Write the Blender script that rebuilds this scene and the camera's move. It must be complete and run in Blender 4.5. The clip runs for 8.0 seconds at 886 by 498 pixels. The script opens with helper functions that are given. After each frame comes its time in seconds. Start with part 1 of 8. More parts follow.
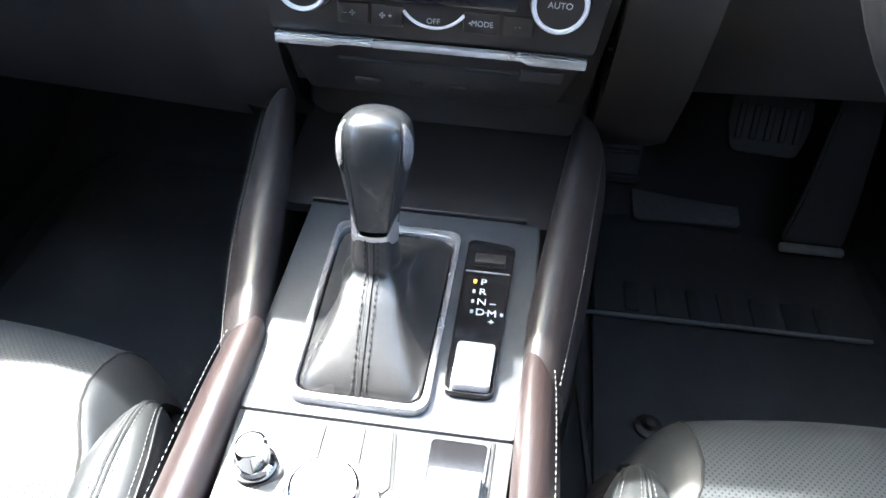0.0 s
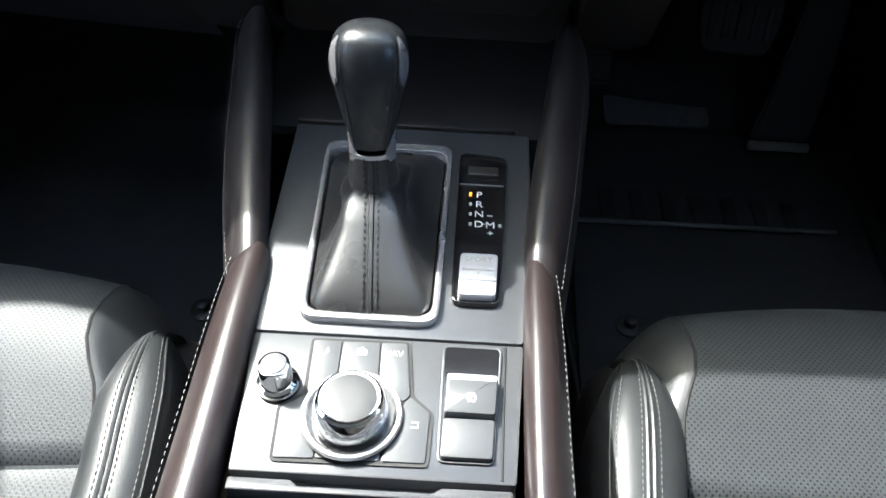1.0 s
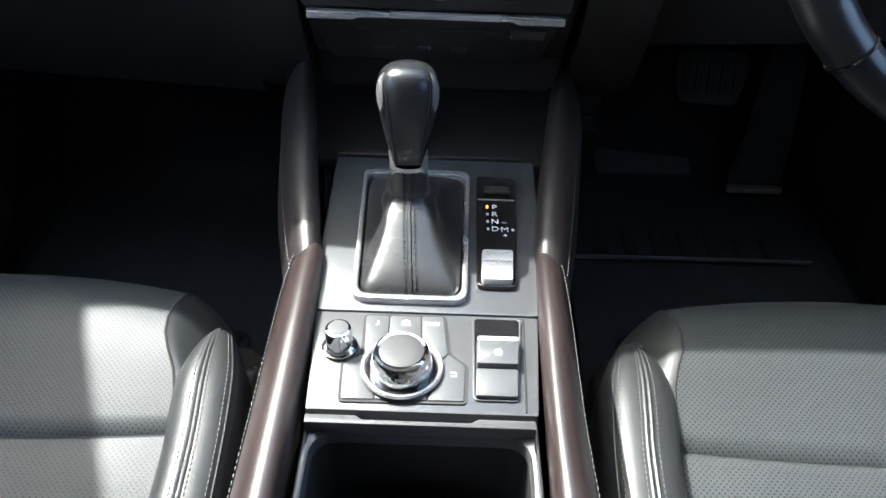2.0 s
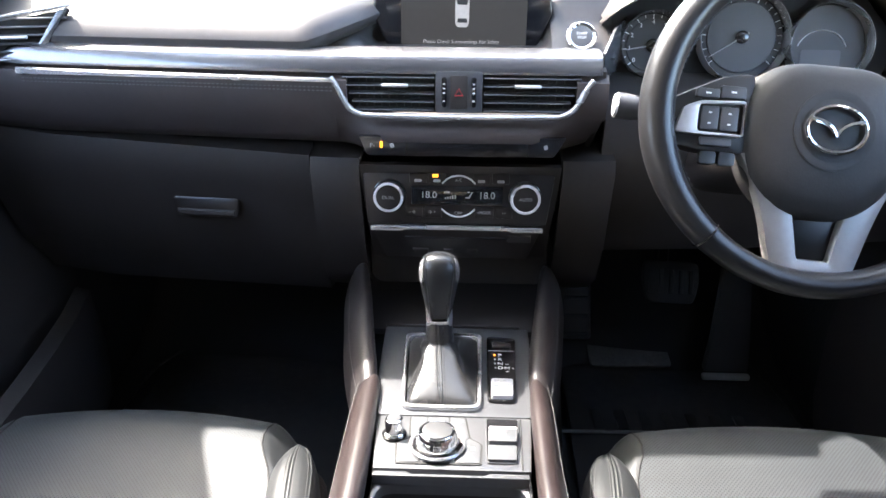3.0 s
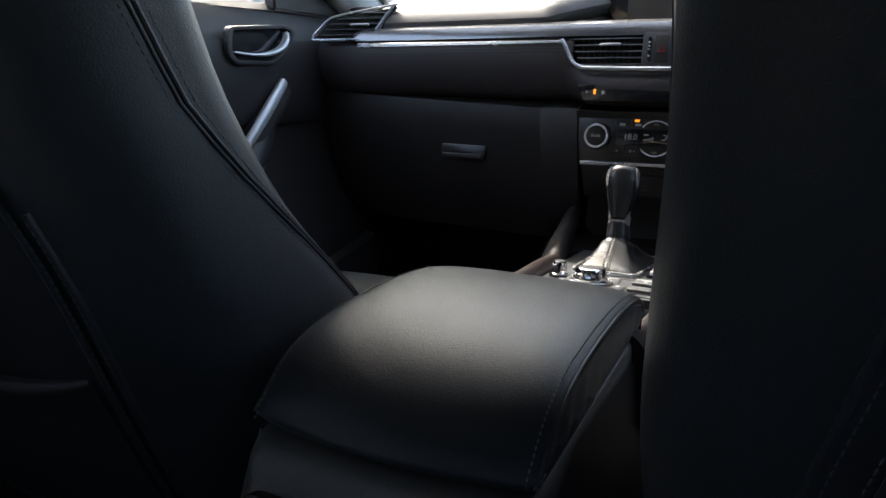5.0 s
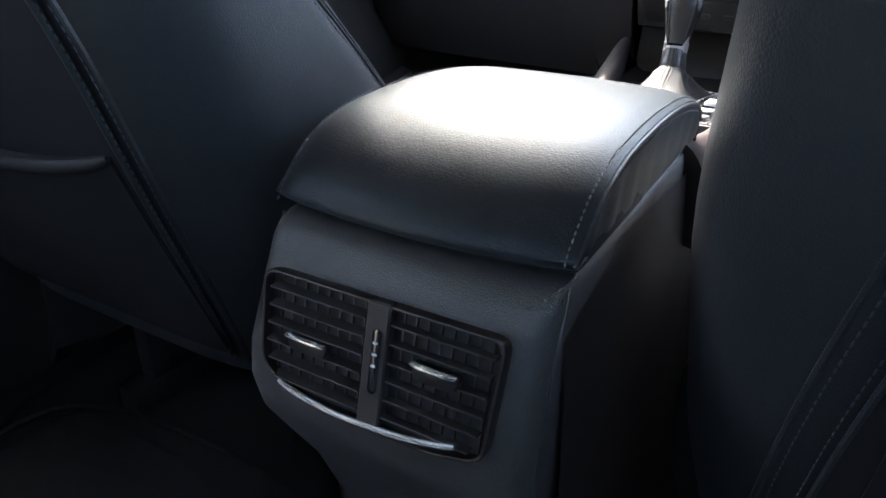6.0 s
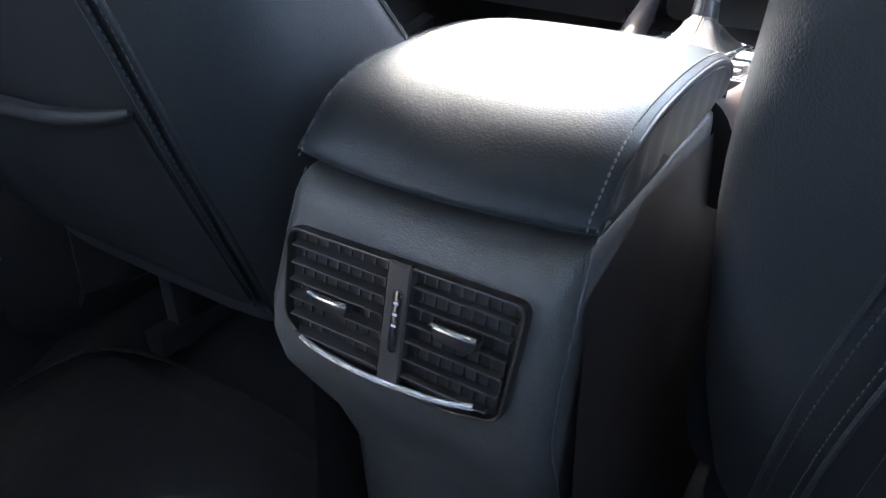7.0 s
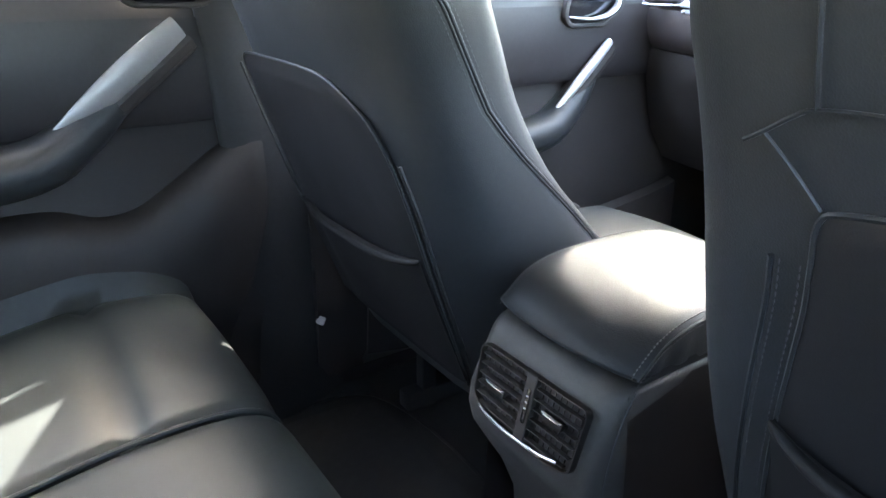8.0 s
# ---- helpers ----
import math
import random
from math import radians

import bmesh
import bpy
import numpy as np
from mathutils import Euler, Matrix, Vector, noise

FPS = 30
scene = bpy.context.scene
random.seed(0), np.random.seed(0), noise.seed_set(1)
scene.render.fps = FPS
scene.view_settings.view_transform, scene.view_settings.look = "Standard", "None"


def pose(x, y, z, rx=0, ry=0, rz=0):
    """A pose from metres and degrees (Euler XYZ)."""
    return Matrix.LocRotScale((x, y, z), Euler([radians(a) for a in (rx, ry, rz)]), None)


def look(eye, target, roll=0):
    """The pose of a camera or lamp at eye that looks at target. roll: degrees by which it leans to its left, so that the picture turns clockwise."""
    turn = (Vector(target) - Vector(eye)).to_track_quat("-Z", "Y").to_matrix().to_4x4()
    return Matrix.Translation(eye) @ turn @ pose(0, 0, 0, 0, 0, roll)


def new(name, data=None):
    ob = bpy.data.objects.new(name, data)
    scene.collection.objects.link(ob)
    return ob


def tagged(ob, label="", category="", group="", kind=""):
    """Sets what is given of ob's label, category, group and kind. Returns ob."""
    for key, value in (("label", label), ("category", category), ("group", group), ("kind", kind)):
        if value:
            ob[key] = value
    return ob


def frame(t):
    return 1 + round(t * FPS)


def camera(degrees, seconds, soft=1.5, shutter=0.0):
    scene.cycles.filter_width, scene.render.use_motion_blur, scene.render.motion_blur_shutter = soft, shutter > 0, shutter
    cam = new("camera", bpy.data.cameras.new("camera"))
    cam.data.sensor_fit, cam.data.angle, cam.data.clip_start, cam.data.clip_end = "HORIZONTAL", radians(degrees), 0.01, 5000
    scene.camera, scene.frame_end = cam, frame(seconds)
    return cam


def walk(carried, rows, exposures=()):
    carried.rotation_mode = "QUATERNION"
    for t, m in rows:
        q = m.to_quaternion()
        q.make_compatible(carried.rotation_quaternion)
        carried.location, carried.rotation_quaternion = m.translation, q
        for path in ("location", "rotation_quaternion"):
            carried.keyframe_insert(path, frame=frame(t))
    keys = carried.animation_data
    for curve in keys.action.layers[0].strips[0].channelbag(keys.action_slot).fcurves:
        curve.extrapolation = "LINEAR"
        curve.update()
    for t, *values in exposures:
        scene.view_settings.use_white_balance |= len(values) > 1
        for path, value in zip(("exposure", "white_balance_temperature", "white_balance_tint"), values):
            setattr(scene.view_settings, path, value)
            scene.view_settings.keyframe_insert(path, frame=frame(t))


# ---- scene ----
cam = camera(65.4, 8.0)
PATH = [
    (0, (0.051, -0.341, 0.804), (-0.075, 1.062, -0.616), 2.8),
    (0.5, (0.036, -0.348, 0.799), (0.02, 0.967, -0.707), 3.7),
    (1, (0.028, -0.348, 0.806), (0.029, 0.886, -0.768), 3.3),
    (1.2, (0.025, -0.35, 0.806), (0.047, 0.88, -0.771), 4.2),
    (2.3, (0.004, -0.515, 0.857), (-0.011, 1.022, -0.423), 1.2),
    (2.5, (0.003, -0.563, 0.873), (-0.032, 1.068, -0.284), 0.8),
    (2.6, (0.003, -0.589, 0.888), (-0.04, 1.074, -0.222), 0.5),
    (3, (0.007, -0.697, 0.917), (-0.054, 1.101, 0.041), 0.3),
    (3.5, (0.017, -0.824, 0.916), (-0.061, 1.089, 0.335), 0.4),
    (3.7, (0.032, -0.867, 0.914), (-0.062, 1.063, 0.398), 0.3),
    (4, (0.062, -0.918, 0.906), (-0.082, 1.023, 0.449), 0.3),
    (4.1, (0.075, -0.934, 0.900), (-0.139, 0.996, 0.423), -0.2),
    (4.2, (0.086, -0.950, 0.882), (-0.184, 0.981, 0.454), -0.3),
    (4.3, (0.103, -0.951, 0.861), (-0.333, 0.951, 0.423), -0.5),
    (4.4, (0.124, -0.950, 0.825), (-0.475, 0.913, 0.407), -0.5),
    (4.5, (0.137, -0.949, 0.812), (-0.556, 0.871, 0.355), -0.3),
    (4.9, (0.182, -0.959, 0.739), (-0.676, 0.774, 0.228), -0.5),
    (5, (0.179, -0.957, 0.718), (-0.692, 0.765, 0.191), -0.3),
    (5.2, (0.177, -0.952, 0.686), (-0.722, 0.735, 0.099), -0.2),
    (6.3, (0.168, -0.94, 0.66), (-0.716, 0.582, -0.29), 1.1),
    (6.5, (0.167, -0.938, 0.662), (-0.722, 0.571, -0.303), 1.1),
    (7, (0.168, -0.94, 0.666), (-0.732, 0.525, -0.357), 0.9),
    (7.2, (0.182, -0.948, 0.685), (-0.747, 0.389, -0.293), 0.3),
    (7.5, (0.226, -0.991, 0.755), (-0.792, 0.393, -0.269), -1.0),
    (7.7, (0.269, -1.043, 0.794), (-0.801, 0.345, -0.168), 1.3),
    (7.8, (0.316, -1.066, 0.794), (-0.949, 0.247, -0.028), 1.2),
    (8, (0.389, -1.073, 0.825), (-1.138, -0.03, 0.064), 0.6),
]

EXPOSURES = [(0, 5.70, 6300, 7), (0.5, 4.92, 6300, 6), (1.0, 4.25, 6300, 5), (1.2, 4.22, 6300, 5), (2.5, 4.46, 6400, 8), (3.0, 5.06, 6750, 12), (3.5, 5.14, 6900, 15), (3.8, 4.40, 6800, 14), (4.2, 3.55, 6900, 12), (4.5, 3.27, 6950, 10), (4.8, 3.45, 7050, 10), (5.2, 3.65, 7050, 10), (6.4, 6.35, 6900, 11), (7.0, 6.45, 6900, 11), (7.5, 6.55, 7200, 11), (8.0, 6.52, 7400, 10)]
walk(cam, [(t, look(e, g, r)) for t, e, g, r in PATH], EXPOSURES)

# ---- world, sun ----
SUN_TO = Vector((-0.63, 0.58, 1.0)).normalized()
world = bpy.data.worlds.new("world")
scene.world = world
world.use_nodes = True
wn = world.node_tree
sky = wn.nodes.new("ShaderNodeTexSky")
sky.sky_type, sky.sun_disc = "NISHITA", False
sky.sun_elevation = math.asin(SUN_TO.z)
sky.sun_rotation = math.atan2(SUN_TO.x, SUN_TO.y)
sky.air_density, sky.dust_density, sky.ozone_density = 0.8, 3.0, 0.4
wn.links.new(sky.outputs[0], wn.nodes["Background"].inputs[0])
wn.nodes["Background"].inputs[1].default_value = 0.15
sun_data = bpy.data.lights.new("sun", "SUN")
sun_data.energy, sun_data.angle, sun_data.color = 1.0, radians(0.9), (1.0, 0.97, 0.93)
sun = new("sun", sun_data)
sun.matrix_basis = look(SUN_TO * 30, (0, 0, 0))


# ---- materials ----
def material(name, color, rough=0.5, metal=0.0, vary=0.15, scale=40.0, bump=0.0, bump_scale=400.0,
             coat=0.0, spec=0.5, leather=False, holes=0.0, per_object=0.0):
    m = bpy.data.materials.new(name)
    m.use_nodes = True
    t = m.node_tree
    n, l = t.nodes, t.links
    b = n["Principled BSDF"]
    b.inputs["Roughness"].default_value = rough
    b.inputs["Metallic"].default_value = metal
    b.inputs["Coat Weight"].default_value = coat
    b.inputs["Coat Roughness"].default_value = 0.08
    b.inputs["Specular IOR Level"].default_value = spec
    co = n.new("ShaderNodeTexCoord")
    big = n.new("ShaderNodeTexNoise")
    big.inputs["Scale"].default_value, big.inputs["Detail"].default_value = scale * 0.25, 4
    small = n.new("ShaderNodeTexNoise")
    small.inputs["Scale"].default_value, small.inputs["Detail"].default_value = scale * 4, 6
    for x in (big, small):
        l.new(co.outputs["Object"], x.inputs["Vector"])
    add = n.new("ShaderNodeMath")
    add.operation = "ADD"
    l.new(big.outputs[0], add.inputs[0])
    l.new(small.outputs[0], add.inputs[1])
    span = n.new("ShaderNodeMapRange")
    span.inputs["From Min"].default_value, span.inputs["From Max"].default_value = 0.6, 1.4
    span.inputs["To Min"].default_value, span.inputs["To Max"].default_value = 1 - vary, 1 + vary
    l.new(add.outputs[0], span.inputs["Value"])
    mix = n.new("ShaderNodeVectorMath")
    mix.operation = "SCALE"
    mix.inputs[0].default_value = color
    l.new(span.outputs[0], mix.inputs["Scale"])
    out = mix.outputs[0]
    if per_object:
        info = n.new("ShaderNodeObjectInfo")
        r2 = n.new("ShaderNodeMapRange")
        r2.inputs["To Min"].default_value, r2.inputs["To Max"].default_value = 1 - per_object, 1 + per_object
        l.new(info.outputs["Random"], r2.inputs["Value"])
        m2 = n.new("ShaderNodeVectorMath")
        m2.operation = "SCALE"
        l.new(out, m2.inputs[0])
        l.new(r2.outputs[0], m2.inputs["Scale"])
        out = m2.outputs[0]
    rr = n.new("ShaderNodeMapRange")
    rr.inputs["From Min"].default_value, rr.inputs["From Max"].default_value = 0.3, 0.7
    rr.inputs["To Min"].default_value, rr.inputs["To Max"].default_value = rough * (1 - vary * 0.6), min(1, rough * (1 + vary * 0.6))
    l.new(big.outputs[0], rr.inputs["Value"])
    l.new(rr.outputs[0], b.inputs["Roughness"])
    height = None
    if leather:
        v = n.new("ShaderNodeTexVoronoi")
        v.feature = "DISTANCE_TO_EDGE"
        v.inputs["Scale"].default_value = bump_scale
        l.new(co.outputs["Object"], v.inputs["Vector"])
        wr = n.new("ShaderNodeTexNoise")
        wr.inputs["Scale"].default_value, wr.inputs["Detail"].default_value = 60, 5
        l.new(co.outputs["Object"], wr.inputs["Vector"])
        sm = n.new("ShaderNodeMapRange")
        sm.inputs["From Max"].default_value = 0.25
        l.new(v.outputs["Distance"], sm.inputs["Value"])
        ad = n.new("ShaderNodeMath")
        ad.operation = "ADD"
        l.new(sm.outputs[0], ad.inputs[0])
        l.new(wr.outputs[0], ad.inputs[1])
        height = ad.outputs[0]
    elif bump:
        v = n.new("ShaderNodeTexNoise")
        v.inputs["Scale"].default_value, v.inputs["Detail"].default_value = bump_scale, 3
        l.new(co.outputs["Object"], v.inputs["Vector"])
        height = v.outputs[0]
    if holes:
        # rows of small punched holes, set in a diamond lattice
        mp = n.new("ShaderNodeMapping")
        mp.inputs["Rotation"].default_value = (0, 0, radians(45))
        mp.inputs["Scale"].default_value = (1 / holes, 1 / holes, 1 / holes)
        l.new(co.outputs["Object"], mp.inputs["Vector"])
        fr = n.new("ShaderNodeVectorMath")
        fr.operation = "FRACTION"
        l.new(mp.outputs[0], fr.inputs[0])
        cut = n.new("ShaderNodeVectorMath")
        cut.operation = "MULTIPLY"
        cut.inputs[1].default_value = (1, 1, 0)
        l.new(fr.outputs[0], cut.inputs[0])
        ds = n.new("ShaderNodeVectorMath")
        ds.operation = "DISTANCE"
        ds.inputs[1].default_value = (0.5, 0.5, 0)
        l.new(cut.outputs[0], ds.inputs[0])
        hm = n.new("ShaderNodeMapRange")
        hm.inputs["From Min"].default_value, hm.inputs["From Max"].default_value = 0.17, 0.29
        l.new(ds.outputs["Value"], hm.inputs["Value"])
        dk = n.new("ShaderNodeMapRange")
        dk.inputs["To Min"].default_value = 0.10
        l.new(hm.outputs[0], dk.inputs["Value"])
        m3 = n.new("ShaderNodeVectorMath")
        m3.operation = "SCALE"
        l.new(out, m3.inputs[0])
        l.new(dk.outputs[0], m3.inputs["Scale"])
        out = m3.outputs[0]
        a2 = n.new("ShaderNodeMath")
        a2.operation = "MULTIPLY_ADD"
        a2.inputs[1].default_value = 2.0
        l.new(hm.outputs[0], a2.inputs[0])
        if height is None:
            a2.inputs[2].default_value = 0
        else:
            l.new(height, a2.inputs[2])
        height = a2.outputs[0]
    l.new(out, b.inputs["Base Color"])
    if height is not None:
        bp = n.new("ShaderNodeBump")
        bp.inputs["Strength"].default_value = bump
        bp.inputs["Distance"].default_value = 0.0006
        l.new(height, bp.inputs["Height"])
        l.new(bp.outputs[0], b.inputs["Normal"])
    return m


def glowing(name, color, strength):
    m = material(name, color, 0.4)
    b = m.node_tree.nodes["Principled BSDF"]
    b.inputs["Emission Color"].default_value = (*color, 1)
    b.inputs["Emission Strength"].default_value = strength
    return m


def pane_material(name, tint, gloss=0.06):
    m = bpy.data.materials.new(name)
    m.use_nodes = True
    n, l = m.node_tree.nodes, m.node_tree.links
    n.remove(n["Principled BSDF"])
    tr = n.new("ShaderNodeBsdfTransparent")
    tr.inputs[0].default_value = (*tint, 1)
    gl = n.new("ShaderNodeBsdfGlossy")
    gl.inputs["Roughness"].default_value = 0.0
    mx = n.new("ShaderNodeMixShader")
    mx.inputs[0].default_value = gloss
    l.new(tr.outputs[0], mx.inputs[1])
    l.new(gl.outputs[0], mx.inputs[2])
    l.new(mx.outputs[0], n["Material Output"].inputs[0])
    return m


LEATHER = material("black_leather", (0.0185, 0.0203, 0.0212), 0.42, vary=0.15, bump=0.15, bump_scale=480, leather=True)
LEATHER_HOLES = material("perforated_black_leather", (0.0318, 0.0360, 0.0388), 0.52, vary=0.1, spec=0.38, bump=0.13, bump_scale=520, leather=True, holes=0.0030)
LEATHER_BROWN = material("dark_brown_leather", (0.021, 0.0155, 0.0152), 0.34, vary=0.2, bump=0.07, bump_scale=600, leather=True)
BOLSTER_LEATHER = material("smooth_seat_leather", (0.0165, 0.0185, 0.0195), 0.40, vary=0.12, bump=0.05, bump_scale=520, leather=True)
LID_LEATHER = material("glossy_black_leather", (0.017, 0.0190, 0.0205), 0.40, vary=0.15, spec=0.26, bump=0.16, bump_scale=480, leather=True)
REAR_LEATHER = material("grey_black_leather", (0.0195, 0.0255, 0.0265), 0.43, vary=0.15, bump=0.12, bump_scale=480, leather=True)
RIM_LEATHER = material("polished_black_leather", (0.014, 0.0145, 0.0155), 0.29, vary=0.05, bump=0.05, bump_scale=700, leather=True)
LEATHER_BLACKBROWN = material("brown_black_leather", (0.019, 0.0165, 0.0165), 0.40, vary=0.2, bump=0.09, bump_scale=600, leather=True)
KNOB_LEATHER = material("smooth_black_leather", (0.0135, 0.015, 0.0165), 0.24, vary=0.1, bump=0.1, bump_scale=700, leather=True)
BOOT_LEATHER = material("soft_black_leather", (0.020, 0.0207, 0.0215), 0.28, vary=0.15, bump=0.06, bump_scale=700, leather=True)
SEAT_PANEL = material("brown_black_seat_panel", (0.012, 0.0115, 0.0115), 0.55, vary=0.12, spec=0.3, bump=0.2, bump_scale=900)
REAR_PLASTIC = material("grained_dark_grey_plastic", (0.062, 0.0595, 0.055), 0.46, vary=0.15, bump=0.22, bump_scale=650, leather=True)
DASH_SOFT = material("black_soft_plastic", (0.0385, 0.0355, 0.0345), 0.43, vary=0.12, bump=0.3, bump_scale=900)
DASH_BROWN = material("dark_brown_soft_plastic", (0.046, 0.0375, 0.0365), 0.5, vary=0.12, bump=0.3, bump_scale=900)
PLASTIC = material("grained_black_plastic", (0.0240, 0.0205, 0.0190), 0.5, vary=0.15, bump=0.25, bump_scale=1200)
PLASTIC_SAT = material("satin_dark_grey_plastic", (0.06, 0.062, 0.066), 0.38, vary=0.08, bump=0.08, bump_scale=1500)
CONSOLE_GREY = material("satin_graphite_plastic", (0.072, 0.075, 0.080), 0.36, 0.35, vary=0.08, bump=0.06, bump_scale=1800)
BUTTON = material("matt_grey_button", (0.06, 0.063, 0.067), 0.42, vary=0.06, bump=0.05, bump_scale=1800)
GLOSS_BLACK = material("gloss_black_plastic", (0.008, 0.008, 0.009), 0.12, vary=0.1, coat=0.5)
SATIN_SILVER = material("satin_silver_trim", (0.6, 0.61, 0.62), 0.34, 0.55, vary=0.08, bump=0.04, bump_scale=2500)
TRIM_BAND = material("brushed_grey_trim", (0.19, 0.195, 0.205), 0.25, 0.85, vary=0.08, bump=0.05, bump_scale=2500)
BRIGHT = material("bright_silver_trim", (0.72, 0.73, 0.74), 0.28, 0.5, vary=0.05)
CHROME = material("chrome", (0.75, 0.76, 0.78), 0.07, 1.0, vary=0.05)
SILVER_PAINT = material("satin_silver_paint", (0.34, 0.335, 0.325), 0.36, 0.6, vary=0.06, bump=0.04, bump_scale=2500)
SILVER_PLASTIC = material("silver_painted_plastic", (0.55, 0.56, 0.58), 0.35, 0.5, vary=0.05)
# Near-black that paints the shade inside ducts, wells, slots, gaps and joints.
RECESS_SHADE = material("painted_recess_shade", (0.008, 0.008, 0.008), 0.7, vary=0.2)
THREAD = material("pale_grey_thread", (0.115, 0.113, 0.111), 0.8, vary=0.2, scale=400)
THREAD_BLACK = material("black_thread", (0.012, 0.012, 0.012), 0.8, vary=0.2, scale=400)
BEZEL_SILVER = material("satin_grey_metal", (0.5, 0.505, 0.515), 0.27, 0.8, vary=0.06, bump=0.03, bump_scale=2500)
PANEL_BLACK = material("satin_black_panel", (0.0122, 0.0100, 0.0092), 0.3, vary=0.1, bump=0.05, bump_scale=1500)
THREAD_DARK = material("dark_grey_thread", (0.09, 0.09, 0.095), 0.8, vary=0.2, scale=400)
CARPET = material("black_carpet", (0.038, 0.038, 0.039), 0.95, vary=0.5, scale=300, bump=0.9, bump_scale=900)
MAT_RUBBER = material("black_floor_mat", (0.038, 0.038, 0.039), 0.85, vary=0.3, scale=250, bump=0.8, bump_scale=700)
WORN_RUBBER = material("worn_grey_rubber", (0.14, 0.14, 0.142), 0.55, vary=0.3, bump=0.3, bump_scale=400)
RUBBER = material("black_rubber", (0.02, 0.02, 0.02), 0.6, vary=0.2, bump=0.2, bump_scale=500)
HEADLINER = material("pale_grey_cloth", (0.66, 0.66, 0.65), 0.9, vary=0.08, scale=200, bump=0.4, bump_scale=1500)
DIAL_CAP = material("dark_finger_cap", (0.03, 0.031, 0.033), 0.5, vary=0.08, bump=0.1, bump_scale=1500)
PILLAR_GREY = material("grey_pillar_trim", (0.5, 0.5, 0.49), 0.75, vary=0.06, bump=0.3, bump_scale=1200)
WHITE_INK = material("white_ink", (0.75, 0.75, 0.75), 0.6, vary=0.03)
GREY_INK = material("grey_ink", (0.35, 0.35, 0.35), 0.6, vary=0.03)
RED_INK = material("red_ink", (0.5, 0.02, 0.03), 0.6, vary=0.03)
AMBER = glowing("amber_lamp", (1.0, 0.27, 0.02), 0.14)
DISPLAY_DIGIT = glowing("pale_display_digits", (0.16, 0.17, 0.17), 0.02)
SCREEN_LIT = glowing("dim_screen", (0.009, 0.0088, 0.0085), 0.15)
WINDSCREEN = pane_material("windscreen_glass", (0.78, 0.81, 0.79), 0.15)
# Tint added to these unseen panes so that less light enters from behind.
REAR_GLASS = pane_material("rear_window_glass", (0.55, 0.56, 0.55), 0.06)
SIDE_GLASS = pane_material("side_window_glass", (0.86, 0.88, 0.87), 0.06)
MIRROR = material("mirror_glass", (0.18, 0.185, 0.19), 0.01, 1.0, vary=0.01)


# ---- building helpers ----
def thing(name, label, category, at=(0, 0, 0), group="", kind="", turn=0.0):
    e = new(name)
    e.matrix_basis = pose(*at, 0, 0, turn)
    return tagged(e, label, category, group, kind)


def finish(bm, name, mat, angle=35):
    bmesh.ops.recalc_face_normals(bm, faces=bm.faces)
    me = bpy.data.meshes.new(name)
    bm.to_mesh(me)
    bm.free()
    me.materials.append(mat)
    me.polygons.foreach_set("use_smooth", [True] * len(me.polygons))
    me.set_sharp_from_angle(angle=radians(angle))
    return me


def part(name, bm, mat, parent, label="", angle=35, local=False):
    """One mesh under a thing; local: built round the thing's own base, else at its place in the world."""
    ob = new(name, finish(bm, name, mat, angle))
    ob.parent = parent
    if not local and parent.type == "EMPTY":
        ob.matrix_parent_inverse = parent.matrix_basis.inverted()
    return tagged(ob, label)


def single(name, bm, mat, label, category, kind="", group="", angle=35):
    return tagged(new(name, finish(bm, name, mat, angle)), label, category, group, kind)


def B():
    return bmesh.new()


def box(bm, c, s, bevel=0.0, seg=2, m=None):
    g = bmesh.ops.create_cube(bm, size=1.0)
    bmesh.ops.scale(bm, vec=s, verts=g["verts"])
    if bevel:
        ed = list({e for v in g["verts"] for e in v.link_edges})
        r = bmesh.ops.bevel(bm, geom=ed, offset=min(bevel, min(s) * 0.49), segments=seg, affect="EDGES", profile=0.5)
        vs = list({v for f in r["faces"] for v in f.verts} | {v for v in g["verts"] if v.is_valid})
    else:
        vs = g["verts"]
    if m is not None:
        bmesh.ops.transform(bm, matrix=m, verts=vs)
    bmesh.ops.translate(bm, vec=c, verts=vs)
    return bm


def loft(bm, rings, cap=True, closed=True):
    """Skin through rings of equal length."""
    rows = [[bm.verts.new(p) for p in r] for r in rings]
    k = len(rows[0])
    for a, b in zip(rows, rows[1:]):
        for i in range(k if closed else k - 1):
            j = (i + 1) % k
            bm.faces.new((a[i], a[j], b[j], b[i]))
    if cap and closed:
        bm.faces.new(rows[0][::-1])
        bm.faces.new(rows[-1])
    return bm


def sheet(bm, rows, thick=0.0):
    """A surface through rows of points, thickened to its back."""
    loft(bm, rows, cap=False, closed=False)
    if thick:
        bmesh.ops.recalc_face_normals(bm, faces=bm.faces)
        bmesh.ops.solidify(bm, geom=bm.faces[:], thickness=thick)
    return bm


def curve(pts, n=6):
    """A smooth line through points."""
    pts = [Vector(p) for p in pts]
    out = []
    for i in range(len(pts) - 1):
        p0, p1, p2, p3 = pts[max(i - 1, 0)], pts[i], pts[i + 1], pts[min(i + 2, len(pts) - 1)]
        for k in range(n):
            t = k / n
            out.append(0.5 * (2 * p1 + (p2 - p0) * t + (2 * p0 - 5 * p1 + 4 * p2 - p3) * t * t + (3 * p1 - p0 - 3 * p2 + p3) * t ** 3))
    return out + [pts[-1]]


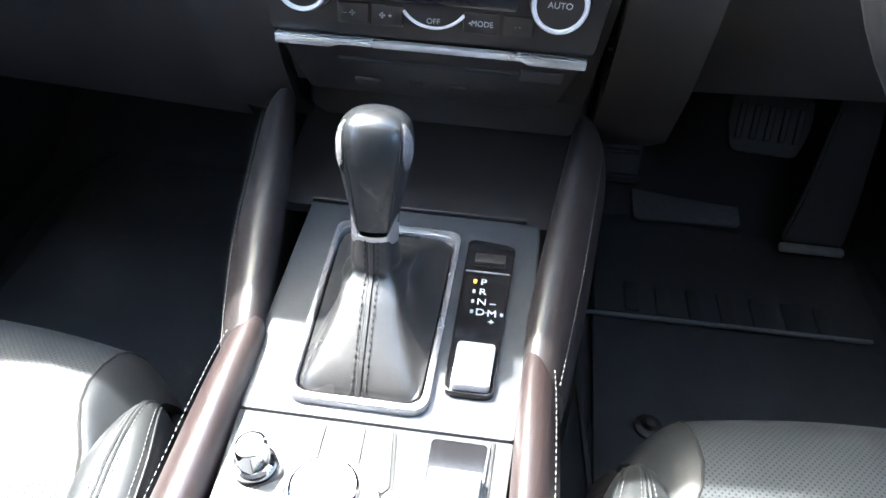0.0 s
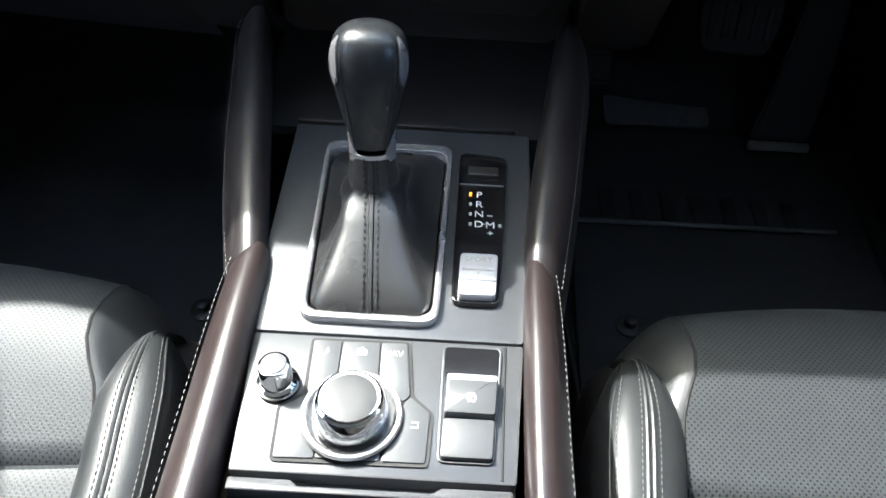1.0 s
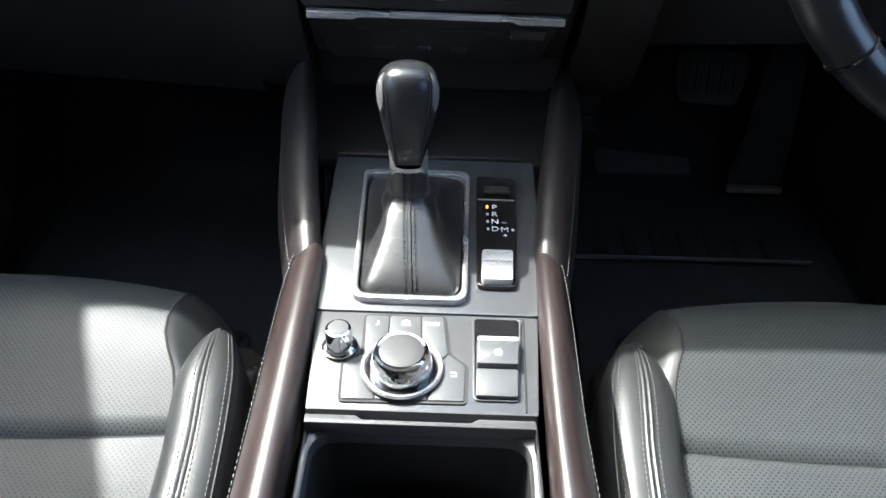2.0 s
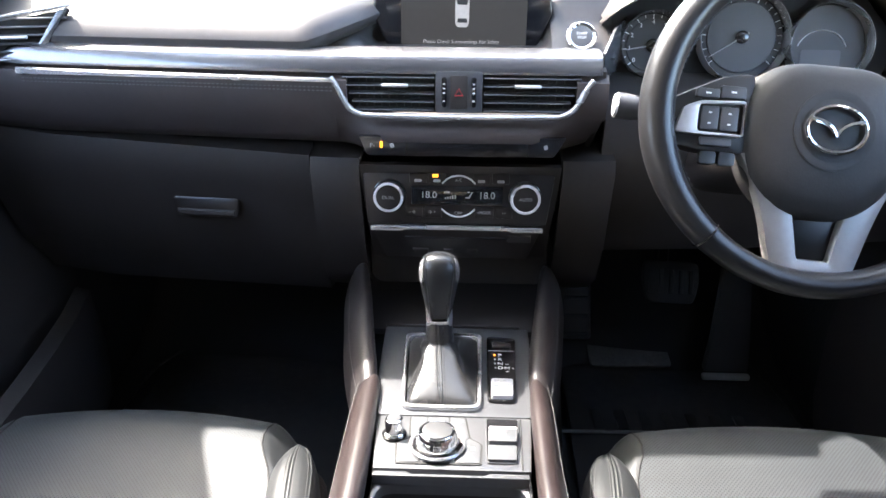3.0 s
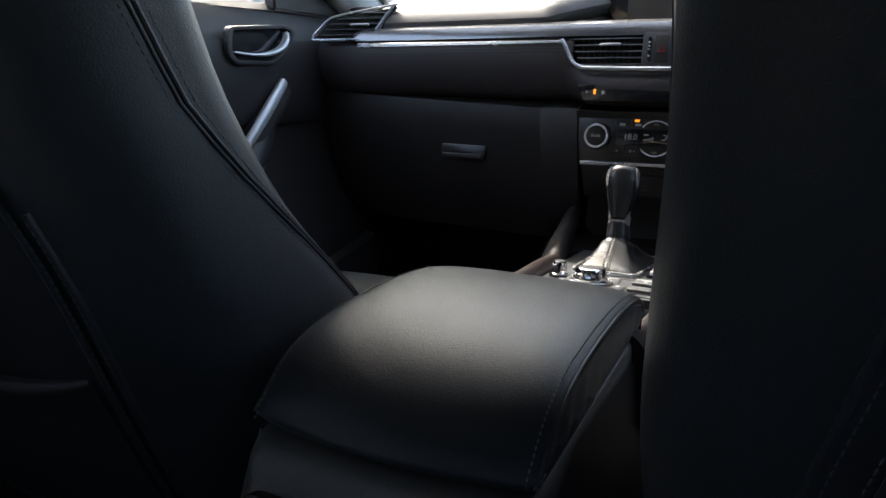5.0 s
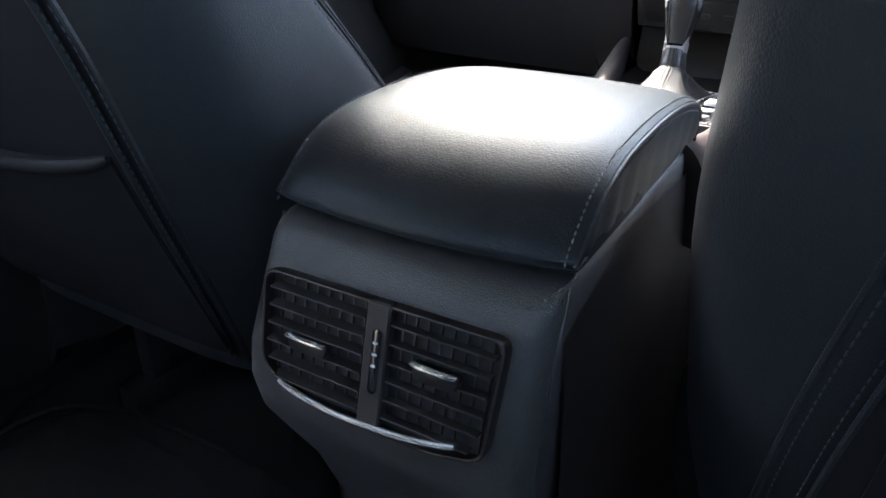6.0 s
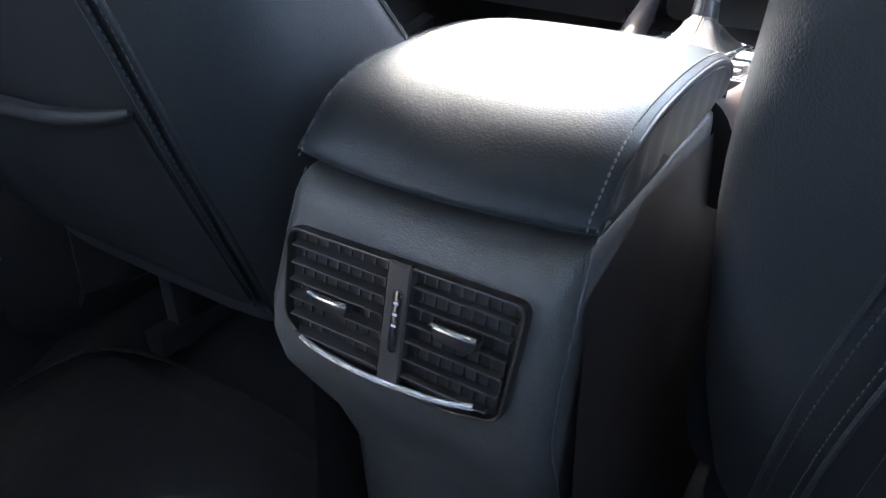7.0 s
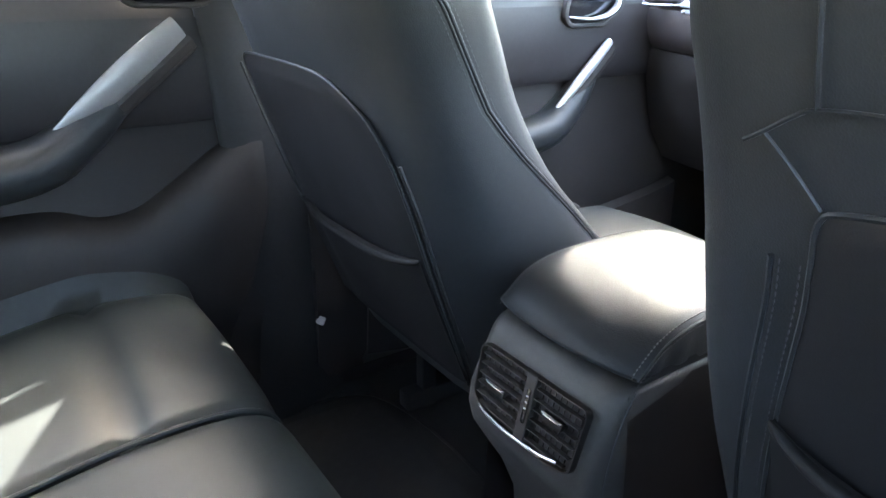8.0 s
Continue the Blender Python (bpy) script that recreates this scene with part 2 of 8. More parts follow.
def value(table, x):
    """Smooth look-up in rows of (x, value)."""
    if x <= table[0][0]:
        return table[0][1]
    for (a, va), (b, vb) in zip(table, table[1:]):
        if x <= b:
            t = (x - a) / (b - a)
            return va + (vb - va) * t
    return table[-1][1]


def tube(bm, pts, r, n=8, cap=True, loop=False, flat=1.0):
    pts = [Vector(p) for p in pts]
    rings, side = [], None
    k = len(pts)
    for i, p in enumerate(pts):
        d = (pts[(i + 1) % k] - pts[i - 1]) if loop else (pts[min(i + 1, k - 1)] - pts[max(i - 1, 0)])
        d.normalize()
        if side is None:
            side = d.cross(Vector((0, 0, 1)) if abs(d.z) < 0.9 else Vector((1, 0, 0))).normalized()
        side = (side - d * side.dot(d)).normalized()
        up = side.cross(d)
        rr = r[i] if isinstance(r, (list, tuple)) else r
        rings.append([p + rr * (math.cos(a) * side + flat * math.sin(a) * up) for a in [2 * math.pi * q / n for q in range(n)]])
    if loop:
        rings.append(rings[0])
        loft(bm, rings, cap=False)
        bmesh.ops.remove_doubles(bm, verts=bm.verts[:], dist=1e-6)
    else:
        loft(bm, rings, cap)
    return bm


def turned(bm, profile, n=32, m=None):
    """A body of revolution about z from rows of (radius, height)."""
    rings = [[(r * math.cos(2 * math.pi * i / n), r * math.sin(2 * math.pi * i / n), z) for i in range(n)] for r, z in profile]
    if m is not None:
        rings = [[m @ Vector(p) for p in r] for r in rings]
    return loft(bm, rings)


def prism(bm, pts, depth, m=None, bevel=0.0, seg=2):
    """A flat outline in xy raised from 0 to depth in z, its upper rim rounded."""
    vs = [bm.verts.new((x, y, 0)) for x, y in pts]
    f = bm.faces.new(vs)
    if f.normal.z < 0:
        f.normal_flip()
    e = bmesh.ops.extrude_face_region(bm, geom=[f])
    top = [v for v in e["geom"] if isinstance(v, bmesh.types.BMVert)]
    bmesh.ops.translate(bm, vec=(0, 0, depth), verts=top)
    allv = vs + top
    if bevel:
        ed = [g for g in e["geom"] if isinstance(g, bmesh.types.BMEdge)]
        r = bmesh.ops.bevel(bm, geom=ed, offset=bevel, segments=seg, affect="EDGES", profile=0.5)
        allv = [v for v in set(allv) | {v for f2 in r["faces"] for v in f2.verts} if v.is_valid]
    if m is not None:
        bmesh.ops.transform(bm, matrix=m, verts=allv)
    return bm


def rounded(w, h, r, n=5, c=(0, 0)):
    """Outline of a rounded rectangle."""
    out = []
    for sx, sy, a0 in ((1, 1, 0), (-1, 1, 90), (-1, -1, 180), (1, -1, 270)):
        for k in range(n + 1):
            a = radians(a0 + 90 * k / n)
            out.append((c[0] + sx * (w / 2 - r) + r * math.cos(a), c[1] + sy * (h / 2 - r) + r * math.sin(a)))
    return out


def smooth_outline(pts, r=0.004, n=4):
    """Rounds the corners of an outline."""
    out = []
    k = len(pts)
    for i in range(k):
        p, a, b = Vector(pts[i]), Vector(pts[i - 1]), Vector(pts[(i + 1) % k])
        u, v = (a - p), (b - p)
        ru, rv = min(r, u.length * 0.45), min(r, v.length * 0.45)
        s, e = p + u.normalized() * ru, p + v.normalized() * rv
        for q in range(n + 1):
            t = q / n
            out.append(tuple((1 - t) ** 2 * s + 2 * t * (1 - t) * p + t * t * e))
    return out


def frame_ring(bm, outer, inner, depth, m=None, bevel=0.001):
    """A flat frame between two outlines with the same number of points."""
    o0 = [bm.verts.new((x, y, 0)) for x, y in outer]
    o1 = [bm.verts.new((x, y, depth)) for x, y in outer]
    i1 = [bm.verts.new((x, y, depth)) for x, y in inner]
    i0 = [bm.verts.new((x, y, 0)) for x, y in inner]
    k = len(o0)
    for a, b in ((o0, o1), (o1, i1), (i1, i0)):
        for i in range(k):
            j = (i + 1) % k
            bm.faces.new((a[i], a[j], b[j], b[i]))
    if bevel:
        ed = [e for e in bm.edges if (e.verts[0] in o1 and e.verts[1] in o1) or (e.verts[0] in i1 and e.verts[1] in i1)] if len(bm.edges) < 3000 else []
        bmesh.ops.bevel(bm, geom=ed, offset=bevel, segments=2, affect="EDGES", profile=0.5)
    if m is not None:
        bmesh.ops.transform(bm, matrix=m, verts=bm.verts[:])
    return bm


def stitches(bm, line, pitch=0.006, length=0.004, r=0.0006, lift=(0, 0, 0)):
    """Short raised threads along a line."""
    line = [Vector(p) + Vector(lift) for p in line]
    acc, nxt = 0.0, 0.0
    for a, b in zip(line, line[1:]):
        d = b - a
        L = d.length
        if L < 1e-7:
            continue
        d.normalize()
        while nxt <= acc + L:
            p = a + d * (nxt - acc)
            q = p + d * length
            s = d.orthogonal().normalized() * r
            u = d.cross(s)
            ends = [[bm.verts.new(c + o * k) for o in (s, u, -s, -u)] for c, k in ((p, 0.5), (p.lerp(q, 0.5), 1.2), (q, 0.5))]
            for x, y in zip(ends, ends[1:]):
                for i in range(4):
                    bm.faces.new((x[i], x[(i + 1) % 4], y[(i + 1) % 4], y[i]))
            nxt += pitch
        acc += L
    return bm


def writing(text, size, m, mat, parent, name="lettering", local=False):
    """Printed letters, as a thin mesh."""
    cu = bpy.data.curves.new(name, "FONT")
    cu.body, cu.size, cu.extrude, cu.align_x, cu.align_y = text, size, 0.00015, "CENTER", "CENTER"
    tmp = bpy.data.objects.new(name, cu)
    me = bpy.data.meshes.new_from_object(tmp)
    bpy.data.objects.remove(tmp)
    me.transform(m)
    me.materials.clear()
    me.materials.append(mat)
    ob = new(name, me)
    ob.parent = parent
    if not local and parent.type == "EMPTY":
        ob.matrix_parent_inverse = parent.matrix_basis.inverted()
    return ob


def facing_back(x, y, z, tilt=0.0, turn=0.0):
    """Flat work facing the rear of the car: outline x to the right, outline y up, depth towards the rear."""
    return pose(x, y, z, 90 - tilt, 0, turn)


# ---- shell of the car ----
FLOOR_Z = 0.05
bm = B()
rows = []
for y, z in ((0.95, 0.40), (0.80, 0.30), (0.62, 0.12), (0.52, 0.06), (0.40, FLOOR_Z), (-0.60, FLOOR_Z), (-1.70, FLOOR_Z + 0.02)):
    rows.append([(x, y, z + 0.004 * math.sin(x * 9 + y * 7)) for x in [-0.74 + 1.48 * i / 24 for i in range(25)]])
sheet(bm, rows, 0.02)
single("floor", bm, CARPET, "black carpet on the car floor and footwells", "floor", "structure")

bm = B()
rows = []
for i in range(15):
    x = -0.62 + 1.24 * i / 14
    drop = 0.10 * (abs(x) / 0.62) ** 4
    rows.append([(x, y, z - drop) for y, z in ((-0.07 - 0.06 * (x / 0.62) ** 2, 1.055), (-0.2, 1.10), (-0.6, 1.13), (-1.1, 1.12), (-1.62, 1.02))])
sheet(bm, rows, -0.03)
single("ceiling", bm, HEADLINER, "pale grey cloth headliner of the roof", "ceiling", "structure")


def strut(name, pts, w, d, mat, label):
    bm = B()
    rings = []
    for i, p in enumerate(pts):
        p = Vector(p)
        t = (Vector(pts[min(i + 1, len(pts) - 1)]) - Vector(pts[max(i - 1, 0)])).normalized()
        s = Vector((1 if p.x < 0 else -1, 0.35, 0))
        s = (s - t * s.dot(t)).normalized()
        u = t.cross(s)
        rings.append([p + s * w * math.cos(a) + u * d * math.sin(a)
                      for a in [2 * math.pi * k / 28 for k in range(28)]])
    loft(bm, rings)
    return single(name, bm, mat, label, "pillar", "structure", angle=85)


for s in (-1, 1):
    bm = B()
    tube(bm, curve([(s * 0.60, 0.64, 0.815), (s * 0.655, 0.575, 0.803), (s * 0.672, 0.535, 0.800), (s * 0.664, 0.46, 0.816), (s * 0.6515, 0.42, 0.832), (s * 0.6365, 0.30, 0.884), (s * 0.6015, 0.08, 0.992), (s * 0.5515, -0.12, 1.082)], 8), 0.0065, 8)
    single("windscreen_seal", bm, RUBBER, "black rubber edge of the windscreen", "trim", "structure")
    strut("windscreen_pillar", curve([(s * 0.741, 0.66, 0.69), (s * 0.716, 0.53, 0.765), (s * 0.698, 0.42, 0.81), (s * 0.683, 0.30, 0.86), (s * 0.648, 0.08, 0.970), (s * 0.598, -0.12, 1.06)], 8), 0.047, 0.046,
          PILLAR_GREY, "sloping windscreen pillar with pale grey trim")
    strut("door_pillar", [(s * 0.681, -0.655, 0.06), (s * 0.681, -0.665, 0.45), (s * 0.695, -0.69, 0.80), (s * 0.62, -0.69, 1.07)], 0.035, 0.105,
          RUBBER, "upright pillar between the front and rear doors")

# windscreen and rear window
bm = B()
rows = []
for i in range(13):
    x = -0.72 + 1.44 * i / 12
    c = (x / 0.72) ** 2
    rows.append([(x * 1.0, 0.98 - 0.36 * c, 0.70), (x * 0.97, 0.62 - 0.27 * c, 0.835), (x * 0.90, 0.24 - 0.14 * c, 0.968), (x * 0.84, -0.06 - 0.06 * c, 1.06 - 0.02 * c)])
sheet(bm, rows, 0.005)
ws = single("windscreen", bm, WINDSCREEN, "curved clear windscreen glass", "windscreen", "structure")
ws.visible_shadow = False
bm = B()
rows = [[(x, -1.62, 1.02), (x * 1.05, -1.85, 0.92), (x * 1.1, -2.1, 0.80)] for x in [-0.55 + 1.1 * i / 6 for i in range(7)]]
sheet(bm, rows, 0.005)
rw = single("rear_window", bm, REAR_GLASS, "rear window glass darkened to cut light from behind", "window", "structure")
rw.visible_shadow = False
bm = B()
box(bm, (0, -1.9, 0.42), (1.46, 0.06, 0.76), 0.02)
box(bm, (0, -1.88, 0.79), (1.4, 0.5, 0.03), 0.01)
single("wall_rear", bm, DASH_SOFT, "black trimmed bulkhead and shelf behind the rear seat", "wall", "structure")
bm = B()
sheet(bm, [[(x, 0.78, 0.30), (x, 0.98, 0.45), (x, 0.98, 0.70)] for x in (-0.75, 0, 0.75)], 0.03)
sheet(bm, [[(x, 0.985 - 0.36 * (x / 0.72) ** 2, 0.694), (x, 1.02, 0.690)] for x in [-0.75 + 1.5 * i / 12 for i in range(13)]], 0.012)
single("wall_front", bm, CARPET, "dark carpeted bulkhead ahead of the footwells", "wall", "structure")
# scuttle and wipers under the windscreen
bm = B()
sheet(bm, [[(x, 0.99 - 0.36 * (x / 0.72) ** 2, 0.69), (x, 1.02 - 0.36 * (x / 0.72) ** 2, 0.73), (x, 1.14 - 0.36 * (x / 0.72) ** 2, 0.74), (x, 1.30, 0.70)] for x in [-0.72 + 1.44 * i / 12 for i in range(13)]], 0.02)
single("scuttle_panel", bm, PLASTIC, "black plastic scuttle panel below the windscreen", "panel", "structure")
bm = B()
rows = []
for i in range(13):
    x = -0.78 + 1.56 * i / 12
    c = (x / 0.78) ** 2
    rows.append([(x, 1.10 - 0.36 * c, 0.735 - 0.02 * c), (x, 1.5, 0.70 - 0.05 * c), (x, 1.95 - 0.2 * c, 0.60 - 0.09 * c), (x, 2.1 - 0.25 * c, 0.45 - 0.06 * c), (x, 2.12 - 0.25 * c, 0.0)])
PAINT_SELF = material("bronze_car_paint", (0.17, 0.14, 0.115), 0.28, 0.5, vary=0.03, coat=0.6)
sheet(bm, rows, 0.01)
single("bonnet", bm, PAINT_SELF, "bronze painted bonnet and nose of this car", "bonnet", "structure")


# ---- doors ----
def latch(door, y, z, s):
    """Inner release: dark dish with a curved bright lever."""
    m = Matrix.Translation((s * 0.6585, y, z)) @ Matrix.Rotation(radians(-90 * s), 4, "Z") @ Matrix.Rotation(radians(90), 4, "X")
    f = 1 if s < 0 else -1
    turn = (lambda pts: pts if f > 0 else [(-a, b) for a, b in reversed(pts)])
    base = smooth_outline(turn([(-0.084, 0.028), (-0.090, -0.016), (-0.072, -0.033), (0.024, -0.034), (0.066, -0.010), (0.088, 0.030), (0.056, 0.036)]), 0.012)
    inner = smooth_outline(turn([(-0.074, 0.022), (-0.079, -0.012), (-0.066, -0.025), (0.020, -0.026), (0.057, -0.006), (0.075, 0.025), (0.052, 0.029)]), 0.010)
    bm = B()
    frame_ring(bm, base, inner, 0.012, m, 0.003)
    part("latch_surround", bm, PLASTIC, door)
    bm = B()
    prism(bm, inner, 0.003, m)
    part("latch_dish", bm, GLOSS_BLACK, door)
    bm = B()
    path = curve([m @ Vector(p) for p in ((-f * 0.074, -0.012, 0.010), (-f * 0.035, -0.016, 0.014), (-f * 0.004, -0.015, 0.017), (f * 0.025, -0.008, 0.019), (f * 0.046, 0.006, 0.018), (f * 0.060, 0.023, 0.010))], 5)
    tube(bm, path, [0.0032 + 0.0055 * math.sin(math.pi * min(1, (i / len(path)) ** 1.6)) for i in range(len(path))], 10, flat=0.6)
    part("latch_lever", bm, SATIN_SILVER, door, "bright curved release lever")


def door(s, y0, y1, name, label, strip, latch_at, sill_z, detail=True):
    d = thing(name, label, "door", (s * 0.7, (y0 + y1) / 2, 0.10), kind="structure")
    n = 14
    prof = [(0.10, 0.655), (0.16, 0.64), (0.30, 0.632), (0.42, 0.642), (0.50, 0.668), (0.60, 0.676), (0.70, 0.672), (0.77, 0.676), (sill_z - 0.005, 0.70)]
    bm = B()
    rows = []
    for i in range(n + 1):
        y = y0 + (y1 - y0) * i / n
        rows.append([(s * (x + 0.004 * math.sin(8 * y)), y, z) for z, x in prof])
    sheet(bm, rows, 0.02 * s)
    part("door_panel", bm, PLASTIC, d)
    # upper roll and brown insert
    bm = B()
    sheet(bm, [[(s * x, y0 + (y1 - y0) * i / n, z) for z, x in ((0.738, 0.669), (0.742, 0.664), (0.70, 0.660), (0.64, 0.660), (0.615, 0.664), (0.61, 0.668))] for i in range(n + 1)], 0.006 * s)
    part("door_insert", bm, LEATHER_BLACKBROWN, d, "dark brown padded insert")
    if detail:
        (ya, za), (yb, zb) = strip
        mid = [(s * (0.645 - 0.012 * math.sin(math.pi * t)), ya + (yb - ya) * t, za + (zb - za) * t + (0.012 if y1 > 0 else 0.005) * math.sin(math.pi * t)) for t in [k / 12 for k in range(13)]]
        bm = B()
        tube(bm, mid, [0.0055 + 0.0035 * math.sin(math.pi * min(1, 0.2 + k / 13)) for k in range(13)], 14, flat=1.25 if y1 > 0 else 2.3)
        part("pull_handle_trim", bm, SATIN_SILVER if y1 > 0 else SILVER_PAINT, d, "satin silver strip of the door pull")
        bm = B()
        tube(bm, [(p[0] + s * 0.018, p[1] + 0.012, p[2] - 0.016) for p in mid], 0.022, 10)
        part("pull_handle", bm, PLASTIC, d)
        # arm rest shelf running back from the pull
        bm = B()
        yc = yb - 0.05
        line = curve([(s * 0.668, yb + 0.13, zb + 0.09), (s * 0.652, yb + 0.05, zb + 0.02), (s * 0.645, yb - 0.03, zb - 0.012), (s * 0.642, (y0 + yb) / 2, zb - 0.018), (s * 0.648, y0 + 0.10, zb - 0.012), (s * 0.668, y0 + 0.03, zb - 0.005)], 5)
        tube(bm, line, [0.012 + 0.034 * math.sin(math.pi * (0.06 + 0.9 * k / (len(line) - 1))) ** 0.5 for k in range(len(line))], 14, flat=0.8)
        part("arm_rest", bm, LEATHER, d)
        # door bin with rounded front
        if y1 > 0:
            bm = B()
            rows = []
            for k in range(11):
                t = k / 10
                y = y1 - 0.03 + (y0 + 0.12 - y1) * t
                bulge = 0.05 * math.sin(math.pi * min(1, t * 1.0 + 0.02)) ** 0.6
                rows.append([(s * 0.65, y, 0.12), (s * (0.63 - bulge), y, 0.15), (s * (0.62 - bulge), y, 0.25), (s * (0.625 - bulge), y, 0.30 + 0.05 * (1 - t)), (s * (0.64 - bulge), y, 0.305 + 0.05 * (1 - t))])
            sheet(bm, rows, 0.01 * s)
            part("door_bin", bm, PLASTIC, d)
        latch(d, *latch_at, s)
    # sill and outer skin
    bm = B()
    sheet(bm, [[(s * 0.70, y, sill_z - 0.012), (s * 0.715, y, sill_z), (s * 0.74, y, sill_z - 0.004), (s * 0.745, y, sill_z - 0.03)] for y in (y0, (y0 + y1) / 2, y1)], 0.006 * s)
    part("window_sill", bm, RUBBER, d)
    bm = B()
    sheet(bm, [[(s * 0.75, y, sill_z - 0.018), (s * 0.80, y, sill_z - 0.06), (s * 0.845, y, 0.60), (s * 0.86, y, 0.40), (s * 0.84, y, 0.15), (s * 0.80, y, -0.02)] for y in [y0 + (y1 - y0) * i / 6 for i in range(7)]], 0.01 * s)
    part("outer_skin", bm, PAINT_SELF, d, "bronze painted outer door skin")
    # window
    bm = B()
    top = (lambda y: 1.05 - max(0, (y - -0.15)) * 0.53)
    ys = [y0 + (y1 - y0) * i / 10 for i in range(11)]
    sheet(bm, [[(s * 0.735, y, sill_z - 0.01), (s * 0.70, y, (sill_z + max(top(y), sill_z + 0.01)) / 2), (s * 0.645, y, max(top(y), sill_z + 0.01))] for y in ys], 0.004 * s)
    w = part("window_pane", bm, SIDE_GLASS if y1 > 0 else REAR_GLASS, d)
    w.visible_shadow = False
    bm = B()
    tube(bm, curve([(s * (0.645 + 0.035 * min(1, max(0, (y + 0.30) / 0.3))), y, max(top(y), sill_z + 0.02) + 0.012) for y in ys if y < 0.11], 3), 0.018, 10)
    part("window_frame", bm, RUBBER, d)
    return d


door(-1, -0.64, 0.30, "door_1", "black front passenger door lining with silver pull and bright latch", ((0.045, 0.682), (-0.125, 0.522)), (0.005, 0.745), 0.815)
REAR_L = door(-1, -1.50, -0.70, "door_2", "black rear door lining with silver pull handle", ((-0.815, 0.742), (-1.02, 0.580)), (-0.80, 0.80), 0.83)
door(1, -0.64, 0.30, "door_3", "black driver's door lining", ((0.10, 0.70), (-0.07, 0.54)), (0.015, 0.765), 0.815, detail=False)
door(1, -1.50, -0.70, "door_4", "black rear door lining on the driver's side", ((-0.80, 0.745), (-1.03, 0.565)), (-0.80, 0.80), 0.83, detail=False)
# sculpted lower lining and rubber seal of the rear passenger-side door
ridge = curve([(-1.46, 0.50, 0), (-1.30, 0.505, 0), (-1.12, 0.502, 0), (-1.02, 0.500, 0), (-0.955, 0.482, 0), (-0.90, 0.487, 0), (-0.85, 0.515, 0), (-0.79, 0.555, 0), (-0.735, 0.585, 0), (-0.712, 0.60, 0)], 5)
bm = B()
rows = []
for p in ridge:
    y, z = p.x, p.y
    low = value(((-1.5, 0.14), (-0.86, 0.14), (-0.80, 0.20), (-0.75, 0.30), (-0.712, 0.42)), y)
    out = value(((-1.5, 0.02), (-1.0, 0.022), (-0.80, 0.02), (-0.73, 0.008), (-0.71, 0.0)), y)
    rows.append([(-0.664, y, z + 0.004), (-0.652 + 0.2 * out, y, z + 0.001), (-0.645 + 0.6 * out, y, z - 0.012), (-0.640 + out, y, z - 0.035), (-0.636 + out, y, low + 0.6 * (z - low)), (-0.636 + 0.8 * out, y, low + 0.25 * (z - low)), (-0.65, y, low)])
sheet(bm, rows, 0.008)
part("lower_lining", bm, PLASTIC, REAR_L, "sculpted grained plastic lower lining", angle=60)
bm = B()
tube(bm, curve([(-0.668, -0.768, 0.80), (-0.664, -0.740, 0.705), (-0.660, -0.703, 0.565), (-0.658, -0.692, 0.47), (-0.656, -0.704, 0.382), (-0.654, -0.752, 0.322), (-0.654, -0.82, 0.300), (-0.654, -1.0, 0.275)], 6), 0.009, 8, flat=0.7)
part("door_seal", bm, RUBBER, REAR_L, "black rubber door seal")
bm = B()
prism(bm, rounded(0.018, 0.015, 0.003), 0.003, pose(-0.634, -0.636, 0.235, 55, 0, 20), 0.0008)
bm_clip = thing("belt_bolt_cap", "small white cap beside the seat rail on the carpet", "cap", (-0.634, -0.636, 0.235))
part("cap", bm, WHITE_INK, bm_clip)
for s in (-1, 1):
    # black corner ahead of the front side window, and footwell side trims
    bm = B()
    loft(bm, [[(s * x, y, z) for y, z in ((0.090, 0.808), (0.32, 0.80), (0.40, 0.82), (0.22, 0.92), (0.06, 1.02), (-0.10, 1.075), (-0.07, 1.020), (0.03, 0.950), (0.088, 0.898))] for x in (0.690, 0.715)])
    bmesh.ops.bevel(bm, geom=bm.edges[:], offset=0.004, segments=2, affect="EDGES")
    single("quarter_panel", bm, PLASTIC, "black trim corner at the front of the side window", "trim", "structure")
    bm = B()
    sheet(bm, [[(s * 0.70, y, 0.04), (s * 0.685, y, 0.4), (s * 0.70, y, 0.82)] for y in (0.27, 0.6, 0.98)], 0.03 * s)
    single("footwell_side", bm, CARPET, "dark trim at the side of the footwell", "trim", "structure")
    bm = B()
    sheet(bm, [[(s * 0.69, y, 0.05), (s * 0.66, y, 0.11), (s * 0.70, y, 0.13)] for y in (0.3, -0.6, -1.5)], 0.02 * s)
    single("door_sill", bm, PLASTIC, "grained black plastic door sill trim", "trim", "structure")
    bm = B()
    sheet(bm, [[(s * 0.69, y, 0.06), (s * 0.70, y, 0.8), (s * 0.62, y, 1.08)] for y in (-1.48, -1.9)], 0.04 * s)
    single("rear_quarter", bm, DASH_SOFT, "black trim beside the rear seat", "trim", "structure")

# ---- door mirror outside the passenger window ----
mir = thing("door_mirror", "black door mirror with silver cap outside the front passenger window", "mirror", (-0.76, 0.22, 0.80))
MC = Vector((-0.965, 0.12, 0.890))
mm = Matrix.Translation(MC) @ Matrix.Rotation(radians(21), 4, "Z") @ Matrix.Rotation(radians(90), 4, "X")
oo = smooth_outline([(-0.145, 0.055), (0.105, 0.066), (0.13, 0.04), (0.12, -0.066), (-0.08, -0.074), (-0.15, -0.03)], 0.035, 6)
bm = B()
rings = []
